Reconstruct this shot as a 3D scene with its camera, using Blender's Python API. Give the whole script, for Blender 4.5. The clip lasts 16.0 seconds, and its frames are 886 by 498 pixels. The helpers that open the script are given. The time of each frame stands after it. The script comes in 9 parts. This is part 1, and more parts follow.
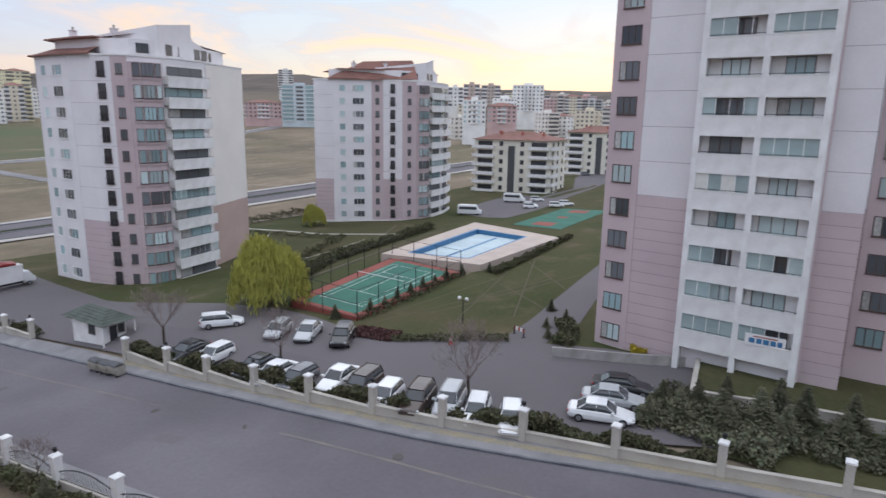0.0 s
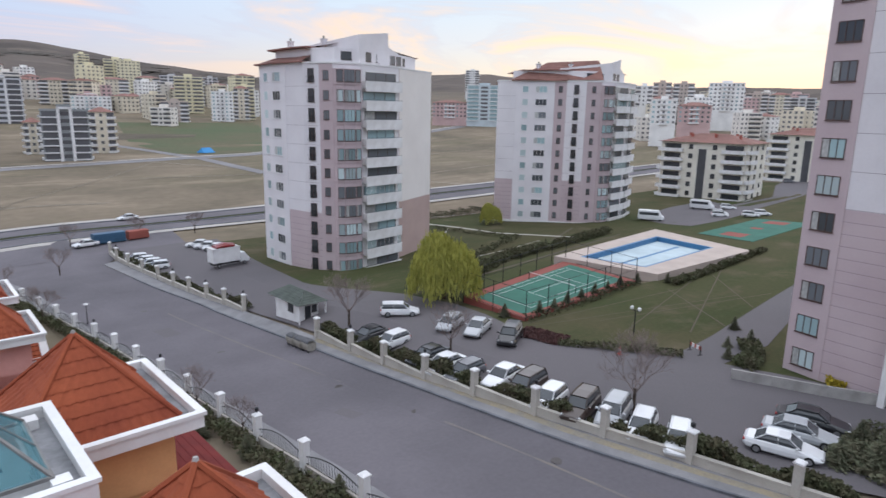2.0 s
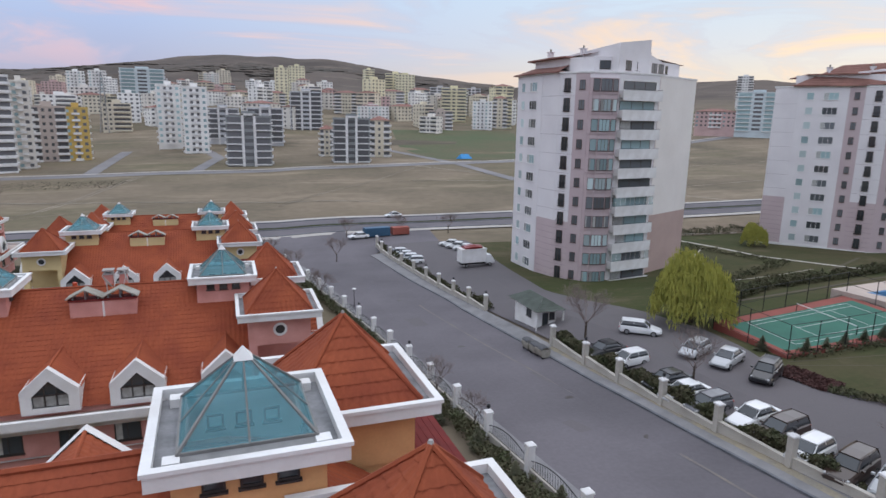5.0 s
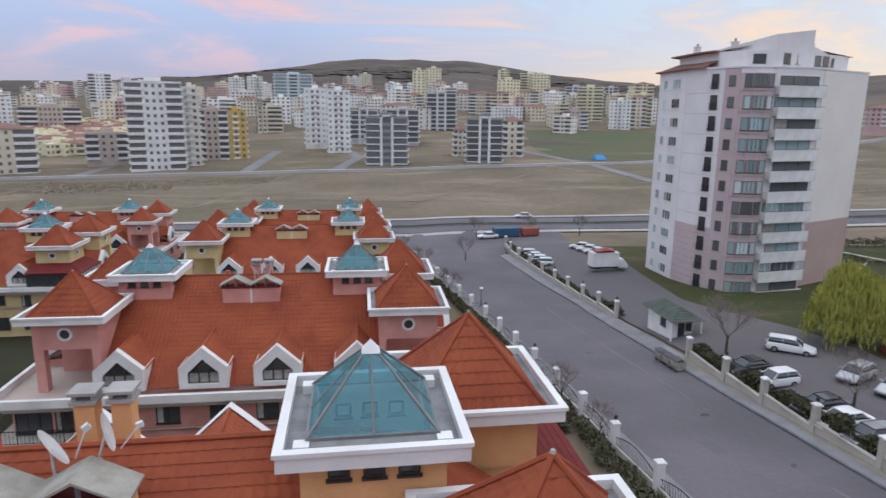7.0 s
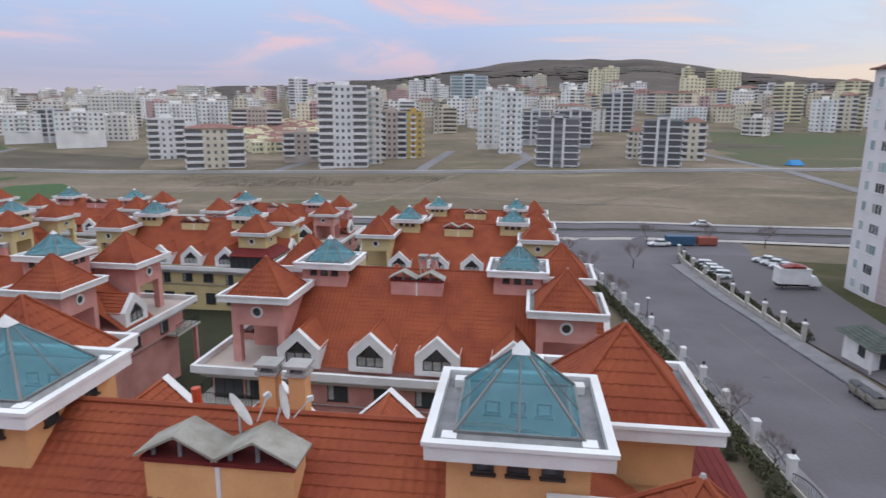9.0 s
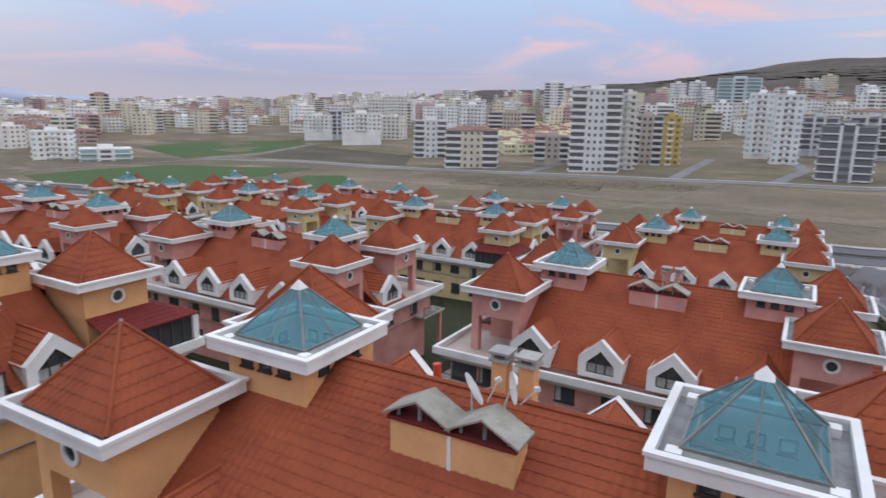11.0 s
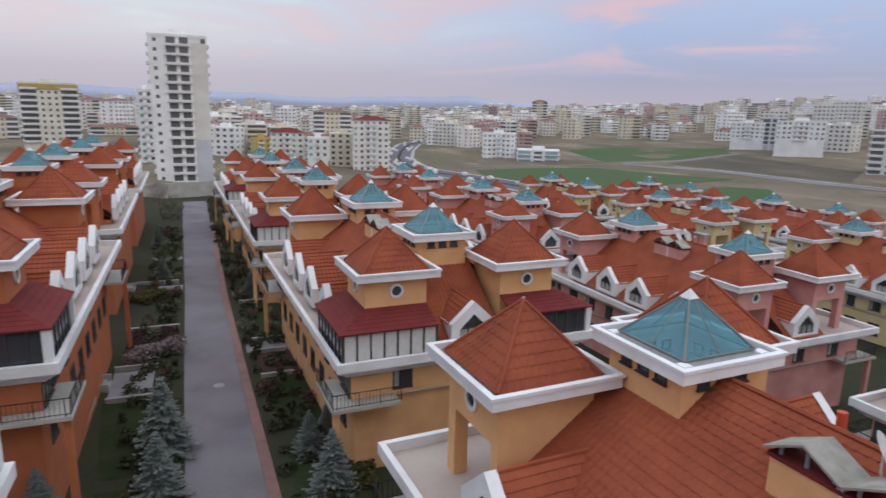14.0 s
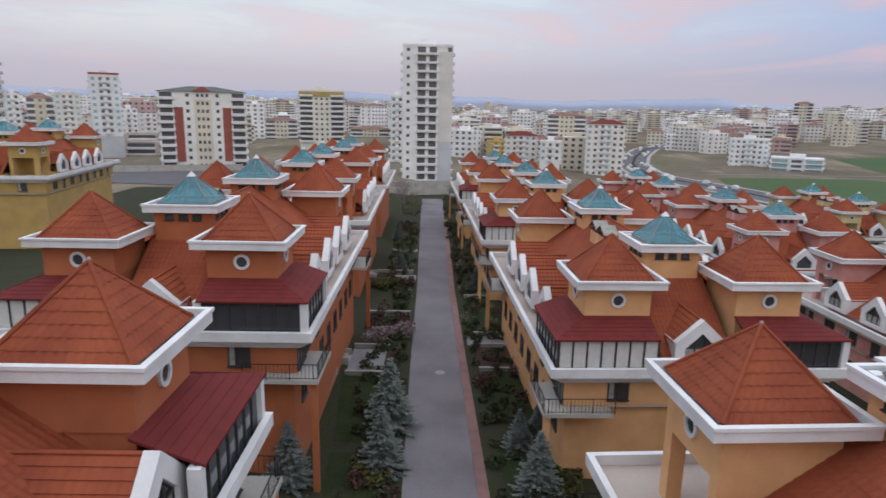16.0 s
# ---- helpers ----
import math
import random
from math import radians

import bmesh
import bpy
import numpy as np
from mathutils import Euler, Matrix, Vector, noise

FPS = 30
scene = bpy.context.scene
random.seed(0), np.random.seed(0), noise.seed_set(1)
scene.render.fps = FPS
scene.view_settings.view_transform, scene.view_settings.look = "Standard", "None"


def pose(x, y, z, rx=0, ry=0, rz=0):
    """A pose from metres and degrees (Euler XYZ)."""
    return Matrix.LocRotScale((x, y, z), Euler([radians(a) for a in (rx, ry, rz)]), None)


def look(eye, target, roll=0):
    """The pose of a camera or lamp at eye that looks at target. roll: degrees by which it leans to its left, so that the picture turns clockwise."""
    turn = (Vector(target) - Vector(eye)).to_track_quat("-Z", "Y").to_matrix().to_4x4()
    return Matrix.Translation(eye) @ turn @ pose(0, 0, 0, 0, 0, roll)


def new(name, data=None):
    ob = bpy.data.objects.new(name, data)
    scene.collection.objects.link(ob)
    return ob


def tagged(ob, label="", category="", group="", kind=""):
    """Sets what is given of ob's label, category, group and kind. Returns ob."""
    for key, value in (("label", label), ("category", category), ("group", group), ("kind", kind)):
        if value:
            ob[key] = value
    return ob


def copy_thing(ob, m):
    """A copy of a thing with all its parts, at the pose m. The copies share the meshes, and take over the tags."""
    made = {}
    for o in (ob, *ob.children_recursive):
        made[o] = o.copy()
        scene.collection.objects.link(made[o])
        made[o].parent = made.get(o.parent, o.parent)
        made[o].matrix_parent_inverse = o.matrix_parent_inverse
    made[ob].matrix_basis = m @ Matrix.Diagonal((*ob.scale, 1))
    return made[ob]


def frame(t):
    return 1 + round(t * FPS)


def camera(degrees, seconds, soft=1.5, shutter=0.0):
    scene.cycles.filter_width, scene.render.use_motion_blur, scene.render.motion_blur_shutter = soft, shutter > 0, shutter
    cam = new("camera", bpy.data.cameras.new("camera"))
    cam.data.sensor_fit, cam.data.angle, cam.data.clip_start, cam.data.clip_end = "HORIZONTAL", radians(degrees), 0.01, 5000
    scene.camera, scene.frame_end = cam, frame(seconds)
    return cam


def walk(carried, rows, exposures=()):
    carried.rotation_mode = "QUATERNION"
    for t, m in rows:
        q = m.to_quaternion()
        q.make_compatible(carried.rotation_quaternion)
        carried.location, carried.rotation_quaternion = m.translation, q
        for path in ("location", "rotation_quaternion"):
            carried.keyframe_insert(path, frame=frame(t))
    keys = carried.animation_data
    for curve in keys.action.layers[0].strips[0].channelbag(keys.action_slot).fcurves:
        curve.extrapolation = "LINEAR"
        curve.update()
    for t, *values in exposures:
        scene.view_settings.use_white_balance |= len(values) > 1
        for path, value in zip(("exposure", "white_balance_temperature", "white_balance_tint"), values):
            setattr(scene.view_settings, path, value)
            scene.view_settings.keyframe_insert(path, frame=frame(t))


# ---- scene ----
cam = camera(70.2, 16.0, shutter=0.4)
PATH = [
    (0, (4.262, 0.941, 20.750), (5.8796, 2.0421, 20.3345), 0.95),
    (0.5, (3.969, 0.896, 20.919), (5.4981, 2.1143, 20.4983), 1.05),
    (1, (3.834, 0.725, 20.985), (5.2756, 2.0451, 20.5620), 1.09),
    (1.5, (3.814, 0.487, 21.102), (5.1584, 1.9058, 20.6773), 1.07),
    (2, (3.807, 0.231, 21.208), (5.0532, 1.7362, 20.7809), 1.01),
    (2.5, (3.835, 0.101, 21.265), (4.9757, 1.6870, 20.8368), 1.03),
    (3, (3.843, 0.079, 21.276), (4.8679, 1.7420, 20.8479), 1.04),
    (3.5, (3.831, 0.050, 21.272), (4.7085, 1.7951, 20.8419), 1.12),
    (4, (3.786, 0.028, 21.293), (4.5300, 1.8340, 20.8635), 1.14),
    (4.2, (3.768, 0.019, 21.297), (4.4731, 1.8417, 20.8726), 1.17),
    (6.5, (3.790, 0.316, 21.222), (4.1100, 2.2456, 20.8032), 0.65),
    (7, (3.852, 0.346, 21.225), (4.0347, 2.2932, 20.8058), 0.63),
    (7.5, (3.959, 0.338, 21.272), (4.0063, 2.2922, 20.8491), 0.57),
    (8, (4.064, 0.285, 21.262), (3.9788, 2.2387, 20.8416), 0.48),
    (8.5, (4.113, 0.180, 21.305), (3.9071, 2.1251, 20.8854), 0.46),
    (8.7, (4.111, 0.135, 21.328), (3.8567, 2.0737, 20.9075), 0.47),
    (10.8, (4.347, -0.592, 21.409), (3.3781, 1.1061, 20.9871), 1.05),
    (11, (4.403, -0.601, 21.399), (3.3658, 1.0565, 20.9777), 1.09),
    (11.5, (4.537, -0.590, 21.385), (3.3396, 0.9556, 20.9646), 1.31),
    (12, (4.674, -0.581, 21.418), (3.3223, 0.8321, 20.9954), 1.42),
    (12.5, (4.718, -0.653, 21.426), (3.2260, 0.6100, 21.0023), 1.54),
    (13, (4.747, -0.715, 21.380), (3.1275, 0.3794, 20.9557), 1.61),
    (13.5, (4.857, -0.683, 21.315), (3.1249, 0.2231, 20.8900), 1.54),
    (14, (5.057, -0.707, 21.348), (3.2404, 0.0108, 20.9198), 1.34),
    (14.5, (5.173, -0.732, 21.445), (3.2937, -0.2033, 21.0096), 1.26),
    (15, (5.219, -0.762, 21.477), (3.2991, -0.4106, 21.0418), 1.24),
    (15.5, (5.213, -0.739, 21.447), (3.2700, -0.5514, 21.0118), 1.20),
    (16, (5.198, -0.630, 21.391), (3.2460, -0.6010, 20.9582), 1.14),
]

walk(cam, [(t, look(eye, target, roll)) for t, eye, target, roll in PATH],
     exposures=[(0, 0.11), (2.5, 0.15), (3.5, 0.03), (4.2, 0.0), (8.0, 0.0), (11.0, -0.03), (13.0, -0.09), (14.5, -0.18), (15.5, -0.18), (16.0, -0.16)])

# ---------------------------------------------------------------- sky and light
SUN_AZ = math.radians(70.0)      # direction of the set sun, clockwise from +y
world = bpy.data.worlds.new("dusk_sky")
scene.world = world
world.use_nodes = True
wn, wl = world.node_tree.nodes, world.node_tree.links
wn.clear()
w_out = wn.new("ShaderNodeOutputWorld")
w_bg = wn.new("ShaderNodeBackground")
w_bg.inputs["Strength"].default_value = 1.0
sky = wn.new("ShaderNodeTexSky")
sky.sky_type = "NISHITA"
sky.sun_disc = False
sky.sun_elevation = math.radians(4.0)
sky.sun_rotation = SUN_AZ
w_tc = wn.new("ShaderNodeTexCoord")


def wnode(kind, **vals):
    n = wn.new(kind)
    for k, v in vals.items():
        n.inputs[k].default_value = v
    return n


def wmath(op, a, b=None):
    n = wn.new("ShaderNodeMath")
    n.operation = op
    for i, v in enumerate((a, b)):
        if v is None:
            continue
        if isinstance(v, (int, float)):
            n.inputs[i].default_value = v
        else:
            wl.new(v, n.inputs[i])
    return n.outputs[0]


def wramp(src, stops):
    n = wn.new("ShaderNodeValToRGB")
    while len(n.color_ramp.elements) < len(stops):
        n.color_ramp.elements.new(0.5)
    for el, (p, c) in zip(n.color_ramp.elements, stops):
        el.position, el.color = p, (*c, 1)
    wl.new(src, n.inputs[0])
    return n.outputs[0]


def wmix(fac, a, b):
    n = wn.new("ShaderNodeMix")
    n.data_type = "RGBA"
    if isinstance(fac, (int, float)):
        n.inputs[0].default_value = fac
    else:
        wl.new(fac, n.inputs[0])
    wl.new(a, n.inputs[6])
    wl.new(b, n.inputs[7])
    return n.outputs[2]


w_sep = wn.new("ShaderNodeSeparateXYZ")
wl.new(w_tc.outputs["Generated"], w_sep.inputs[0])
up = wmath("MAXIMUM", w_sep.outputs[2], 0.0)
# clouds lie on a flat layer: project the direction onto it
den = wmath("ADD", up, 0.13)
w_cmb = wn.new("ShaderNodeCombineXYZ")
wl.new(wmath("DIVIDE", w_sep.outputs[0], den), w_cmb.inputs[0])
wl.new(wmath("DIVIDE", w_sep.outputs[1], den), w_cmb.inputs[1])
cloud = wnode("ShaderNodeTexNoise", Scale=0.62, Detail=9.0, Roughness=0.56, Distortion=1.1)
wl.new(w_cmb.outputs[0], cloud.inputs["Vector"])
# nearness to the sunset
w_dot = wn.new("ShaderNodeVectorMath")
w_dot.operation = "DOT_PRODUCT"
wl.new(w_tc.outputs["Generated"], w_dot.inputs[0])
w_dot.inputs[1].default_value = (math.sin(SUN_AZ), math.cos(SUN_AZ), 0.12)
west = wmath("MULTIPLY_ADD", w_dot.outputs["Value"], 0.5)
west.node.inputs[2].default_value = 0.5
clear_far = wramp(up, [(0.0, (0.56, 0.51, 0.59)), (0.05, (0.44, 0.46, 0.63)), (0.12, (0.46, 0.56, 0.82)), (0.22, (0.54, 0.71, 0.96)), (0.45, (0.95, 1.08, 1.35)), (1.0, (1.52, 1.62, 1.82))])
clear_west = wramp(up, [(0.0, (0.52, 0.51, 0.61)), (0.05, (0.60, 0.56, 0.67)), (0.11, (0.79, 0.80, 0.86)), (0.22, (0.75, 0.90, 1.00)), (0.45, (0.95, 1.08, 1.35)), (1.0, (1.52, 1.62, 1.82))])
clear_sun = wramp(up, [(0.0, (0.86, 0.74, 0.58)), (0.05, (0.90, 0.80, 0.66)), (0.10, (0.76, 0.79, 0.83)), (0.20, (0.62, 0.79, 0.96)), (0.45, (0.95, 1.05, 1.3)), (1.0, (1.52, 1.62, 1.82))])
near_sun = wramp(west, [(0.60, (0, 0, 0)), (0.97, (1, 1, 1))])
w_dot2 = wn.new("ShaderNodeVectorMath")
w_dot2.operation = "DOT_PRODUCT"
wl.new(w_tc.outputs["Generated"], w_dot2.inputs[0])
w_dot2.inputs[1].default_value = (-math.sin(math.radians(105)), math.cos(math.radians(105)), 0.0)
pale = wramp(w_dot2.outputs["Value"], [(0.62, (0, 0, 0)), (0.97, (1, 1, 1))])
base_sky = wmix(near_sun, wmix(pale, clear_far, clear_west), clear_sun)
cloud_far = wramp(cloud.outputs[0], [(0.44, (0.46, 0.52, 0.74)), (0.52, (0.58, 0.56, 0.74)), (0.60, (0.76, 0.57, 0.66)), (0.70, (0.88, 0.58, 0.62))])
cloud_sun = wramp(cloud.outputs[0], [(0.42, (0.46, 0.51, 0.68)), (0.48, (0.60, 0.57, 0.67)), (0.55, (0.96, 0.74, 0.58)), (0.64, (1.06, 0.82, 0.54))])
cloud_col = wmix(near_sun, cloud_far, cloud_sun)
cover = wramp(cloud.outputs[0], [(0.45, (0, 0, 0)), (0.60, (1, 1, 1))])
low = wramp(up, [(0.03, (0, 0, 0)), (0.11, (1, 1, 1)), (0.36, (1, 1, 1)), (0.55, (0, 0, 0))])
low = wmath("MAXIMUM", low, wmath("MULTIPLY", near_sun, 0.7))
thin_west = wmath("SUBTRACT", 0.9, wmath("MULTIPLY", pale, 0.5))
painted = wmix(wmath("MULTIPLY", wmath("MULTIPLY", cover, thin_west), low), base_sky, cloud_col)
# a little of the physical sky over the whole
w_sc = wn.new("ShaderNodeMix")
w_sc.data_type = "RGBA"
w_sc.blend_type = "ADD"
w_sc.inputs[0].default_value = 0.008
wl.new(painted, w_sc.inputs[6])
wl.new(sky.outputs[0], w_sc.inputs[7])
wl.new(w_sc.outputs[2], w_bg.inputs["Color"])
wl.new(w_bg.outputs[0], w_out.inputs[0])

sun_data = bpy.data.lights.new("sun", "SUN")
sun_data.energy = 0.4
sun_data.angle = math.radians(60)
sun_data.color = (1.0, 0.93, 0.88)
sun = new("sun", sun_data)
sun.matrix_world = look((0, 0, 60), (-math.sin(SUN_AZ) * 60, -math.cos(SUN_AZ) * 60, 60 - 45))
scene.view_settings.exposure = 0.0


# ---------------------------------------------------------------- materials
def mat(name, color, rough=0.8, metal=0.0, var=0.12, scale=3.0, fine=40.0, bump=0.15, vary=0.0, hue=None, spec=0.4):
    """A surface with variation at two scales; vary: difference from object to object; hue: second colour mixed in by stains."""
    m = bpy.data.materials.new(name)
    m.use_nodes = True
    nt = m.node_tree
    n, l = nt.nodes, nt.links
    b = n["Principled BSDF"]
    b.inputs["Roughness"].default_value = rough
    b.inputs["Metallic"].default_value = metal
    b.inputs["Specular IOR Level"].default_value = spec
    tc = n.new("ShaderNodeTexCoord")
    n1 = n.new("ShaderNodeTexNoise")
    n1.inputs["Scale"].default_value = scale
    n1.inputs["Detail"].default_value = 5
    n2 = n.new("ShaderNodeTexNoise")
    n2.inputs["Scale"].default_value = fine
    n2.inputs["Detail"].default_value = 3
    l.new(tc.outputs["Object"], n1.inputs["Vector"])
    l.new(tc.outputs["Object"], n2.inputs["Vector"])
    mx = n.new("ShaderNodeMix")
    mx.data_type = "RGBA"
    c2 = hue or tuple(c * (1 - 2.2 * var) for c in color)
    rr = n.new("ShaderNodeMapRange")
    rr.inputs["From Min"].default_value, rr.inputs["From Max"].default_value = 0.35, 0.7
    l.new(n1.outputs[0], rr.inputs["Value"])
    l.new(rr.outputs[0], mx.inputs[0])
    mx.inputs[6].default_value = (*color, 1)
    mx.inputs[7].default_value = (*c2, 1)
    hs = n.new("ShaderNodeHueSaturation")
    l.new(mx.outputs[2], hs.inputs["Color"])
    mr = n.new("ShaderNodeMapRange")
    mr.inputs["To Min"].default_value, mr.inputs["To Max"].default_value = 1 - var, 1 + var
    l.new(n2.outputs[0], mr.inputs["Value"])
    val = mr.outputs[0]
    if vary:
        oi = n.new("ShaderNodeObjectInfo")
        m2 = n.new("ShaderNodeMapRange")
        m2.inputs["To Min"].default_value, m2.inputs["To Max"].default_value = 1 - vary, 1 + vary
        l.new(oi.outputs["Random"], m2.inputs["Value"])
        mm = n.new("ShaderNodeMath")
        mm.operation = "MULTIPLY"
        l.new(val, mm.inputs[0])
        l.new(m2.outputs[0], mm.inputs[1])
        val = mm.outputs[0]
    l.new(val, hs.inputs["Value"])
    l.new(hs.outputs[0], b.inputs["Base Color"])
    if bump:
        bp = n.new("ShaderNodeBump")
        bp.inputs["Strength"].default_value = bump
        bp.inputs["Distance"].default_value = 0.03
        l.new(n2.outputs[0], bp.inputs["Height"])
        l.new(bp.outputs[0], b.inputs["Normal"])
    return m


def tile_mat(name, color, hue, period=0.30, vary=0.06):
    """Pressed roof tiles: rounded waves across the slope, weathering in two scales."""
    m = mat(name, color, 0.85, 0.0, 0.16, 0.5, 7.0, 0.0, vary, hue, 0.15)
    n, l = m.node_tree.nodes, m.node_tree.links
    tc = n.new("ShaderNodeTexCoord")
    sp = n.new("ShaderNodeSeparateXYZ")
    l.new(tc.outputs["UV"], sp.inputs[0])
    k = n.new("ShaderNodeMath")
    k.operation = "MULTIPLY"
    k.inputs[1].default_value = 2 * math.pi / period
    l.new(sp.outputs[0], k.inputs[0])
    s = n.new("ShaderNodeMath")
    s.operation = "SINE"
    l.new(k.outputs[0], s.inputs[0])
    bp = n.new("ShaderNodeBump")
    bp.inputs["Strength"].default_value = 0.22
    bp.inputs["Distance"].default_value = 0.04
    l.new(s.outputs[0], bp.inputs["Height"])
    l.new(bp.outputs[0], n["Principled BSDF"].inputs["Normal"])
    return m


def glass_mat(name, color, rough=0.06, trans=0.0, spec=0.6):
    m = bpy.data.materials.new(name)
    m.use_nodes = True
    n, l = m.node_tree.nodes, m.node_tree.links
    b = n["Principled BSDF"]
    b.inputs["Roughness"].default_value = rough
    b.inputs["Specular IOR Level"].default_value = spec
    b.inputs["Transmission Weight"].default_value = trans
    b.inputs["IOR"].default_value = 1.45
    oi = n.new("ShaderNodeObjectInfo")
    hs = n.new("ShaderNodeHueSaturation")
    hs.inputs["Color"].default_value = (*color, 1)
    mr = n.new("ShaderNodeMapRange")
    mr.inputs["To Min"].default_value, mr.inputs["To Max"].default_value = 0.7, 1.35
    l.new(oi.outputs["Random"], mr.inputs["Value"])
    l.new(mr.outputs[0], hs.inputs["Value"])
    l.new(hs.outputs[0], b.inputs["Base Color"])
    return m


TERRA = tile_mat("terracotta_tiles", (0.30, 0.078, 0.036), (0.215, 0.052, 0.028))
# roof red dulled and paled, with distance haze mixed into the colour
CITYROOF = mat("haze_dulled_town_roofs", (0.26, 0.13, 0.105), 0.85, 0, 0.15, 0.3, 3, 0.0)
REDMETAL = mat("dark_red_roofing", (0.165, 0.027, 0.024), 0.75, 0, 0.14, 1.2, 12, 0.1, 0, (0.125, 0.022, 0.021), 0.15)
WHITE = mat("white_painted_concrete", (0.74, 0.73, 0.72), 0.75, 0, 0.06, 0.7, 9, 0.08, 0.03, (0.62, 0.60, 0.58))
OFFWHITE = mat("grey_white_plaster", (0.69, 0.66, 0.665), 0.85, 0, 0.05, 0.25, 5, 0.08, 0.02, (0.62, 0.59, 0.60))
PEACH = mat("peach_render", (0.73, 0.41, 0.19), 0.9, 0, 0.07, 0.6, 12, 0.1, 0, (0.62, 0.33, 0.145))
ORANGE = mat("orange_render", (0.45, 0.142, 0.058), 0.9, 0, 0.07, 0.6, 12, 0.1, 0, (0.38, 0.115, 0.048))
PINK = mat("pink_render", (0.62, 0.31, 0.27), 0.9, 0, 0.07, 0.6, 12, 0.1, 0, (0.49, 0.22, 0.19))
CREAM = mat("cream_render", (0.62, 0.50, 0.26), 0.9, 0, 0.07, 0.6, 12, 0.1, 0, (0.54, 0.42, 0.22))
YELLOW = mat("yellow_render", (0.50, 0.33, 0.11), 0.9, 0, 0.07, 0.6, 12, 0.1, 0, (0.42, 0.27, 0.10))
MAUVE = mat("mauve_panels", (0.50, 0.405, 0.41), 0.85, 0, 0.05, 0.25, 6, 0.06, 0.0, (0.455, 0.36, 0.37))
STONE = mat("grey_concrete", (0.36, 0.34, 0.32), 0.9, 0, 0.15, 0.8, 10, 0.2, 0.05)
GREYCAP = mat("weathered_sheet_metal", (0.33, 0.31, 0.27), 0.8, 0.0, 0.15, 2, 14, 0.15, 0.0, (0.22, 0.20, 0.16))
GUTTER = mat("grey_roof_felt", (0.27, 0.27, 0.28), 0.85, 0, 0.2, 1.5, 9, 0.15)
DARKGLASS = glass_mat("dark_window_glass", (0.05, 0.055, 0.06))
TEALPANE = glass_mat("greenish_window_glass", (0.26, 0.36, 0.37), 0.10)
CURTAIN = mat("curtained_glass", (0.42, 0.42, 0.40), 0.3, 0, 0.2, 3, 12, 0.0, 0.25)
PALEGLASS = glass_mat("pale_curtained_glass", (0.42, 0.50, 0.50), 0.15)
BLIND = mat("pale_blind_panel", (0.62, 0.61, 0.57), 0.45, 0, 0.06, 2, 12, 0.0, 0.06)
DISHGREY = mat("pale_grey_enamel", (0.60, 0.59, 0.57), 0.5, 0, 0.1, 3, 14, 0.05)


def sheer_glass(name, tint, body, share):
    """Tinted glazing that one can look through: part clear tint, part glossy coloured film."""
    m = bpy.data.materials.new(name)
    m.use_nodes = True
    n, l = m.node_tree.nodes, m.node_tree.links
    b = n["Principled BSDF"]
    b.inputs["Base Color"].default_value = (*body, 1)
    b.inputs["Roughness"].default_value = 0.05
    b.inputs["Specular IOR Level"].default_value = 0.8
    tr = n.new("ShaderNodeBsdfTransparent")
    tr.inputs["Color"].default_value = (*tint, 1)
    dirt = n.new("ShaderNodeTexNoise")
    dirt.inputs["Scale"].default_value = 1.6
    dirt.inputs["Detail"].default_value = 5
    rg = n.new("ShaderNodeMapRange")
    rg.inputs["To Min"].default_value, rg.inputs["To Max"].default_value = share - 0.15, share + 0.15
    l.new(dirt.outputs[0], rg.inputs["Value"])
    mx = n.new("ShaderNodeMixShader")
    l.new(rg.outputs[0], mx.inputs[0])
    l.new(tr.outputs[0], mx.inputs[1])
    l.new(b.outputs[0], mx.inputs[2])
    l.new(mx.outputs[0], n["Material Output"].inputs[0])
    return m


SKYGLASS = sheer_glass("teal_skylight_glass", (0.50, 0.78, 0.83), (0.10, 0.30, 0.355), 0.45)
FRAME = mat("dark_window_frame", (0.055, 0.045, 0.042), 0.5, 0, 0.1, 4, 20, 0.0)
BRONZE = mat("grey_brown_aluminium_rib", (0.21, 0.20, 0.19), 0.5, 0.2, 0.1, 4, 20, 0.0)
IRON = mat("black_iron", (0.03, 0.03, 0.032), 0.55, 0.6, 0.1, 5, 20, 0.0)
ASPHALT = mat("worn_asphalt", (0.140, 0.127, 0.138), 0.92, 0, 0.14, 0.10, 3.0, 0.25, 0, (0.104, 0.095, 0.103), 0.25)
LOTPAVE = mat("block_paved_car_park", (0.116, 0.106, 0.110), 0.92, 0, 0.12, 0.12, 6.0, 0.25, 0, (0.126, 0.113, 0.118), 0.25)
LANEPAVE = mat("grey_lane_blocks", (0.190, 0.172, 0.182), 0.92, 0, 0.14, 0.2, 6.0, 0.25, 0, (0.135, 0.120, 0.127), 0.25)
PAVING = mat("grey_paving", (0.225, 0.218, 0.222), 0.9, 0, 0.12, 0.5, 6, 0.2, 0.0)
REDPAVE = mat("red_kerb_paving", (0.24, 0.13, 0.115), 0.9, 0, 0.12, 0.6, 6, 0.2)
TACTILE = mat("yellow_tactile_strip", (0.27, 0.228, 0.155), 0.9, 0, 0.25, 0.7, 6, 0.2, 0, (0.20, 0.185, 0.16))
KERB = mat("kerb_stone", (0.15, 0.155, 0.17), 0.9, 0, 0.2, 0.6, 8, 0.2)


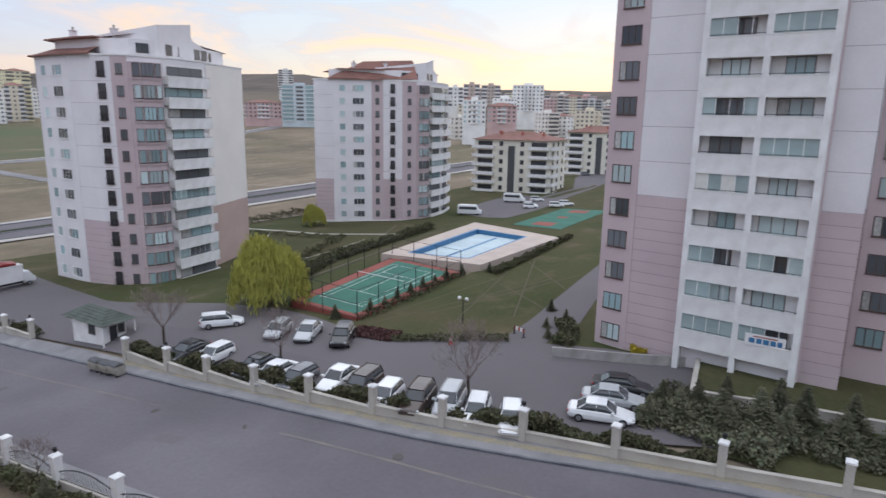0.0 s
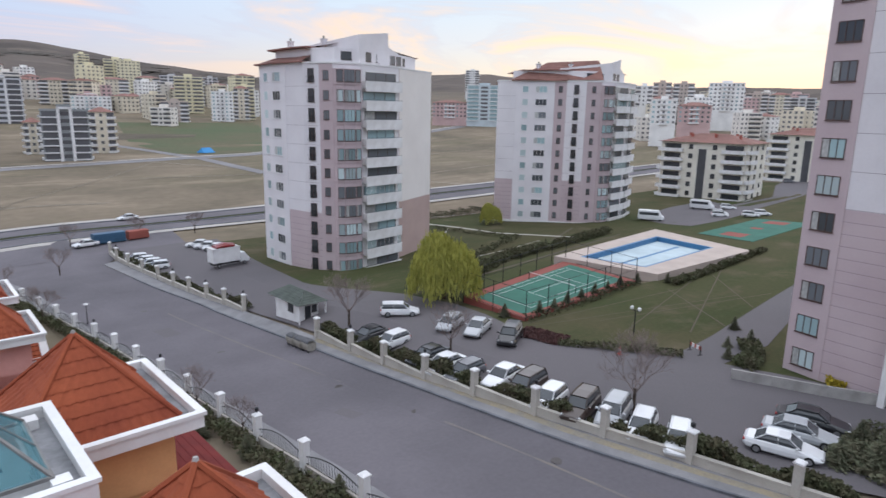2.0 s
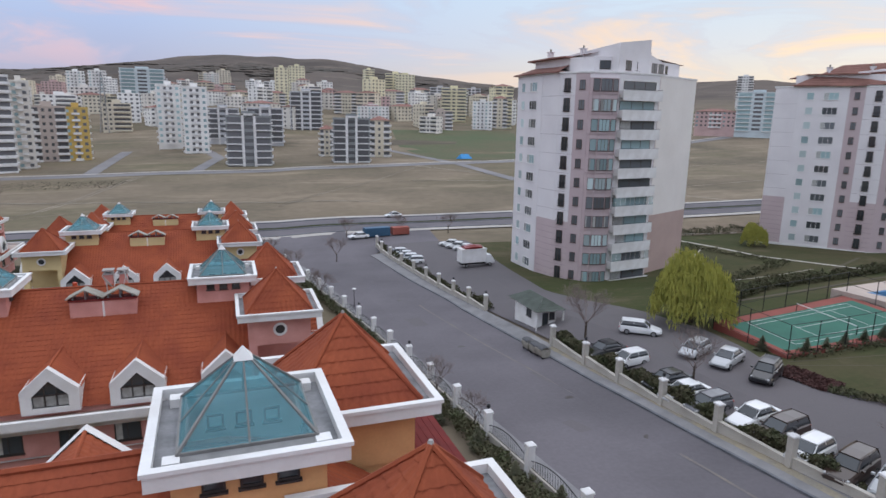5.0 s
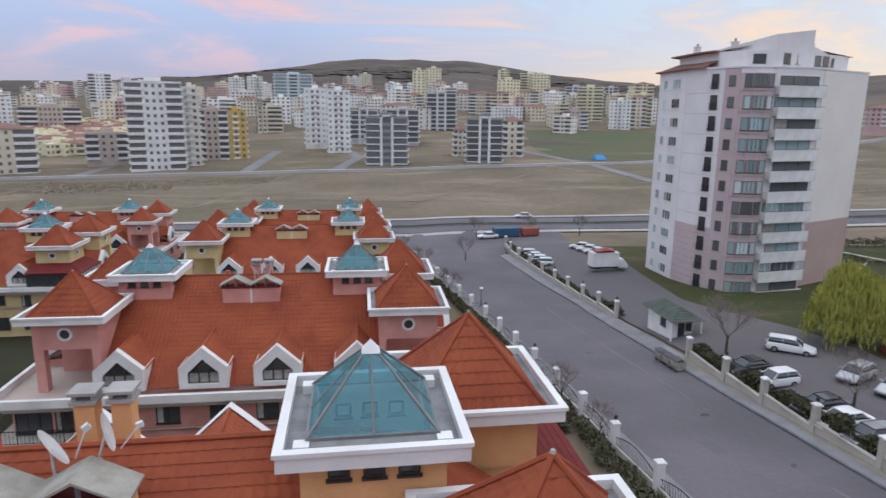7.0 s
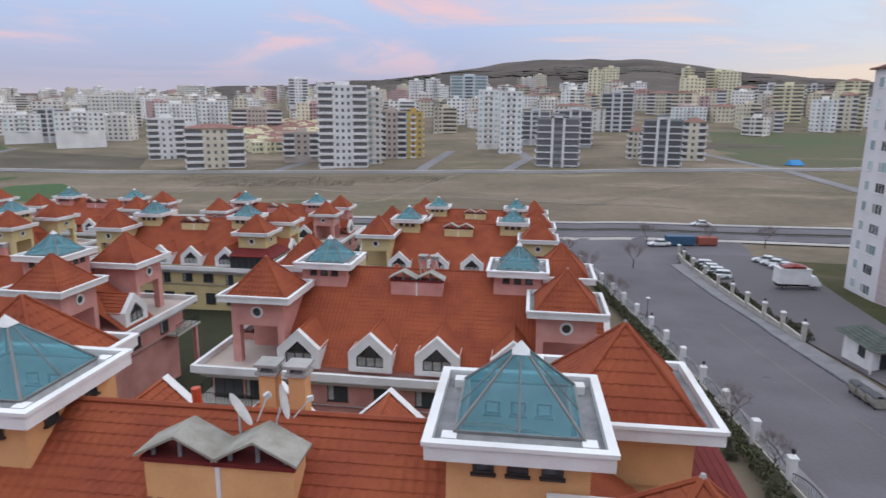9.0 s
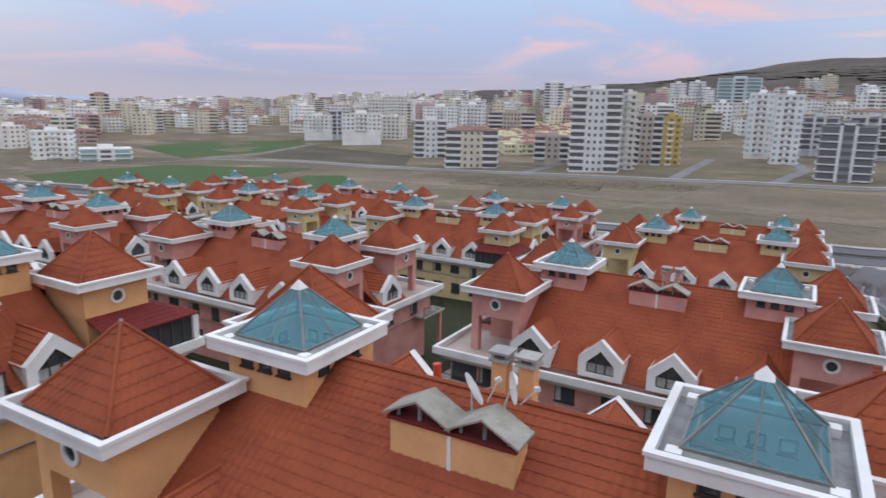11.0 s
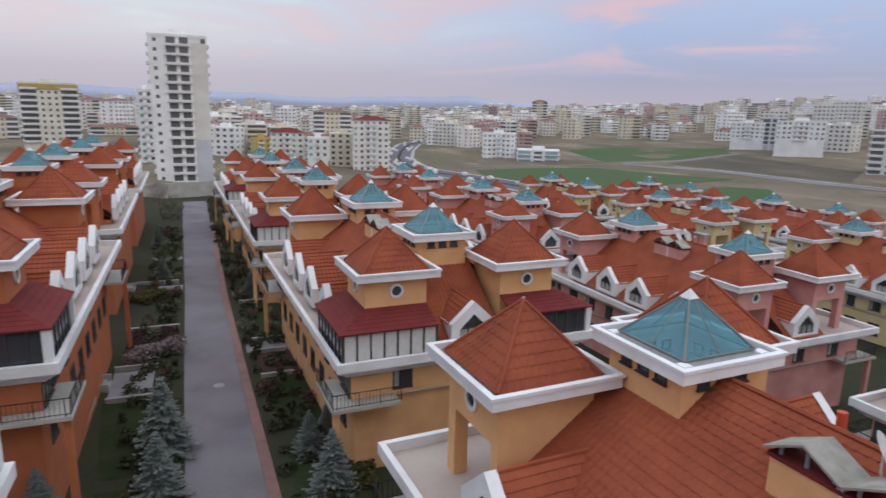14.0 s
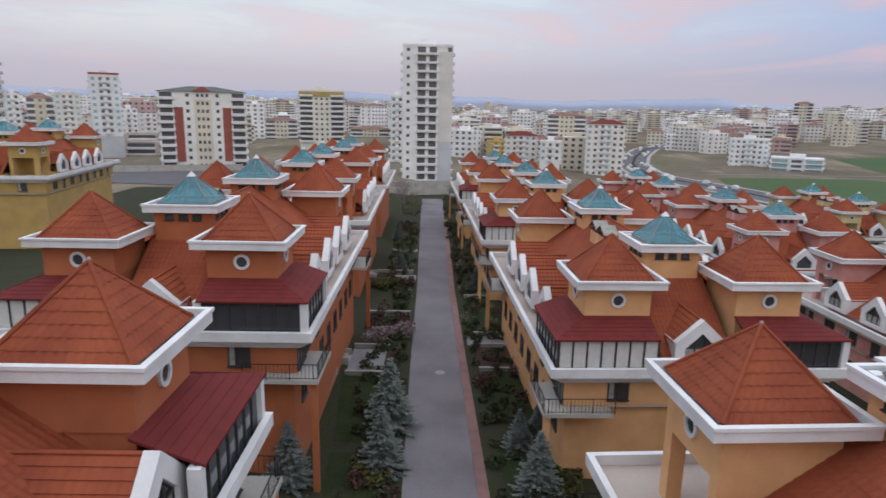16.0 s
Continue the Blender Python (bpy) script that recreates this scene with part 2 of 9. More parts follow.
def patch_colour(n, l, fac, a, b):
    mx = n.new("ShaderNodeMix")
    mx.data_type = "RGBA"
    l.new(fac, mx.inputs[0])
    mx.inputs[6].default_value = (*a, 1)
    mx.inputs[7].default_value = (*b, 1)
    return mx.outputs[2]


def land_mat(name, tones, streak, fine=0.35, grain=1.0, heath=None):
    """Open land: four tones by large patches, drawn-out streaks and tufts over them."""
    m = mat(name, tones[0], 1.0, 0, 0.22, 0.02, fine, 0.35, 0, tones[1], 0.1)
    n, l = m.node_tree.nodes, m.node_tree.links
    hs = next(q for q in n if q.type == "HUE_SAT")
    inner = hs.inputs["Color"].links[0].from_socket
    tc = n.new("ShaderNodeTexCoord")

    def patch(scale, stretch, lo, hi, seed, detail=5):
        mp = n.new("ShaderNodeMapping")
        mp.inputs["Scale"].default_value = (1.0, stretch, 1.0)
        mp.inputs["Rotation"].default_value = (0, 0, radians(-8))
        mp.inputs["Location"].default_value = (seed, seed * 0.7, 0)
        l.new(tc.outputs["Object"], mp.inputs["Vector"])
        t = n.new("ShaderNodeTexNoise")
        t.inputs["Scale"].default_value = scale
        t.inputs["Detail"].default_value = detail
        t.inputs["Roughness"].default_value = 0.62
        l.new(mp.outputs[0], t.inputs["Vector"])
        r = n.new("ShaderNodeMapRange")
        r.inputs["From Min"].default_value, r.inputs["From Max"].default_value = lo, hi
        l.new(t.outputs[0], r.inputs["Value"])
        return r.outputs[0]

    def over(src, fac, col):
        mx = n.new("ShaderNodeMix")
        mx.data_type = "RGBA"
        l.new(fac, mx.inputs[0])
        l.new(src, mx.inputs[6])
        mx.inputs[7].default_value = (*col, 1)
        return mx.outputs[2]
    c = over(inner, patch(0.006 * grain, 1.6, 0.47, 0.68, 11), tones[2])
    c = over(c, patch(0.013 * grain, streak, 0.53, 0.72, 37), tones[3])
    c = over(c, patch(0.05 * grain, streak * 1.6, 0.56, 0.80, 71), tones[1])
    if heath:
        # bare brown heath on the high ground, with pale scars
        sp = n.new("ShaderNodeSeparateXYZ")
        l.new(tc.outputs["Object"], sp.inputs[0])
        hi = n.new("ShaderNodeMapRange")
        hi.inputs["From Min"].default_value, hi.inputs["From Max"].default_value = 24.0, 62.0
        l.new(sp.outputs[2], hi.inputs["Value"])
        top = over(patch_colour(n, l, patch(0.004, 1.0, 0.42, 0.62, 5), heath[0], heath[1]), patch(0.012, 1.0, 0.58, 0.74, 91), heath[2])
        mx = n.new("ShaderNodeMix")
        mx.data_type = "RGBA"
        l.new(hi.outputs[0], mx.inputs[0])
        l.new(c, mx.inputs[6])
        l.new(top, mx.inputs[7])
        c = mx.outputs[2]
    l.new(c, hs.inputs["Color"])
    return m


STEPPE = land_mat("dry_steppe", ((0.205, 0.164, 0.120), (0.118, 0.100, 0.072), (0.128, 0.115, 0.070), (0.285, 0.230, 0.168)), 3.2, heath=((0.120, 0.098, 0.084), (0.078, 0.066, 0.058), (0.165, 0.135, 0.110)))
FALLOW = land_mat("brown_fallow_field", ((0.120, 0.100, 0.078), (0.085, 0.074, 0.058), (0.100, 0.092, 0.060), (0.150, 0.125, 0.095)), 2.0)
GRASS = land_mat("lawn", ((0.056, 0.062, 0.026), (0.080, 0.068, 0.038), (0.044, 0.055, 0.022), (0.105, 0.088, 0.055)), 1.3, 2.2, 9.0)
CROP = mat("green_field", (0.065, 0.110, 0.048), 1.0, 0, 0.18, 0.02, 0.6, 0.3, 0, (0.095, 0.112, 0.055), 0.1)
DULLCROP = mat("dull_green_field", (0.085, 0.108, 0.060), 1.0, 0, 0.2, 0.02, 0.6, 0.3, 0, (0.125, 0.108, 0.070), 0.1)
# soil colour lowered to carry the shade between the house rows
SOIL = mat("shade_darkened_soil", (0.040, 0.038, 0.026), 1.0, 0, 0.25, 0.3, 4, 0.4, 0, (0.040, 0.046, 0.022), 0.1)
COURTGREEN = mat("green_court_paint", (0.052, 0.150, 0.112), 0.9, 0, 0.09, 0.4, 6, 0.1, 0, (0.045, 0.120, 0.092), 0.2)
COURTRED = mat("red_court_paint", (0.24, 0.065, 0.05), 0.85, 0, 0.08, 0.4, 6, 0.1)
LINE = mat("white_line_paint", (0.6, 0.6, 0.58), 0.8, 0, 0.1, 2, 10, 0.0)
POOLDECK = mat("beige_pool_deck", (0.46, 0.38, 0.33), 0.9, 0, 0.07, 0.4, 6, 0.1, 0, (0.40, 0.33, 0.29))
POOLFLOOR = mat("pale_pool_basin", (0.44, 0.53, 0.56), 0.7, 0, 0.08, 0.5, 5, 0.0)
POOLBLUE = mat("blue_pool_tiles", (0.05, 0.17, 0.33), 0.5, 0, 0.1, 2, 12, 0.05)
BARK = mat("bark", (0.085, 0.062, 0.048), 0.95, 0, 0.2, 4, 25, 0.4)
TWIG = mat("bare_twigs", (0.235, 0.185, 0.17), 0.95, 0, 0.15, 3, 20, 0.0)
WILLOWLEAF = mat("fresh_willow_leaf", (0.40, 0.38, 0.09), 0.85, 0, 0.3, 0.9, 8, 0.0, 0, (0.27, 0.27, 0.065), 0.15)
CONIFER = mat("conifer_needles", (0.118, 0.130, 0.082), 0.95, 0, 0.25, 1.5, 10, 0.0, 0.22, (0.120, 0.105, 0.070), 0.15)
BLUESPRUCE = mat("blue_spruce_needles", (0.185, 0.205, 0.19), 0.95, 0, 0.25, 1.5, 10, 0.0, 0.12, (0.115, 0.130, 0.112), 0.15)
HEDGE = mat("dark_hedge", (0.066, 0.074, 0.038), 0.95, 0, 0.3, 1.0, 8, 0.0, 0.15, (0.082, 0.070, 0.044), 0.2)
RUST = mat("reddish_shrub", (0.10, 0.045, 0.04), 0.95, 0, 0.25, 1.0, 8, 0.0, 0.15)
TYRE = mat("tyre_rubber", (0.02, 0.02, 0.02), 0.9, 0, 0.05, 5, 20, 0.0)
RIM = mat("alloy_rim", (0.35, 0.35, 0.36), 0.4, 0.7, 0.05, 5, 20, 0.0)
PIPERED = mat("orange_plastic_pipe", (0.50, 0.075, 0.03), 0.5, 0, 0.08, 2, 14, 0.0)
LAMPRED = mat("red_lamp_lens", (0.30, 0.02, 0.02), 0.3, 0, 0.05, 5, 20, 0.0)
LAMPCLEAR = mat("clear_lamp_lens", (0.55, 0.55, 0.55), 0.2, 0, 0.05, 5, 20, 0.0)
WALLSTONE = mat("low_wall_plaster", (0.46, 0.43, 0.38), 0.9, 0, 0.12, 0.5, 7, 0.15, 0.0, (0.36, 0.33, 0.29))


def paint(name, c):
    m = mat(name, c, 0.3, 0.0, 0.03, 1, 8, 0.0)
    m.node_tree.nodes["Principled BSDF"].inputs["Coat Weight"].default_value = 0.5
    return m


CARCOL = {"white": paint("white_car_paint", (0.70, 0.70, 0.70)), "silver": paint("silver_car_paint", (0.40, 0.41, 0.42)),
          "black": paint("black_car_paint", (0.015, 0.015, 0.018)), "brown": paint("brown_car_paint", (0.040, 0.024, 0.018)),
          "grey": paint("grey_car_paint", (0.12, 0.12, 0.13)), "red": paint("red_car_paint", (0.22, 0.02, 0.02))}


# ---------------------------------------------------------------- mesh helpers
class Mesh:
    def __init__(self):
        self.v, self.f, self.m, self.uv = [], [], [], []

    def face(self, pts, slot=0, uv=None):
        n = len(self.v)
        self.v += [tuple(p) for p in pts]
        self.f.append(tuple(range(n, n + len(pts))))
        self.m.append(slot)
        self.uv.append(uv)

    def box(self, x0, y0, z0, x1, y1, z1, slot=0):
        p = [(x0, y0, z0), (x1, y0, z0), (x1, y1, z0), (x0, y1, z0), (x0, y0, z1), (x1, y0, z1), (x1, y1, z1), (x0, y1, z1)]
        n = len(self.v)
        self.v += p
        for q in ((0, 3, 2, 1), (4, 5, 6, 7), (0, 1, 5, 4), (1, 2, 6, 5), (2, 3, 7, 6), (3, 0, 4, 7)):
            self.f.append(tuple(n + i for i in q))
            self.m.append(slot)
            self.uv.append(None)

    def tray(self, x0, y0, z0, x1, y1, z1, t, slot=0):
        """Four walls of thickness t round a rectangle."""
        self.box(x0, y0, z0, x1, y0 + t, z1, slot)
        self.box(x0, y1 - t, z0, x1, y1, z1, slot)
        self.box(x0, y0 + t, z0, x0 + t, y1 - t, z1, slot)
        self.box(x1 - t, y0 + t, z0, x1, y1 - t, z1, slot)

    def prism(self, pts, z0, z1, slot=0, top=True):
        n, k = len(self.v), len(pts)
        self.v += [(x, y, z0) for x, y in pts] + [(x, y, z1) for x, y in pts]
        for i in range(k):
            j = (i + 1) % k
            self.f.append((n + i, n + j, n + k + j, n + k + i))
            self.m.append(slot)
            self.uv.append(None)
        if top:
            self.f.append(tuple(n + k + i for i in range(k)))
            self.m.append(slot)
            self.uv.append(None)
            self.f.append(tuple(n + i for i in reversed(range(k))))
            self.m.append(slot)
            self.uv.append(None)

    def tube(self, a, b, r0, r1=None, k=6, slot=0, caps=True):
        a, b = Vector(a), Vector(b)
        r1 = r0 if r1 is None else r1
        d = (b - a).normalized()
        s = d.orthogonal().normalized()
        t = d.cross(s)
        n = len(self.v)
        for p, r in ((a, r0), (b, r1)):
            for i in range(k):
                w = 2 * math.pi * i / k
                self.v.append(tuple(p + s * (r * math.cos(w)) + t * (r * math.sin(w))))
        for i in range(k):
            j = (i + 1) % k
            self.f.append((n + i, n + j, n + k + j, n + k + i))
            self.m.append(slot)
            self.uv.append(None)
        if caps:
            self.f.append(tuple(n + i for i in reversed(range(k))))
            self.f.append(tuple(n + k + i for i in range(k)))
            self.m += [slot, slot]
            self.uv += [None, None]

    def move(self, m, start=0):
        for i in range(start, len(self.v)):
            self.v[i] = tuple(m @ Vector(self.v[i]))
        return self

    def data(self, name, *mats, smooth=False, weld=True):
        me = bpy.data.meshes.new(name)
        if weld:
            seen, verts, remap = {}, [], []
            for p in self.v:
                key = (round(p[0], 4), round(p[1], 4), round(p[2], 4))
                if key not in seen:
                    seen[key] = len(verts)
                    verts.append(p)
                remap.append(seen[key])
            faces, mi, uvs = [], [], []
            for f, k, u in zip(self.f, self.m, self.uv):
                g = [remap[i] for i in f]
                if len(set(g)) == len(g):
                    faces.append(g)
                    mi.append(k)
                    uvs.append(u)
            self.v, self.f, self.m, self.uv = verts, faces, mi, uvs
        me.from_pydata(self.v, [], self.f)
        for mt in mats:
            me.materials.append(mt)
        me.polygons.foreach_set("material_index", self.m)
        if any(u is not None for u in self.uv):
            lay = me.uv_layers.new(name="UVMap")
            flat = []
            for f, u in zip(self.f, self.uv):
                for i in range(len(f)):
                    flat += list(u[i]) if u else [0.0, 0.0]
            lay.data.foreach_set("uv", flat)
        if smooth:
            me.polygons.foreach_set("use_smooth", [True] * len(self.f))
        me.update()
        return me


def part(name, ms, mats, parent, label="", smooth=False):
    """Links a mesh as one object under a thing or a part."""
    mats = mats if isinstance(mats, (list, tuple)) else [mats]
    me = ms if isinstance(ms, bpy.types.Mesh) else ms.data(name, *mats, smooth=smooth)
    ob = new(name, me)
    ob.parent = parent
    if label:
        tagged(ob, label)
    return ob


def thing(name, label, category, m=None, group="", kind=""):
    ob = new(name)
    ob.empty_display_size = 0.3
    if m is not None:
        ob.matrix_world = m
    return tagged(ob, label, category, group, kind)


def lone(name, ms, mats, label, category="", m=None, group="", kind="", smooth=False):
    ob = part(name, ms, mats, None, smooth=smooth)
    if m is not None:
        ob.matrix_world = m
    return tagged(ob, label, category, group, kind)


def lerp(a, b, t):
    return tuple(a[i] + (b[i] - a[i]) * t for i in range(len(a)))


def slope(ms, bl, br, tr, tl, n, lift=0.045, slot=0, wave=0.0):
    """One roof slope as n overlapping courses, each standing proud of the one below."""
    bl, br, tr, tl = map(Vector, (bl, br, tr, tl))
    nor = (br - bl).cross(tl - bl)
    if nor.length < 1e-6:
        nor = (br - bl).cross(tr - bl)
    nor.normalize()
    along = (br - bl).normalized()
    for i in range(n):
        a, b = i / n, (i + 1) / n
        p0, p1 = bl.lerp(tl, a) + nor * lift, br.lerp(tr, a) + nor * lift
        q0, q1 = bl.lerp(tl, b), br.lerp(tr, b)
        if wave:
            # every course ends in a scalloped lip
            m = max(2, int((p1 - p0).length / 0.16))
            down = along.cross(nor)
            lip, head, foot = [], [], []
            for j in range(m + 1):
                s = 1 if j % 2 else -1
                lip.append(p0.lerp(p1, j / m) + nor * (wave * s) + down * (wave * (0.9 + 0.9 * s)))
                head.append(q0.lerp(q1, j / m))
                foot.append(p0.lerp(p1, j / m) - nor * lift)
            for j in range(m):
                uv = [((p - bl).dot(along), a) for p in (lip[j], lip[j + 1], head[j + 1], head[j])]
                if (q1 - q0).length < 1e-4:
                    ms.face((lip[j], lip[j + 1], head[j]), slot, uv[:3])
                else:
                    ms.face((lip[j], lip[j + 1], head[j + 1], head[j]), slot, uv)
                ms.face((foot[j], foot[j + 1], lip[j + 1], lip[j]), slot, [uv[0], uv[1], uv[1], uv[0]])
            continue
        u = [((p - bl).dot(along), a) for p in (p0, p1, q1, q0)]
        if (q1 - q0).length < 1e-4:
            ms.face((p0, p1, q1), slot, u[:3])
        else:
            ms.face((p0, p1, q1, q0), slot, u)
        f0, f1 = p0 - nor * lift, p1 - nor * lift
        ms.face((f0, f1, p1, p0), slot, [u[0], u[1], u[1], u[0]])


# ---------------------------------------------------------------- lie of the land
YK = [-200, -60, -16, -8, 8, 15, 31, 48, 65, 82, 101, 131, 166, 3000]
T_ESTATE = [0.3, 0.3, 0.3, -1.1, -1.1, -1.3, -2.9, -4.6, -5.8, -6.8, -7.4, -7.2, -6.3, -6.3]
T_ROAD = [-0.3, -0.3, -0.3, -0.45, -0.75, -0.9, -1.6, -3.4, -4.8, -5.9, -6.5, -6.5, -5.8, -5.8]
T_FLATS = [-0.6, -0.6, -0.6, -0.7, -0.8, -0.9, -0.75, -1.35, -2.3, -4.4, -5.3, -6.1, -6.0, -6.0]
HILL_YAW = [-180.0, -83.7, -62.8, -52.4, -46.1, -39.8, -31.5, -23.2, -14.7, -8.3, -0.0, 8.4, 14.8, 21.1, 29.7, 42.1, 74.0, 116.1, 180.0]
LIFT_YAW = [-180, -82, -55, -22, -9, 6, 31, 38, 44, 50, 56, 62, 70, 180]
LIFT = [0.0, 2.6, 2.85, 3.0, 3.4, 3.2, 2.5, 2.1, 1.75, 1.1, 0.9, 0.5, 0.0, 0.0]      # metres of rise in each hundred, far from the estate
HILL_DEG = [0.5, 0.5, 0.6, 0.9, 1.5, 1.6, 1.2, 0.9, 1.7, 2.5, 2.8, 2.2, 1.4, 0.9, 0.35, 0.1, 0.0, 0.1, 0.4]


POOL_HOLE = [(83.5, 48.5), (105.5, 48.6), (109.0, 64.0), (80.5, 60.2)]


def ground(x, y):
    w = np.interp(y, YK, T_ESTATE) - 0.02 * np.interp(-x, [30, 200], [0, 170])
    r = np.interp(y, YK, T_ROAD)
    e = np.interp(y, YK, T_FLATS)
    z = float(np.interp(x, [12, 22, 32, 42], [w, r, r, e]))
    if 76 < x < 114 and all((b[0] - a[0]) * (y - a[1]) - (b[1] - a[1]) * (x - a[0]) > 0 for a, b in zip(POOL_HOLE, POOL_HOLE[1:] + POOL_HOLE[:1])):
        z = min(z, -5.5)
    d = math.hypot(x, y)
    yaw = math.degrees(math.atan2(-x, y))
    z += float(np.interp(yaw, LIFT_YAW, LIFT)) * max(0.0, d - 166) / 100
    if d > 380:
        top = 1900 * math.tan(math.radians(float(np.interp(yaw, HILL_YAW, HILL_DEG)))) + 30
        k = float(np.interp(d, [380, 700, 1200, 1900, 4500], [0, 0.16, 0.42, 1.0, 1.0]))
        z += top * k + k * 14 * (noise.noise(Vector((x / 260, y / 260, 0))) + 0.5 * noise.noise(Vector((x / 90, y / 90, 3))))
    return z


def sheet(name, xs, ys, dz, material, label, kind="structure", cut=None):
    """A piece of land over a grid of lines, following the ground."""
    ms = Mesh()
    xs, ys = list(xs), list(ys)
    ms.v = [(x, y, ground(x, y) + dz) for y in ys for x in xs]
    k = len(xs)
    for j in range(len(ys) - 1):
        for i in range(k - 1):
            if cut and cut((xs[i] + xs[i + 1]) / 2, (ys[j] + ys[j + 1]) / 2):
                continue
            ms.f.append((j * k + i, j * k + i + 1, (j + 1) * k + i + 1, (j + 1) * k + i))
            ms.m.append(0)
            ms.uv.append(None)
    return lone(name, ms, material, label, kind=kind)


def ribbon(name, left, right, dz, material, label, kind="structure", across=4, skirt=0.0, step=3.0):
    """A strip of ground between two lines given as (x, y) points, laid dz above the land."""
    n = max(8, int(sum(math.hypot(b[0] - a[0], b[1] - a[1]) for a, b in zip(left, left[1:])) / step))

    def at(line, t):
        ls = [math.hypot(b[0] - a[0], b[1] - a[1]) for a, b in zip(line, line[1:])]
        s = t * sum(ls)
        for (a, b), q in zip(zip(line, line[1:]), ls):
            if s <= q or (a, b) == (line[-2], line[-1]):
                k = min(1.0, s / q)
                return (a[0] + (b[0] - a[0]) * k, a[1] + (b[1] - a[1]) * k)
            s -= q
    ms = Mesh()
    for i in range(n + 1):
        p, q = at(left, i / n), at(right, i / n)
        for j in range(across + 1):
            x, y = p[0] + (q[0] - p[0]) * j / across, p[1] + (q[1] - p[1]) * j / across
            ms.v.append((x, y, ground(x, y) + dz))
    k = across + 1
    for i in range(n):
        for j in range(across):
            ms.f.append((i * k + j, i * k + j + 1, (i + 1) * k + j + 1, (i + 1) * k + j))
            ms.m.append(0)
            ms.uv.append(None)
    if skirt:
        m0 = len(ms.v)
        for i in range(n + 1):
            for j in (0, across):
                x, y, z = ms.v[i * k + j]
                ms.v.append((x, y, z - skirt))
        for i in range(n):
            ms.f.append((i * k, (i + 1) * k, m0 + 2 * i + 2, m0 + 2 * i))
            ms.f.append((i * k + across, m0 + 2 * i + 1, m0 + 2 * i + 3, (i + 1) * k + across))
            ms.m += [0, 0]
            ms.uv += [None, None]
    return lone(name, ms, material, label, kind=kind)


# ---------------------------------------------------------------- land, road and pavements
def far_steps(a, b, first, grow):
    out, s = [a], first
    while out[-1] < b:
        out.append(out[-1] + s)
        s *= grow
    return out


ROADGREY = mat("pale_grey_road", (0.205, 0.195, 0.198), 0.92, 0, 0.10, 0.05, 1.0, 0.1)
TRACK = mat("pale_worn_earth", (0.265, 0.222, 0.168), 1.0, 0, 0.2, 0.1, 1.0, 0.2)
xs = [-v for v in reversed(far_steps(130, 4300, 16, 1.12))] + sorted(list(np.arange(-125, 165, 5.0)) + [12, 22, 32, 42]) + far_steps(165, 4300, 16, 1.12)
ys = [-v for v in reversed(far_steps(60, 4300, 20, 1.15))] + sorted(list(np.arange(-55, 190, 4.0)) + [31, 48, 64, 82, 100]) + far_steps(190, 4300, 12, 1.08)
sheet("ground", xs, ys, -0.22, STEPPE, "dry brown grassland rising to bare hills")

FAR_KERB = [(52.3, -63.0), (46.2, -22.3), (43.2, -1.3), (41.7, 5.3), (40.4, 9.9), (38.3, 16.5), (36.8, 22.1), (35.9, 26.3), (35.2, 31.0), (34.8, 36.7), (34.5, 43.2), (34.1, 50.6), (33.7, 59.5), (33.1, 69.7), (32.0, 87.1), (30.4, 97.0), (28.5, 109.2), (26.6, 122.0), (34.2, 132.2)]
NEAR_KERB = [(36.37, -61.68), (30.04, -20.94), (26.39, -0.08), (24.65, 9.47), (23.56, 18.78), (22.57, 34.06), (21.65, 51.20), (20.19, 68.33), (18.20, 83.41), (15.66, 105.4), (12.89, 119.5), (-2.33, 135.5)]
FAR_WALL = [(56.3, -63.5), (50.0, -22.7), (44.9, -0.1), (43.0, 6.4), (41.4, 12.5), (39.9, 18.4), (38.4, 24.0), (37.2, 29.4), (36.4, 35.3), (35.9, 41.2), (35.6, 47.2), (35.4, 52.9), (35.3, 59.8), (35.1, 67.0), (34.5, 78.4), (34.0, 84.1), (32.9, 93.8), (31.7, 105.7), (29.8, 119.3), (29.6, 124.0)]
NEAR_FENCE = [(33.4, -61.4), (27.5, -20.7), (23.7, 0.1), (22.6, 12.0), (22.0, 19.5), (21.5, 26.2), (21.1, 32.7), (20.6, 39.0), (20.4, 45.9), (19.9, 52.0), (19.5, 58.6), (19.0, 64.8), (18.3, 71.3), (17.7, 78.3), (15.6, 92.0), (13.3, 105.2), (10.5, 118.2), (3.2, 138.0)]


def along(line, s):
    """The point s metres along a line, and its heading."""
    for a, b in zip(line, line[1:]):
        q = math.hypot(b[0] - a[0], b[1] - a[1])
        if s <= q or b == line[-1]:
            k = s / q
            return a[0] + (b[0] - a[0]) * k, a[1] + (b[1] - a[1]) * k, math.degrees(math.atan2(b[1] - a[1], b[0] - a[0]))
        s -= q


def length(line):
    return sum(math.hypot(b[0] - a[0], b[1] - a[1]) for a, b in zip(line, line[1:]))


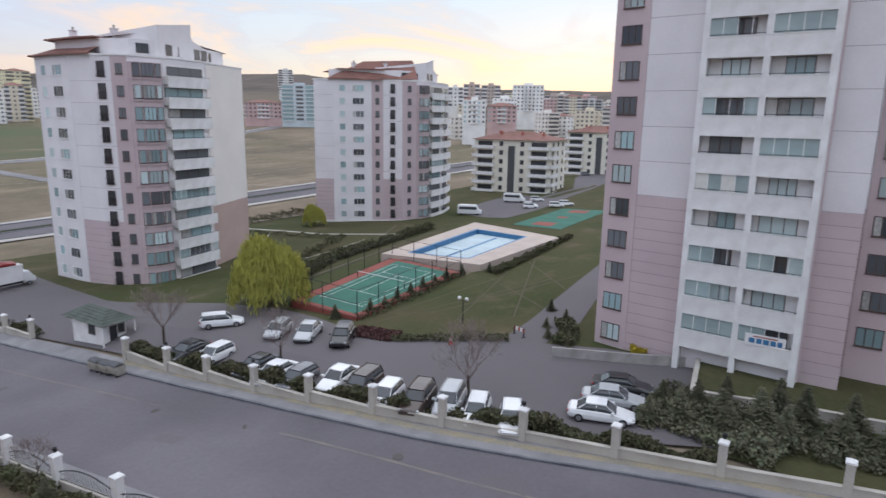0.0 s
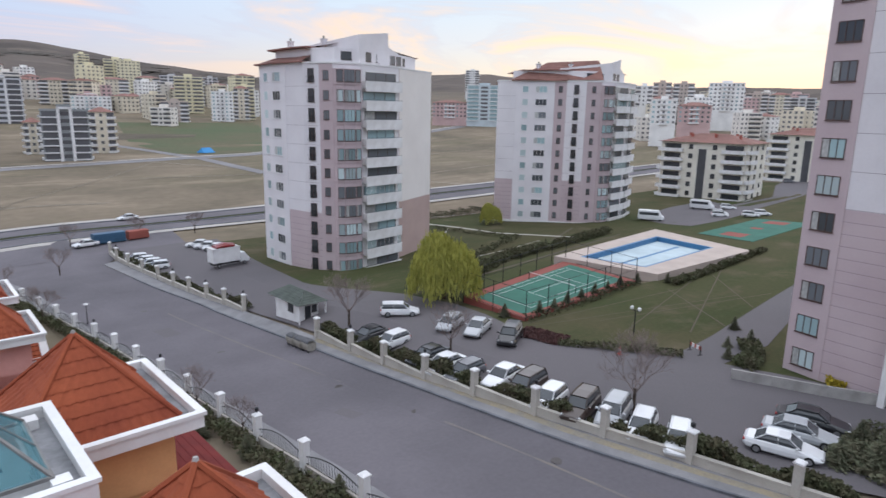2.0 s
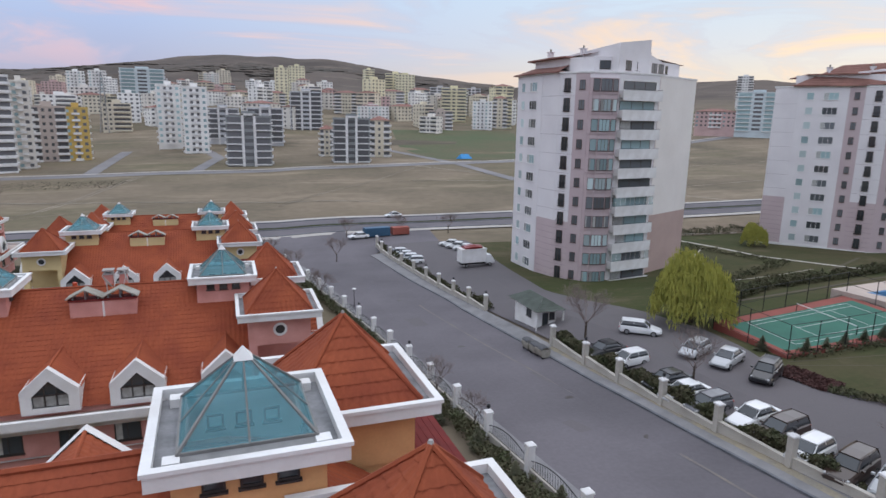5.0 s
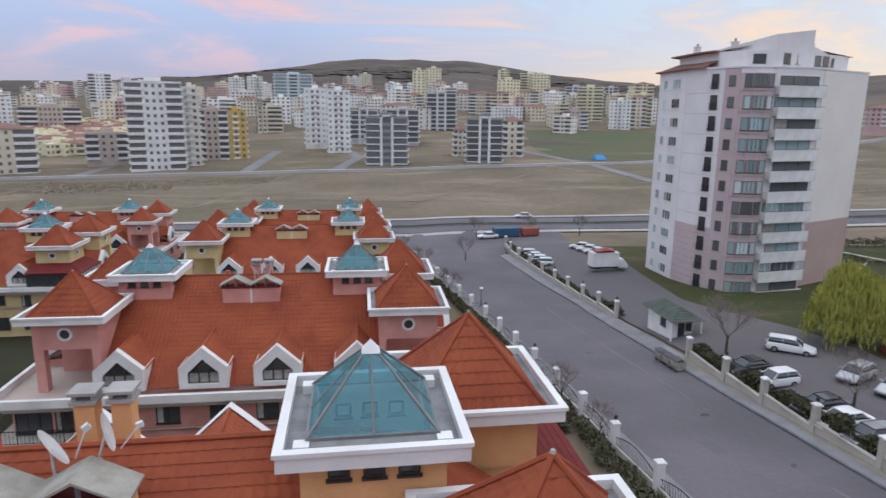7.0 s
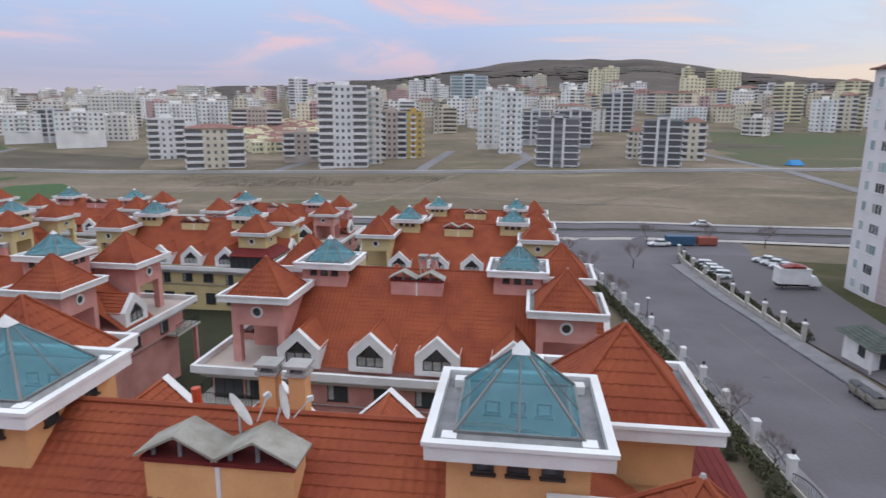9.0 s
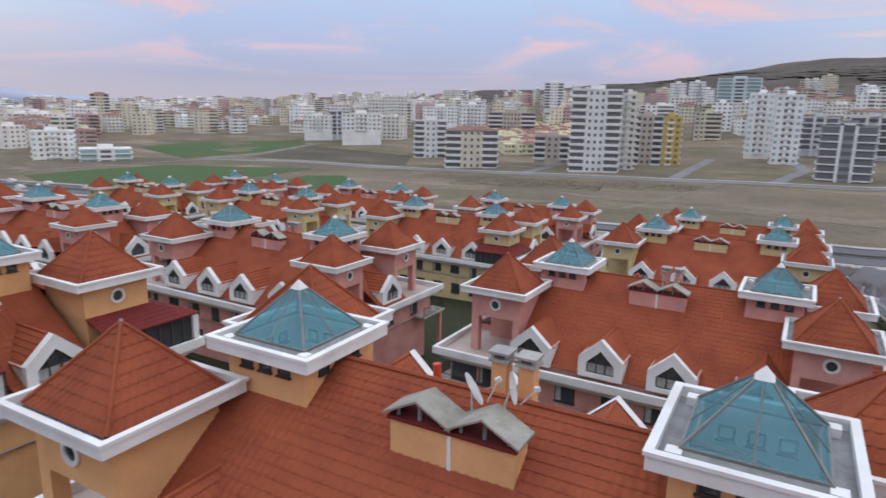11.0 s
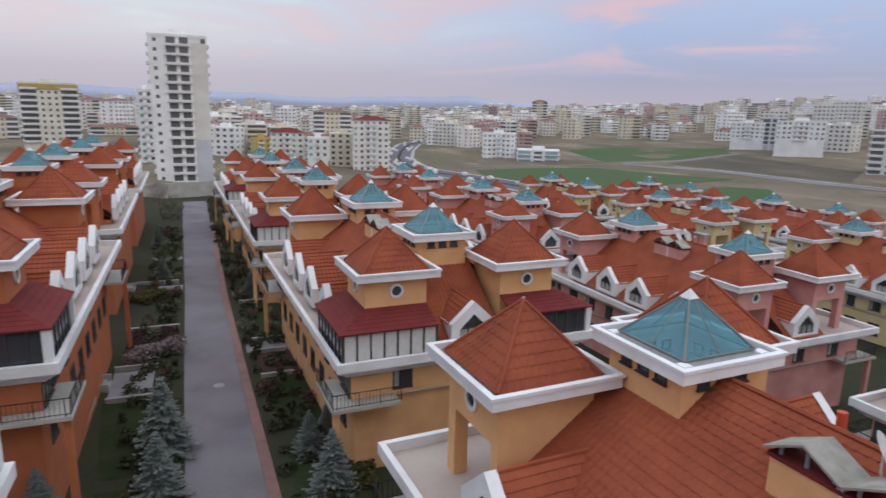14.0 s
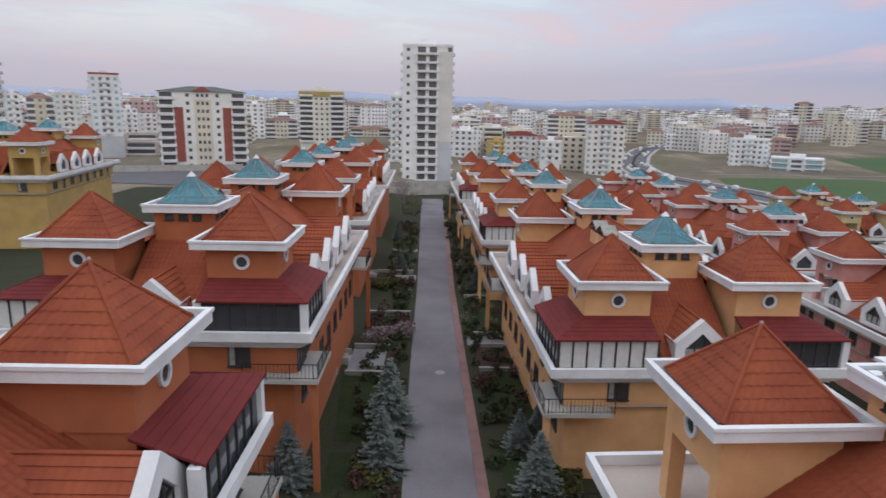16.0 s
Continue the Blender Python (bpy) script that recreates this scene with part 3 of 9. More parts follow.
ribbon("road", NEAR_KERB, FAR_KERB, 0.0, ASPHALT, "worn grey asphalt road running downhill")
ribbon("pavement_far", FAR_KERB[:-1], FAR_WALL, 0.14, PAVING, "grey paved pavement with raised kerb", skirt=0.25)
ribbon("tactile_strip", [(p[0] + 0.9, p[1]) for p in FAR_KERB[:-6]], [(p[0] + 1.6, p[1]) for p in FAR_KERB[:-6]], 0.15, TACTILE, "faded yellow tactile paving strip", across=1)
ribbon("kerb_far", [(p[0] - 0.15, p[1]) for p in FAR_KERB[:-2]], [(p[0] + 0.05, p[1]) for p in FAR_KERB[:-2]], 0.155, KERB, "grey kerb stones", across=1, skirt=0.3)
ribbon("pavement_near", NEAR_FENCE, NEAR_KERB, 0.13, PAVING, "narrow grey pavement by the estate fence", across=2, skirt=0.25)
MAIN = [(-704, 240), (-600, 222), (-510, 162), (-446, 134), (-392, 115), (-330, 105), (-268, 117), (-205, 128), (-125, 139), (-63.68, 144.9), (20.71, 148.4), (124.6, 149.8), (428.7, 150.5)]


def main_line(dy):
    return [(x, y + dy) for x, y in MAIN]


CENTRE = [(27.0, 86.0), (29.3, 66.0), (31.0, 52.0), (31.7, 43.5), (32.4, 30.9), (33.1, 25.3), (33.8, 18.6), (35.6, 8.0), (38.5, -8.0)]
ribbon("centre_line", [(x - 0.1, y) for x, y in CENTRE], [(x + 0.1, y) for x, y in CENTRE], 0.012, mat("worn_centre_line", (0.180, 0.155, 0.132), 0.9, 0, 0.2, 0.5, 5, 0.1, 0, (0.125, 0.115, 0.120)), "almost worn-off yellow centre line", across=1)
for x, y in ((30.51, 46.86), (33.85, 24.32), (26.49, 65.12), (31.97, 37.18), (24.80, 89.29)):
    ms = Mesh()
    z = ground(x, y)
    ms.tube((x, y, z - 0.1), (x, y, z + 0.012), 0.42, 0.42, 18)
    ms.tube((x, y, z + 0.012), (x, y, z + 0.02), 0.34, 0.33, 18)
    lone("manhole_cover", ms, FRAME, "round dark manhole cover in the road", kind="structure")
for x, y, w, d, rz in ((31.10, 52.88, 1.6, 3.4, 8), (27.87, 40.92, 1.2, 2.4, 12), (34.68, 17.08, 1.8, 3.0, 20), (24.32, 77.25, 2.0, 4.0, 6)):
    ms = Mesh()
    n = 4
    m = pose(x, y, 0, 0, 0, rz)
    pts = [m @ Vector((-w / 2 + w * i / n, -d / 2 + d * j / n, 0)) for j in range(n + 1) for i in range(n + 1)]
    ms.v = [(p.x, p.y, ground(p.x, p.y) + 0.008) for p in pts]
    for j in range(n):
        for i in range(n):
            ms.f.append((j * 5 + i, j * 5 + i + 1, j * 5 + i + 6, j * 5 + i + 5))
            ms.m.append(0)
            ms.uv.append(None)
    lone("asphalt_patch", ms, LOTPAVE, "darker asphalt repair patch", kind="structure")
ribbon("main_road", main_line(0), main_line(7), 0.02, ASPHALT, "dual carriageway at the foot of the slope", step=8)
ribbon("main_road_2", main_line(9.5), main_line(16), 0.02, ASPHALT, "far carriageway of the main road", step=8)
VERGE = mat("pale_concrete_verge", (0.40, 0.37, 0.34), 0.9, 0, 0.12, 0.15, 3, 0.1)
ribbon("verge_near", main_line(-3.2), main_line(-0.35), 0.05, VERGE, "pale concrete verge of the main road", step=8, across=1)
ribbon("verge_far", main_line(16.6), main_line(19.0), 0.05, VERGE, "pale far verge of the main road", step=8, across=1)
ribbon("median", main_line(7.2), main_line(9.3), 0.16, SOIL, "planted strip between the carriageways", step=8, across=1, skirt=0.2)
for dy0, dy1 in ((-0.3, 0.25), (6.8, 7.2), (9.3, 9.7), (15.9, 16.5)):
    ribbon("kerb_main", main_line(dy0), main_line(dy1), 0.17, KERB, "pale kerb of the main road", across=1, step=8, skirt=0.2)
ribbon("junction_apron", [(-6.52, 131.5), (2.90, 147.0)], [(43.83, 130.9), (45.89, 149.4)], 0.012, ASPHALT, "asphalt mouth of the side road", across=6)
TOWN_ROAD = [(-330, 140), (-316, 188), (-311, 236), (-285, 246), (-251, 252), (-157, 254), (-111, 259), (-52, 263), (18, 271), (91, 291), (130, 298), (345, 385)]
ribbon("far_road", TOWN_ROAD, [(x - 1, y + 7.5) for x, y in TOWN_ROAD], -0.10, ROADGREY, "pale grey road along the edge of the town", across=1, step=10)
ribbon("far_pavement", [(x, y + 8.5) for x, y in TOWN_ROAD[3:]], [(x, y + 11) for x, y in TOWN_ROAD[3:]], -0.06, VERGE, "pale pavement on the town side of the road", across=1, step=10)
for line in ([(-316, 240), (-314, 285), (-332, 350)], [(-122, 262), (-123, 300), (-122, 340)], [(-57, 266), (-58, 310), (-59, 375)], [(104, 233), (100, 290), (86, 345), (70, 400)], [(-20, 272), (-12, 330), (-30, 420)]):
    ribbon("town_street", line, [(x + 5.5, y + 0.5) for x, y in line], -0.09, ROADGREY, "grey street leading in among the flats", across=1, step=8)
TRACKS = ([(-140, 172), (-125, 200), (-124, 233), (-111, 259)], [(-70, 165), (-52, 188), (-46, 210), (-41, 240), (-36, 262)], [(68.7, 300.9), (108.2, 243.3), (155.6, 166.4)],
          [(-63.7, 176.2), (0, 205), (62.6, 236.8)], [(62.6, 236.8), (156.1, 223.4)], [(-187.3, 176), (-90, 214), (-21, 253)], [(10.3, 187.5), (50, 240), (83.7, 292)], [(125, 194), (269, 223)], [(-127, 230), (-60, 205), (41, 191)], [(167, 257), (341, 288)], [(-230, 190), (-180, 205), (-120, 245)])
for line in TRACKS:
    for off in (0.0, 1.7):
        ribbon("field_track", [(x + off, y + off * 0.5) for x, y in line], [(x + off + 0.8, y + off * 0.5 + 0.6) for x, y in line], -0.16, TRACK, "pale wheel track over the dry field", across=1, step=6)
ribbon("crop_field", [(97, 318), (93, 380), (111, 483)], [(136, 304), (190, 420), (217, 498)], -0.14, DULLCROP, "green sown field before the hill", across=8, step=12)
ribbon("fallow_strip", [(88, 389), (97, 418)], [(134, 396), (140, 410)], -0.10, FALLOW, "brown unsown strip in the field", across=4, step=5)
ribbon("crop_field_2", [(-312, 142), (-297, 208), (-222, 235)], [(-287, 135), (-243, 143), (-216, 165), (-218, 202)], -0.12, CROP, "bright green field beside the estate", across=10, step=8)
ribbon("crop_field_3", [(-409, 261), (-428, 316), (-364, 370)], [(-325, 236), (-318, 289), (-332, 345)], -0.14, CROP, "green field near the town", across=8, step=12)
ribbon("crop_field_4", [(-197, 183), (-202, 211), (-187, 219)], [(-160, 175), (-161, 189), (-166, 202)], -0.12, CROP, "small bright green field behind the houses", across=6, step=6)
ribbon("fallow_field", [(-301, 264), (-317, 337)], [(-190, 271), (-219, 318)], -0.14, FALLOW, "dark brown fallow field near the town", across=10, step=10)

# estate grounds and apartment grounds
ribbon("estate_ground", [(-181.8, -88.67), (-196.7, 123.4)], [(29.49, -71.09), (2.89, 133.5)], -0.03, SOIL, "planted estate gardens with house shade in their dark colour", across=40, step=5)
ribbon("lane", [(24, -2.1), (-28, -2.3), (-48, -2.6), (-76, -2.8), (-137, -3.8), (-176, -4.4)], [(24, 2.4), (-28, 2.25), (-48, 1.9), (-76, 1.5), (-137, 1.6), (-176, 1.6)], 0.03, LANEPAVE, "narrow block-paved estate lane", step=2)
ribbon("lane_kerb", [(24, 2.4), (-28, 2.25), (-48, 1.9), (-76, 1.5), (-137, 1.6)], [(24, 3.1), (-28, 2.95), (-48, 2.6), (-76, 2.2), (-137, 2.3)], 0.09, REDPAVE, "reddish paved verge of the lane", across=1, skirt=0.15)
ribbon("apartment_lawn", [(38.37, -61.86), (45.83, -1.52), (45.99, 23.56), (44.52, 60.41), (39.63, 80.74), (35.30, 129.2)], [(254.0, -79.95), (259.3, -17.32), (261.0, 7.78), (263.2, 45.41), (254.2, 67.02), (246.0, 117.7)], -0.02, GRASS, "patchy green lawn round the towers", across=40, step=5)
ribbon("car_park", [(46.85, 6.81), (43.55, 13.54), (41.42, 19.10), (39.73, 24.70), (38.66, 30.26), (38.04, 36.44), (37.58, 42.48), (37.00, 48.61), (36.22, 54.21), (35.92, 62.27), (34.73, 82.93), (32.00, 101.1), (29.68, 119.3), (29.52, 132.3)],
       [(61.34, 5.74), (61.68, 12.01), (60.50, 19.41), (57.69, 25.86), (54.29, 31.28), (50.89, 37.13), (50.02, 42.77), (51.64, 49.84), (52.22, 55.94), (50.23, 66.22), (47.75, 76.44), (46.32, 84.54), (48.15, 108.6), (50.21, 131.7)], 0.03, LOTPAVE, "grey block-paved car park", across=8, step=2)
ribbon("footpath", [(55.26, 29.14), (63.37, 29.62), (81.62, 31.98), (112.0, 35.53)], [(57.17, 25.38), (65.23, 24.81), (82.50, 28.27), (112.9, 32.34)], 0.035, LOTPAVE, "paved path across the lawn", across=2)
for a, b, w in (((52.60, 44.66), (79.90, 41.97), 0.14), ((52.58, 43.65), (81.74, 35.61), 0.13), ((63.43, 31.69), (94.13, 44.10), 0.15), ((59.58, 40.21), (85.70, 33.25), 0.13), ((67.40, 29.34), (77.91, 43.14), 0.14), ((77.58, 31.74), (90.06, 43.34), 0.14), ((55.40, 35.34), (83.99, 43.25), 0.13), ((62.08, 65.59), (118.3, 78.70), 0.7), ((86.84, 76.37), (119.7, 92.90), 0.7)):
    d = Vector((b[0] - a[0], b[1] - a[1])).normalized()
    nx, ny = -d.y * w / 2, d.x * w / 2
    ribbon("garden_path", [(a[0] + nx, a[1] + ny), (b[0] + nx, b[1] + ny)], [(a[0] - nx, a[1] - ny), (b[0] - nx, b[1] - ny)], 0.004, FALLOW, "thin brown track worn through the lawn", across=1, step=2)

for line in ([(97.06, 120.2), (99.65, 110.2), (101.3, 98.75), (109.6, 81.84)], [(74.60, 83.25), (79.42, 81.84), (88.26, 82.95), (100.3, 85.82)], [(91.45, 130.2), (104.2, 127.5), (118.2, 125.1)], [(81.87, 91.00), (87.11, 101.9), (96.46, 110.6)]):
    ribbon("garden_path", line, [(x + 0.9, y + 0.4) for x, y in line], 0.03, WALLSTONE, "pale paved path on the tower lawn", across=1, step=2)


def pad(name, c, z0, z1, material, label, kind="structure"):
    ms = Mesh()
    ms.prism(c, z0, z1)
    return lone(name, ms, material, label, kind=kind)


COURT = [(53.1, 45.3), (77.3, 47.6), (78.6, 61.0), (53.4, 56.0)]


def inset(c, u0, u1, v0, v1):
    def q(u, v):
        a = lerp(c[0], c[1], u)
        b = lerp(c[3], c[2], u)
        return lerp(a, b, v)
    return [q(u0, v0), q(u1, v0), q(u1, v1), q(u0, v1)]


CZ = -0.95
pad("tennis_court_base", COURT, CZ - 3, CZ, COURTRED, "red painted surround of the tennis court")
pad("tennis_court", inset(COURT, 0.04, 0.95, 0.10, 0.86), CZ, CZ + 0.006, COURTGREEN, "green painted tennis court")
for u0, u1, v0, v1 in ((0.14, 0.87, 0.19, 0.196), (0.14, 0.87, 0.82, 0.826), (0.14, 0.143, 0.19, 0.826), (0.867, 0.87, 0.19, 0.826), (0.14, 0.87, 0.27, 0.276), (0.14, 0.87, 0.74, 0.746), (0.32, 0.323, 0.27, 0.746), (0.687, 0.69, 0.27, 0.746), (0.32, 0.69, 0.505, 0.511)):
    pad("court_line", inset(COURT, u0, u1, v0, v1), CZ + 0.006, CZ + 0.012, LINE, "white painted court line")
COURT2 = [(121.6, 52.2), (154.5, 54.2), (154.9, 66.5), (124.5, 64.6)]
ribbon("ball_court", [COURT2[0], COURT2[1]], [COURT2[3], COURT2[2]], 0.05, COURTGREEN, "green and red ball court", across=6, skirt=0.3)
for u in (0.08, 0.78):
    key = inset(COURT2, u, u + 0.15, 0.3, 0.7)
    ribbon("court_key", [key[0], key[1]], [key[3], key[2]], 0.07, COURTRED, "red painted key of the ball court", across=2)
key = inset(COURT2, 0.47, 0.54, 0.4, 0.6)
ribbon("court_key", [key[0], key[1]], [key[3], key[2]], 0.07, COURTRED, "red painted middle of the ball court", across=2)
ribbon("low_block_car_park", [(137, 73), (160, 73), (176, 76)], [(144, 92), (165, 96), (186, 96)], 0.02, LOTPAVE, "grey paved yard before the low blocks", across=5)
ribbon("low_block_street", [(176, 76), (205, 78), (236, 82), (262, 84)], [(180, 86), (206, 85), (238, 98), (262, 104)], 0.02, LOTPAVE, "grey street between the low blocks", across=4)

# pool: a raised deck with a sunken basin
DECK = [(80.8, 46.4), (107.7, 46.2), (112.0, 66.6), (77.6, 62.4)]
POOL = [(83.4, 50.2), (104.4, 51.4), (105.2, 61.8), (81.2, 59.3)]
PZ = -0.35
ms = Mesh()
for i in range(4):
    a, b, c, d = DECK[i], DECK[(i + 1) % 4], POOL[(i + 1) % 4], POOL[i]
    ms.face([(*a, PZ), (*b, PZ), (*c, PZ), (*d, PZ)])
    ms.face([(*a, PZ - 4), (*b, PZ - 4), (*b, PZ), (*a, PZ)])
lone("pool_deck", ms, POOLDECK, "beige paved pool deck", kind="structure")
ms = Mesh()
for i in range(4):
    a, b = POOL[i], POOL[(i + 1) % 4]
    ms.face([(*b, PZ - 0.85), (*a, PZ - 0.85), (*a, PZ + 0.01), (*b, PZ + 0.01)])
ms.prism(inset(POOL, 0, 1, -0.035, 0), PZ - 0.02, PZ + 0.012)
ms.prism(inset(POOL, 0, 1, 1.0, 1.05), PZ - 0.02, PZ + 0.012)
ms.prism(inset(POOL, -0.02, 0, -0.035, 1.05), PZ - 0.02, PZ + 0.012)
ms.prism(inset(POOL, 1.0, 1.02, -0.035, 1.05), PZ - 0.02, PZ + 0.012)
lone("pool_edge", ms, POOLBLUE, "blue tiled rim of the empty pool", kind="structure")
pad("pool_basin", POOL, PZ - 1.0, PZ - 0.8, POOLFLOOR, "pale empty pool basin")
pad("pool_stripe", inset(POOL, 0.05, 0.95, 0.50, 0.56), PZ - 0.8, PZ - 0.79, POOLBLUE, "dark blue stripe across the pool floor")


# ---------------------------------------------------------------- estate houses
def pyramid(ms, cx, cy, half, z0, z1, n, lift=0.045, slot=0):
    c = [(cx - half, cy - half, z0), (cx + half, cy - half, z0), (cx + half, cy + half, z0), (cx - half, cy + half, z0)]
    top = (cx, cy, z1)
    for i in range(4):
        slope(ms, c[i], c[(i + 1) % 4], top, top, n, lift, slot)


def ring_window(r, t, k=20):
    """Round window facing +x: a white ring, slot 0, and a pane, slot 1."""
    ms = Mesh()
    for i in range(k):
        a, b = 2 * math.pi * i / k, 2 * math.pi * (i + 1) / k
        pa, pb = (math.cos(a), math.sin(a)), (math.cos(b), math.sin(b))
        ri = r * 0.68
        o0, o1 = (t, pa[0] * r, pa[1] * r), (t, pb[0] * r, pb[1] * r)
        i0, i1 = (t, pa[0] * ri, pa[1] * ri), (t, pb[0] * ri, pb[1] * ri)
        ms.face((o0, o1, i1, i0))
        ms.face(((0, *o0[1:]), (0, *o1[1:]), o1, o0))
        ms.face((i0, i1, (0.02, *i1[1:]), (0.02, *i0[1:])))
        ms.face(((0.02, *i0[1:]), (0.02, *i1[1:]), (0.02, 0, 0)), 1)
    return ms


RINGWIN = ring_window(0.46, 0.10).data("round_window", WHITE, DARKGLASS)


def dormer_meshes():
    """A dormer whose front faces -y at y = 0, foot at z = 0; it runs back to +y."""
    w, h, e = 1.55, 2.84, 1.42
    s = Mesh()
    outer = [(-w, 0), (w, 0), (w, e), (0, h), (-w, e)]
    iw, ih, ie, b = 0.98, 2.02, 1.08, 0.32
    inner = [(-iw, b), (iw, b), (iw, ie), (0, ih), (-iw, ie)]
    t = 0.22
    for i in range(5):
        j = (i + 1) % 5
        o0, o1, i0, i1 = outer[i], outer[j], inner[i], inner[j]
        s.face([(o0[0], -t, o0[1]), (o1[0], -t, o1[1]), (i1[0], -t, i1[1]), (i0[0], -t, i0[1])])
        s.face([(o0[0], 0.25, o0[1]), (o1[0], 0.25, o1[1]), (o1[0], -t, o1[1]), (o0[0], -t, o0[1])])
        s.face([(i0[0], -t, i0[1]), (i1[0], -t, i1[1]), (i1[0], 0.2, i1[1]), (i0[0], 0.2, i0[1])])
    surround = s.data("dormer", WHITE)
    g = Mesh()
    g.face([(x, 0.0, z) for x, z in inner], 0)
    win = g.data("dormer_window", DARKGLASS)
    g = Mesh()
    f = 0.05
    for i in range(5):
        p, q = inner[i], inner[(i + 1) % 5]
        g.tube((p[0], -0.02, p[1]), (q[0], -0.02, q[1]), f, f, 4, 0)
    for x in (-0.32, 0.32):
        g.box(x - 0.035, -0.06, b, x + 0.035, 0.0, ie + 0.45, 0)
    g.box(-iw, -0.06, ie - 0.04, iw, 0.0, ie + 0.04, 0)
    bars = g.data("glazing_bar", FRAME)
    g = Mesh()
    for x0, x1 in ((-iw + 0.06, -0.37), (-0.27, 0.27), (0.37, iw - 0.06)):
        g.box(x0, -0.006, b + 0.05, x1, -0.002, ie - 0.06, 0)
    drape = g.data("curtain", CURTAIN)
    r = Mesh()
    back = 4.1
    slope(r, (-w - 0.05, back * 0.52, e - 0.12), (-w - 0.05, 0.2, e - 0.12), (0, 0.2, h - 0.12), (0, back, h - 0.12), 6)
    slope(r, (w + 0.05, 0.2, e - 0.12), (w + 0.05, back * 0.52, e - 0.12), (0, back, h - 0.12), (0, 0.2, h - 0.12), 6)
    r.tube((0, 0.2, h - 0.1), (0, back, h - 0.1), 0.08, 0.08, 6)
    roof = r.data("dormer_roof", TERRA)
    cheeks = []
    for sx in (-1, 1):
        c = Mesh()
        c.prism([(0.2, 0), (2.2, e), (0.2, e)], -0.04, 0.04)
        c.v = [(sx * (w - 0.05) + z, x, y) for x, y, z in c.v]
        cheeks.append(c.data("cheek", WHITE))
    return surround, win, bars, drape, roof, cheeks


DORMER = dormer_meshes()


def add_dormer(parent, x, y, z, rz, near=True):
    d = part("dormer", DORMER[0], None, parent, "white pentagonal dormer surround")
    d.matrix_local = pose(x, y, z, 0, 0, rz)
    part("dormer_window", DORMER[1], None, d, "dark pointed window")
    if near:
        part("glazing_bar", DORMER[2], None, d)
    if near:
        part("curtain", DORMER[3], None, d)
    part("dormer_roof", DORMER[4], None, d, "terracotta gable roof")
    for c in DORMER[5] if near else ():
        part("cheek", c, None, d)


WIN_CACHE = {}


def window_mesh(w, h, glass, panes=2, trim=None, curtain=False):
    """A window facing -y, its middle at the foot; a frame proud of the wall and a set-back pane."""
    key = (w, h, glass.name, panes, trim.name if trim else "", curtain)
    if key not in WIN_CACHE:
        ms = Mesh()
        f = 0.06
        ms.box(-w / 2, -0.05, 0, w / 2, 0.02, f)
        ms.box(-w / 2, -0.05, h - f, w / 2, 0.02, h)
        for i in range(panes + 1):
            x = -w / 2 + (w - f) * i / panes
            ms.box(x, -0.05, f, x + f, 0.02, h - f)
        ms.box(-w / 2 - 0.05, -0.12, -0.06, w / 2 + 0.05, 0.0, 0.0)
        ms.face([(-w / 2, -0.012, 0.02), (w / 2, -0.012, 0.02), (w / 2, -0.012, h - 0.02), (-w / 2, -0.012, h - 0.02)], 1)
        if curtain:
            ms.face([(-w / 2 + 0.08, -0.016, 0.06), (-w / 2 + w * 0.3, -0.016, 0.06), (-w / 2 + w * 0.3, -0.016, h - 0.06), (-w / 2 + 0.08, -0.016, h - 0.06)], 2)
        WIN_CACHE[key] = ms.data("window", trim or FRAME, glass, CURTAIN)
    return WIN_CACHE[key]


def add_window(parent, x, y, z, rz, w, h, glass=None, panes=2, trim=None, curtain=False, name="window"):
    ob = part(name, window_mesh(w, h, glass or DARKGLASS, panes, trim, curtain), None, parent)
    ob.matrix_local = pose(x, y, z, 0, 0, rz)
    return ob


KX, KY, PX = 11.12, 4.67, 7.61         # places of the corner turrets and the skylight turrets from the middle
RX, RY = 15.37, 9.0                   # outer half sizes of the terrace parapet
EAVE, RIDGE, DFOOT = 7.30, 12.85, 7.25


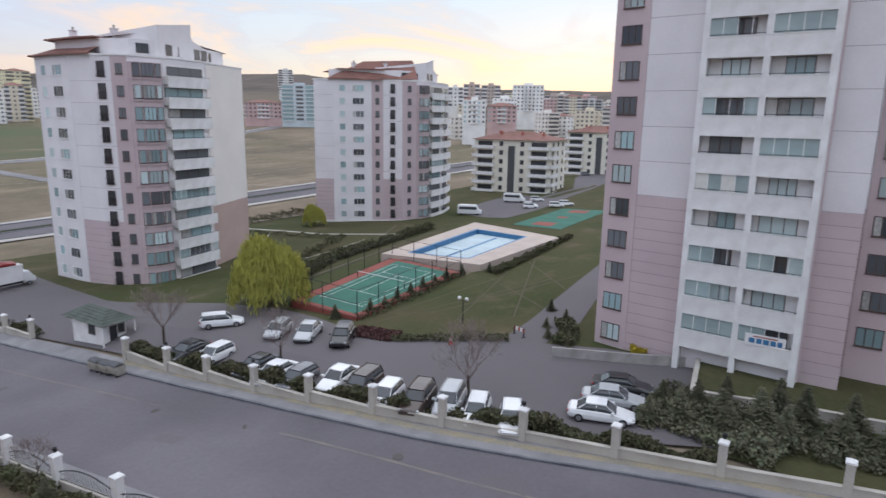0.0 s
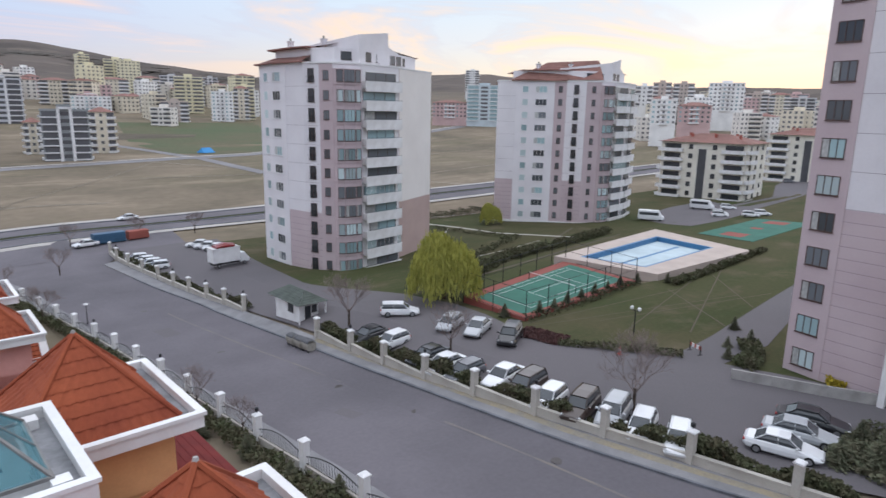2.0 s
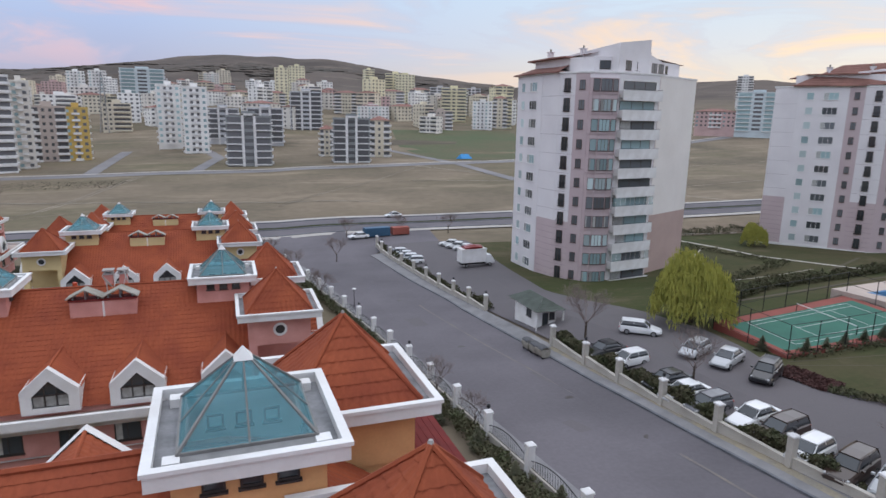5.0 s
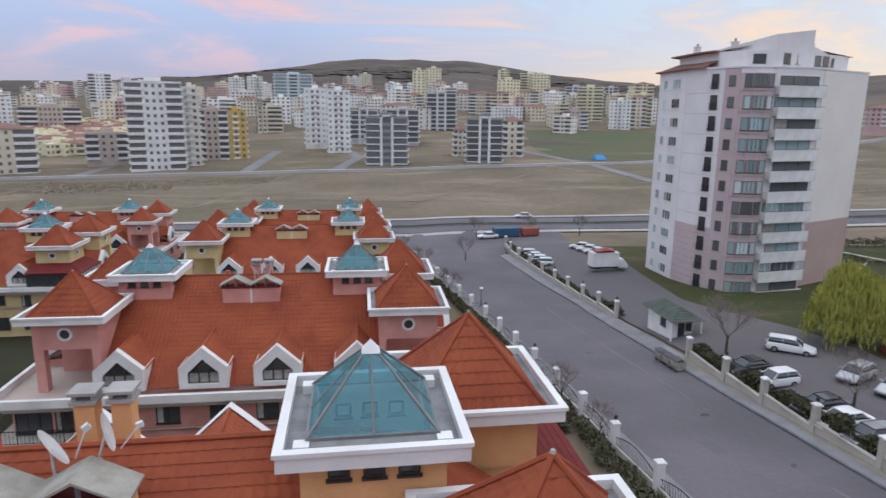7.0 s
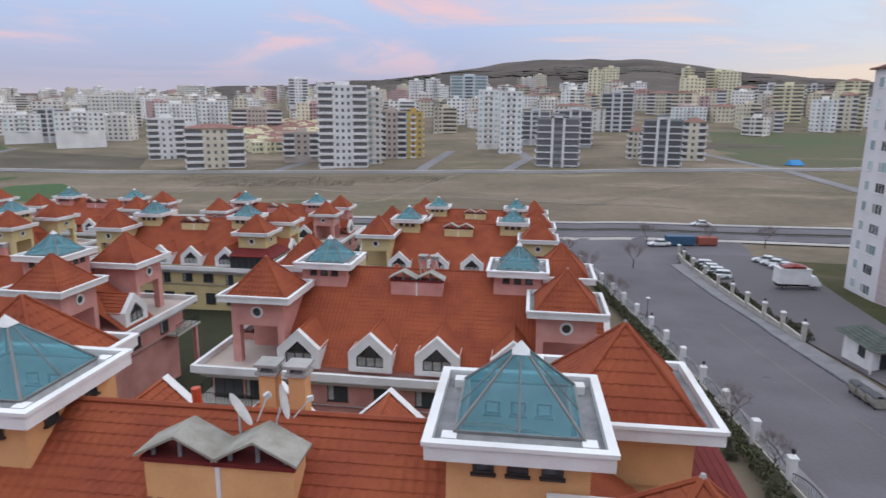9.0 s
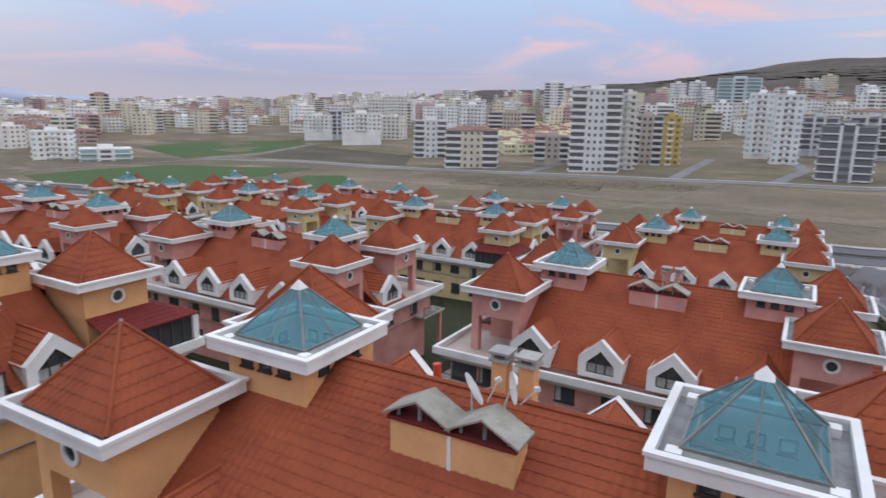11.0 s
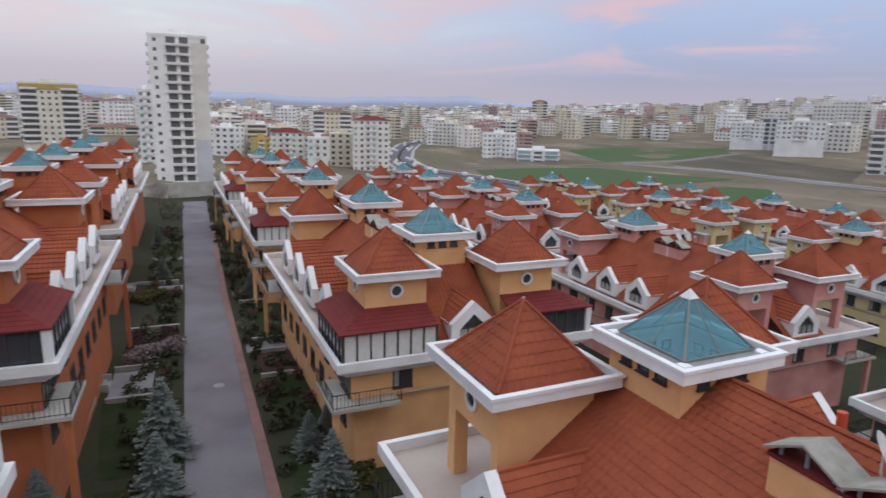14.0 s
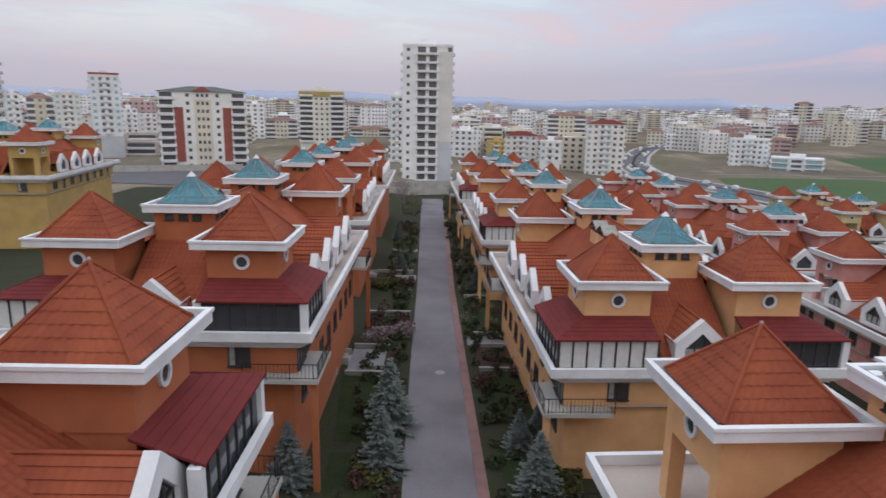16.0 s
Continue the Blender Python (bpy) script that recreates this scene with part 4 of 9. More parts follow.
def turret(parent, sx, sy, wall, glazed, near=True):
    cx, cy = sx * KX, sy * KY
    k = 2.02
    w = Mesh()
    w.box(cx - k, cy - k, 9.75, cx + k, cy + k, 11.70)
    if not glazed:
        # an open loggia: one corner column, walls on the two inner sides
        px, py = cx + sx * (k - 0.3), cy + sy * (k - 0.3)
        w.box(px - 0.3, py - 0.3, 6.7, px + 0.3, py + 0.3, 9.75)
        xi, yi = cx - sx * k, cy - sy * k
        w.box(min(xi, xi + sx * 0.5), cy - k, 6.7, max(xi, xi + sx * 0.5), cy + k, 9.75)
        w.box(cx - k + 0.02, min(yi, yi + sy * 0.5), 6.7, cx + k, max(yi, yi + sy * 0.5), 9.75)
    else:
        w.box(cx - k + 0.1, cy - k + 0.1, 6.7, cx + k - 0.1, cy + k - 0.1, 9.75)
    t = part("turret", w, wall, parent)
    h = 2.71
    f = Mesh()
    f.tray(cx - h, cy - h, 11.62, cx + h, cy + h, 12.11, 0.16)
    f.tray(cx - h - 0.07, cy - h - 0.07, 12.02, cx + h + 0.07, cy + h + 0.07, 12.14, 0.24)
    f.box(cx - h + 0.16, cy - h + 0.16, 11.64, cx + h - 0.16, cy + h - 0.16, 11.74)
    part("parapet", f, WHITE, t, "white painted box gutter")
    g = Mesh()
    g.box(cx - h + 0.16, cy - h + 0.16, 11.74, cx + h - 0.16, cy + h - 0.16, 11.86)
    part("gutter", g, GUTTER, t, "grey felt gutter")
    g = Mesh()
    g.box(cx - 2.16, cy - 2.16, 11.86, cx + 2.16, cy + 2.16, 11.96)
    part("plinth", g, STONE, t)
    c = [(cx - 2.2, cy - 2.2, 11.95), (cx + 2.2, cy - 2.2, 11.95), (cx + 2.2, cy + 2.2, 11.95), (cx - 2.2, cy + 2.2, 11.95)]
    top = (cx, cy, 14.48)
    for i in range(4):
        r = Mesh()
        slope(r, c[i], c[(i + 1) % 4], top, top, 8, 0.03, 0, 0.018 if near else 0.0)
        part("pyramid_roof", r, TERRA, t, "terracotta tiled pyramid slope")
        if near:
            r = Mesh()
            r.tube((c[i][0], c[i][1], c[i][2] + 0.03), (cx, cy, 14.5), 0.085, 0.075, 6)
            part("hip_tiles", r, TERRA, t)
    if near:
        r = Mesh()
        r.tube((cx, cy, 14.44), (cx, cy, 14.60), 0.10, 0.05, 8)
        part("finial", r, STONE, t)
    for ax, ay, rz in ((sx * (k + 0.003), 0, 0 if sx > 0 else 180), (0, sy * (k + 0.003), 90 if sy > 0 else -90)):
        o = part("round_window", RINGWIN, None, t, "white-rimmed round window")
        o.matrix_local = pose(cx + ax, cy + ay, 10.80, 0, 0, rz)
    return t


def skylight(parent, sx, wall, inside):
    cx, k = sx * PX, 1.8
    w = Mesh()
    w.tray(cx - k, -k, 10.0, cx + k, k, 13.06, 0.12)
    w.box(cx - k + 0.12, -k + 0.12, 11.3, cx + k - 0.12, k - 0.12, 11.4)
    t = part("skylight_turret", w, wall, parent)
    h = 2.31
    f = Mesh()
    f.tray(cx - h, -h, 13.04, cx + h, h, 13.52, 0.16)
    f.tray(cx - h - 0.06, -h - 0.06, 13.44, cx + h + 0.06, h + 0.06, 13.55, 0.24)
    f.tray(cx - h + 0.16, -h + 0.16, 13.05, cx + h - 0.16, h - 0.16, 13.12, h - 0.16 - k)
    for ax in (-1, 1):
        for ay in (-1, 1):
            f.box(cx + ax * 1.74 - 0.19, ay * 1.74 - 0.19, 13.15, cx + ax * 1.74 + 0.19, ay * 1.74 + 0.19, 13.47)
    part("parapet", f, WHITE, t, "white painted box gutter")
    g = Mesh()
    g.tray(cx - h + 0.16, -h + 0.16, 13.12, cx + h - 0.16, h - 0.16, 13.22, h - 0.16 - 1.58)
    part("gutter", g, GUTTER, t, "grey felt gutter")
    r, z0, z1 = 1.62, 13.50, 15.30
    g = Mesh()
    g.tray(cx - r, -r, 13.14, cx + r, r, z0 - 0.05, 0.10)
    part("kerb_frame", g, DISHGREY, t)
    g = Mesh()
    g.tray(cx - r - 0.03, -r - 0.03, z0 - 0.05, cx + r + 0.03, r + 0.03, z0 + 0.03, 0.12)
    part("sill_frame", g, BRONZE, t)
    c = [(cx - r, -r, z0), (cx + r, -r, z0), (cx + r, r, z0), (cx - r, r, z0)]
    p = Mesh()
    for i in range(4):
        p.face([c[i], c[(i + 1) % 4], (cx, 0, z1)])
    gl = part("glass_pyramid", p, SKYGLASS, t, "teal glass pyramid skylight")
    gl.visible_shadow = False
    for i in range(4):
        m = lerp(c[i], c[(i + 1) % 4], 0.5)
        for a, rad in ((c[i], 0.055), (m, 0.032)) if inside else ((c[i], 0.055),):
            b = Mesh()
            b.tube(a, (cx, 0, z1), rad, rad * 0.6, 5)
            part("rib", b, BRONZE, gl, "grey-brown aluminium glazing bar")
    cap = Mesh()
    cc = [(cx - 0.24, -0.24, z1 - 0.22), (cx + 0.24, -0.24, z1 - 0.22), (cx + 0.24, 0.24, z1 - 0.22), (cx - 0.24, 0.24, z1 - 0.22)]
    for i in range(4):
        cap.face([cc[i], cc[(i + 1) % 4], (cx, 0, z1 + 0.12)])
    part("cap", cap, WHITE, gl, "pale metal cap")
    if inside:
        # pale linings and small windows of the light shaft, seen through the glass
        g = Mesh()
        g.tray(cx - k + 0.125, -k + 0.125, 11.4, cx + k - 0.125, k - 0.125, 13.15, 0.03)
        part("shaft_lining", g, BLIND, t)
    for rz, dx, dy in ((0, 0, -1), (90, 1, 0), (180, 0, 1), (-90, -1, 0)):
        for s in (-1, 0, 1) if inside or dy < 0 or dx > 0 else ():
            x = cx + dx * (k + 0.003) + (s * 0.86 if dx == 0 else 0)
            y = dy * (k + 0.003) + (s * 0.86 if dy == 0 else 0)
            add_window(t, x, y, 12.52, rz, 0.54, 0.38, panes=1)
            if inside:
                x = cx + dx * (k - 0.16) + (s * 0.78 if dx == 0 else 0)
                y = dy * (k - 0.16) + (s * 0.78 if dy == 0 else 0)
                add_window(t, x, y, 12.42, rz + 180, 0.46, 0.42, glass=PALEGLASS, panes=1)


def chimney(parent, x, y, wall):
    c = Mesh()
    c.box(x - 2.03, y, 10.40, x + 2.03, y + 0.95, 12.38)
    b = part("chimney_box", c, wall, parent)
    s = Mesh()
    s.box(x - 0.06, y - 0.03, 11.20, x + 0.06, y + 0.002, 12.38)
    part("joint_strip", s, WHITE, b)
    s = Mesh()
    s.box(x - 2.10, y - 0.07, 12.38, x + 2.10, y + 1.0, 12.50)
    part("sill", s, REDMETAL, b, "dark red coping")
    for q in (-1, 1):
        g = Mesh()
        x0 = x + q * 1.06
        y0, y1 = y - 0.18, y + 1.0
        for sd in (-1, 1):
            a = [(x0, y0, 13.22), (x0, y1, 13.22), (x0 + sd * 1.14, y1, 12.62), (x0 + sd * 1.14, y0, 12.62)]
            g.face(a)
            g.face([(p[0], p[1], p[2] - 0.07) for p in reversed(a)])
            for i in range(4):
                u, v = a[i], a[(i + 1) % 4]
                g.face([u, (u[0], u[1], u[2] - 0.07), (v[0], v[1], v[2] - 0.07), v])
        part("cowl", g, GREYCAP, b, "weathered grey folded metal cowl")
        for py in (y + 0.12, y + 0.85):
            for px in (x0 - 0.75, x0, x0 + 0.75):
                st = Mesh()
                st.tube((px, py, 12.48), (px, py, 12.80 if px != x0 else 13.12), 0.06, 0.06, 6)
                part("cowl_post", st, GUTTER, b)


def flue(parent, x, y, wall):
    c = Mesh()
    c.box(x - 0.27, y - 0.27, 10.42, x + 0.27, y + 0.27, 13.22)
    b = part("flue", c, wall, parent)
    s = Mesh()
    s.box(x - 0.36, y - 0.36, 13.22, x + 0.36, y + 0.36, 13.32)
    for ax in (-1, 1):
        s.box(x + ax * 0.25 - 0.06, y - 0.25, 13.32, x + ax * 0.25 + 0.06, y + 0.25, 13.50)
    s.box(x - 0.38, y - 0.38, 13.50, x + 0.38, y + 0.38, 13.59)
    part("flue_cap", s, STONE, b, "concrete flue cap")


def dish(parent, x, y, z, rz, size, tilt):
    s = Mesh()
    k = 18
    for j in range(4):
        r0, r1 = 0.44 * j / 4, 0.44 * (j + 1) / 4
        for i in range(k):
            a, b = 2 * math.pi * i / k, 2 * math.pi * (i + 1) / k
            q = [(r * math.cos(w), -0.02 - 0.5 * (0.25 - r * r) * -0.6, r * math.sin(w)) for r, w in ((r0, a), (r1, a), (r1, b), (r0, b))]
            s.face(q if j else q[1:])
    s.tube((0, 0.05, 0), (0, 0.35, -0.5), 0.03)
    s.tube((0, 0.35, -0.5), (0, 0.30, -0.95), 0.035)
    s.tube((0, -0.1, -0.48), (0, -0.6, -0.12), 0.02)
    s.box(-0.06, -0.7, -0.16, 0.06, -0.56, -0.04)
    o = part("satellite_dish", s, DISHGREY, parent, "grey satellite dish on a bent pole")
    o.matrix_local = pose(x, y, z, tilt, 0, rz) @ Matrix.Scale(size, 4)


def lean_to(parent, sx, sy, glazing):
    """A corner of the terrace built in: a dark red roof on a glazed front."""
    x0, x1 = sx * (KX - 2.5), sx * (RX - 0.42)
    y0, y1 = sy * (KY - 2.02), sy * (RY - 0.45)
    r = Mesh()
    zt, zb = 9.85, 9.05
    xt, yt = sx * (KX + 1.98), sy * (KY + 1.98)
    xe, ye = x1 + sx * 0.28, y1 + sy * 0.28
    a = [(xt, y0, zt), (xt, yt, zt), (xe, ye, zb), (xe, y0, zb)]
    b = [(x0, yt, zt), (xt, yt, zt), (xe, ye, zb), (x0, ye, zb)]
    for q in (a, b):
        r.face(q)
        r.face([(p[0], p[1], p[2] - 0.10) for p in q])
        for i in range(4):
            u, v = q[i], q[(i + 1) % 4]
            r.face([u, v, (v[0], v[1], v[2] - 0.1), (u[0], u[1], u[2] - 0.1)])
    top = part("terrace_roof", r, REDMETAL, parent, "dark red sheet roof over a terrace")
    for q in (a, b):
        for k in range(1, 6):
            u, v = lerp(q[0], q[3], k / 6), lerp(q[1], q[2], k / 6)
            seam = Mesh()
            seam.tube((u[0], u[1], u[2] + 0.004), (v[0], v[1], v[2] + 0.004), 0.018, None, 4)
            part("roof_seam", seam, REDMETAL, top)
    g = Mesh()
    fr = Mesh()
    n = 7
    for i in range(n):
        ya, yb = y0 + (y1 - y0) * i / n, y0 + (y1 - y0) * (i + 1) / n
        g.face([(x1, ya, 6.90), (x1, yb, 6.90), (x1, yb, 8.90), (x1, ya, 8.90)], 1 if glazing else 0)
        fr.box(min(x1, x1 + sx * 0.03) - 0.03, ya - 0.05, 6.85, max(x1, x1 + sx * 0.03) + 0.03, ya + 0.05, 8.95)
        xa, xb = x0 + (x1 - x0) * i / n, x0 + (x1 - x0) * (i + 1) / n
        g.face([(xa, y1, 6.90), (xb, y1, 6.90), (xb, y1, 8.90), (xa, y1, 8.90)], 0)
        fr.box(xa - 0.05, y1 - 0.05, 6.85, xa + 0.05, y1 + 0.05, 8.95)
    fr.box(x1 - 0.08, y1 - 0.08, 6.85, x1 + 0.08, y1 + 0.08, 8.95)
    fr.box(min(x0, x1), y1 - 0.06, 8.86, max(x0, x1), y1 + 0.06, 9.00)
    fr.box(x1 - 0.06, min(y0, y1), 8.86, x1 + 0.06, max(y0, y1), 9.00)
    if not glazing:
        for px, py in ((x1, y1), (x1, y0), (x0, y1)):
            post = Mesh()
            post.box(px - 0.2, py - 0.2, 6.86, px + 0.2, py + 0.2, 9.00)
            part("corner_post", post, WHITE, parent, "white corner post")
    o = part("glazing", g, [DARKGLASS, BLIND], parent, "glazed terrace front")
    part("mullion", fr, FRAME, o)


def corner_balcony(parent, sx, sy, wall):
    x0, x1 = sx * (RX - 4.6), sx * (RX - 0.05)
    y0, y1 = sy * (RY - 3.9), sy * (RY + 0.3)
    s = Mesh()
    s.box(min(x0, x1), min(y0, y1), 4.22, max(x0, x1), max(y0, y1), 4.45)
    bal = part("balcony", s, WALLSTONE, parent, "pale balcony slab")
    for a, c in (((x0, y1), (x1, y1)), ((x1, y0), (x1, y1))):
        g = Mesh()
        o = -0.06
        a, c = (a[0] + sx * o, a[1] + sy * o), (c[0] + sx * o, c[1] + sy * o)
        g.tube((*a, 5.4), (*c, 5.4), 0.03, None, 5)
        g.tube((*a, 4.58), (*c, 4.58), 0.02, None, 4)
        m = int(math.hypot(c[0] - a[0], c[1] - a[1]) / 0.22)
        for i in range(m + 1):
            q = lerp(a, c, i / m)
            g.tube((*q, 4.45), (*q, 5.4), 0.013 if i % 6 else 0.03, None, 4)
        tagged(part("rail", g, IRON, bal, "black iron balcony rail"), kind="stuff")
    g = Mesh()
    g.box(x1 - sx * 0.45 - 0.18, y1 - sy * 0.3 - 0.18, -3.0, x1 - sx * 0.45 + 0.18, y1 - sy * 0.3 + 0.18, 4.22)
    part("column", g, wall, bal)
    add_window(bal, (x0 + x1) / 2, sy * (RY - 1.096), 4.6, 0 if sy < 0 else 180, 2.2, 2.2, panes=3)


def house_block(label, wall, glazed=(), near=True, flues=False):
    """A row of dwellings under one hipped roof, its ridge along x."""
    b = thing("house_block", label, "house", group="estate houses")
    w = Mesh()
    w.box(-RX + 1.1, -RY + 1.1, 4.5, RX - 1.1, RY - 1.1, 6.4)
    part("upper_wall", w, wall, b)
    w = Mesh()
    w.box(-RX + 1.6, -RY + 1.4, -5.0, RX - 1.6, RY - 1.4, 4.5)
    lower = part("lower_wall", w, wall, b)
    w = Mesh()
    for i, (o, z0, z1) in enumerate(((0.75, 6.15, 6.35), (0.5, 6.35, 6.55), (0.25, 6.55, 6.76))):
        w.box(-RX + o, -RY + o, z0, RX - o, RY - o, z1)
    part("cornice", w, WHITE, b, "stepped white cornice")
    w = Mesh()
    w.tray(-RX, -RY, 6.74, RX, RY, 7.29, 0.28)
    part("terrace_parapet", w, WHITE, b, "white terrace parapet")
    w = Mesh()
    w.box(-RX + 0.28, -RY + 0.28, 6.76, RX - 0.28, RY - 0.28, 6.82)
    part("terrace_floor", w, POOLDECK, b, "beige terrace floor")
    w = Mesh()
    w.box(-RX + 1.2, -RY + 1.2, 4.35, RX - 1.2, RY - 1.2, 4.6)
    part("string_course", w, WHITE, b)
    # main roof
    ex, ey, rx = 14.9, 7.75, 7.1
    # the corners stand under the turrets, so the slopes end at their walls
    xc = 9.3
    yc = ey * (xc - rx) / (ex - rx)
    zc = RIDGE - (RIDGE - EAVE) * yc / ey
    p, q = (-rx, 0, RIDGE), (rx, 0, RIDGE)
    n1, n2 = (17, 8) if near else (8, 4)
    for s in (-1, 1):
        r = Mesh()
        lo = [(-s * xc, s * -ey, EAVE), (s * xc, s * -ey, EAVE), (s * xc, s * -yc, zc), (-s * xc, s * -yc, zc)]
        slope(r, *lo, n1, 0.024, 0, 0.012 if near else 0.0)
        slope(r, lo[3], lo[2], (s * rx, 0, RIDGE), (-s * rx, 0, RIDGE), n2, 0.024, 0, 0.012 if near else 0.0)
        part("roof_slope", r, TERRA, b, "terracotta tiled roof slope")
        r = Mesh()
        lo = [(s * ex, s * -yc, EAVE), (s * ex, s * yc, EAVE), (s * xc, s * yc, zc), (s * xc, s * -yc, zc)]
        slope(r, *lo, n1, 0.024, 0, 0.012 if near else 0.0)
        slope(r, lo[3], lo[2], (s * rx, 0, RIDGE), (s * rx, 0, RIDGE), n2, 0.014)
        part("roof_hip", r, TERRA, b, "terracotta tiled hip")
        for sy in (-1, 1):
            r = Mesh()
            r.tube((s * xc, sy * yc, zc + 0.02), (s * rx, 0, RIDGE + 0.02), 0.09)
            part("hip_tiles", r, TERRA, b)
    r = Mesh()
    r.tube(p, q, 0.1)
    part("ridge_tiles", r, TERRA, b)
    w = Mesh()
    w.box(-xc + 0.1, -ey + 0.3, 6.7, xc - 0.1, ey - 0.3, EAVE + 0.03)
    w.box(-ex + 0.3, -yc + 0.1, 6.7, ex - 0.3, yc - 0.1, EAVE + 0.03)
    part("eave_wall", w, wall, b)
    # corner balconies under the terrace
    for sx in (-1, 1):
        for sy in (-1, 1):
            if near:
                corner_balcony(b, sx, sy, wall)
    for sx in (-1, 1):
        for sy in (-1, 1):
            turret(b, sx, sy, wall, (sx, sy) in glazed, near)
            if (sx, sy) in glazed:
                lean_to(b, sx, sy, sy < 0)
        skylight(b, sx, wall, near)
        add_dormer(b, sx * (ex - 0.35), 0, DFOOT, 90 * sx, near)
    for sy in (-1, 1):
        for x in (-7.6, -2.37, 2.37, 7.6):
            add_dormer(b, x, sy * (ey + 0.09), DFOOT, 0 if sy < 0 else 180, near)
    chimney(b, -0.11, -2.2, wall)
    if flues:
        flue(b, -0.3, 1.9, wall)
        flue(b, 0.67, 1.9, wall)
        dish(b, 0.05, -1.0, 13.38, 116, 1.22, -32)
        dish(b, 1.26, -0.9, 13.64, 104, 1.10, -14)
        pipe = Mesh()
        pipe.tube((-2.25, 1.0, 11.3), (-2.35, 1.0, 12.95), 0.16, 0.15, 10)
        part("vent_pipe", pipe, PIPERED, b, "orange-red plastic vent pipe")
    # openings of the two storeys
    yw = RY - 1.1
    for sy, rz in ((-1, 0), (1, 180)):
        for i in range(8):
            x = -11.2 + 3.2 * i
            add_window(b, x, sy * (yw + 0.004), 4.85 if i % 3 else 4.62, rz, 1.5 if i % 3 else 1.1, 1.5 if i % 3 else 2.1, panes=2, curtain=i % 2 == 0)
            if near:
                add_window(lower, x, sy * (RY - 1.4 + 0.004), 1.5, rz, 1.5, 1.6, panes=2)
    for sx, rz in ((1, 90), (-1, -90)):
        for y in (-4.6, 0.2, 4.6):
            add_window(b, sx * (RX - 1.1 + 0.004), y, 4.85, rz, 1.3, 1.5, curtain=True)
    return b


PEACH_L = "peach rendered house row with terracotta roofs and glass skylights"
PINK_L = "pink rendered house row with terracotta roofs and glass skylights"
CREAM_L = "cream rendered house row with terracotta roofs and glass skylights"
ORANGE_L = "orange rendered house row with terracotta roofs and glass skylights"
YELLOW_L = "yellow rendered house row with terracotta roofs and glass skylights"


def put_row(block, places):
    first = True
    for x, y, z, rz in places:
        if first:
            block.matrix_world = pose(x, y, z, 0, 0, rz)
            first = False
        else:
            copy_thing(block, pose(x, y, z, 0, 0, rz))


put_row(house_block(PEACH_L, PEACH, glazed=((1, 1),), flues=True), [(-4.15, 15.79, 0.0, 3.1)])
put_row(house_block(PEACH_L, PEACH, glazed=((1, -1), (1, 1))), [(-44.4, 14.73, -0.45, 2.0)])
put_row(house_block(PEACH_L, PEACH, glazed=((1, -1),)), [(-84.7, 13.6, -1.2, 1.8), (-125.0, 12.4, -2.0, 1.8)])
put_row(house_block(ORANGE_L, ORANGE, glazed=((1, 1), (1, -1))), [(-43.4, -16.4, 1.77, 0.15)])
put_row(house_block(ORANGE_L, ORANGE, glazed=((-1, 1),)), [(-2.85, -16.05, 2.1, -0.25)])
put_row(house_block(ORANGE_L, ORANGE, near=False), [(-83.8, -17.6, 1.0, 1.0), (-124.0, -18.4, 0.4, 1.0)])
put_row(house_block(PINK_L, PINK, flues=True), [(-5.93, 48.16, -3.77, 1.9), (-46.2, 47.0, -4.3, 1.9)])
put_row(house_block(PINK_L, PINK, near=False), [(-86.5, 45.8, -5.0, 1.8), (-126.8, 44.6, -5.7, 1.8)])
put_row(house_block(CREAM_L, CREAM, glazed=((1, -1),)), [(-9.0, 89.8, -7.2, 2.6), (-49.3, 88.4, -7.6, 2.0)])
put_row(house_block(CREAM_L, CREAM, near=False), [(-89.6, 87.2, -8.2, 1.8), (-130.0, 86.0, -8.8, 1.8)])
put_row(house_block(PINK_L, PINK, near=False), [(-50.8, 120.8, -10.0, 2), (-91.0, 119.6, -10.2, 2), (-131.4, 118.4, -10.6, 2)])
put_row(house_block(CREAM_L, CREAM, near=False), [(-10.5, 122.0, -10.0, 2)])
put_row(house_block(YELLOW_L, YELLOW, near=False), [(-104.0, -69.5, 3.2, 8)])


# ---------------------------------------------------------------- apartment towers
STOREY = 3.03


JOINT = mat("shadowy_joint_sealant", (0.24, 0.19, 0.20), 0.9, 0, 0.1, 2, 10, 0.0)
BAL = {}


def balcony_mesh(L):
    key = ("front", round(L, 2))
    if key not in BAL:
        b = Mesh()
        b.box(0.15, -0.95, -0.15, L - 0.15, 0.0, 0.0)
        b.box(0.15, -0.95, 0.0, L - 0.15, -0.83, 1.0)
        b.box(0.10, -0.98, 1.0, L - 0.10, -0.80, 1.06)
        b.box(0.15, -0.95, -0.58, L - 0.15, -0.83, -0.15)
        b.box(0.15, -0.83, 0.0, 0.27, 0.0, 1.0)
        b.box(L - 0.27, -0.83, 0.0, L - 0.15, 0.0, 1.0)
        BAL[key] = b.data("balcony", WHITE)
    return BAL[key]


def balcony_back(L):
    key = ("back", round(L, 2))
    if key not in BAL:
        g = Mesh()
        g.box(0.3, -0.025, 0.0, L - 0.3, -0.005, 2.74)
        BAL[key] = g.data("balcony_wall", WHITE)
    return BAL[key]


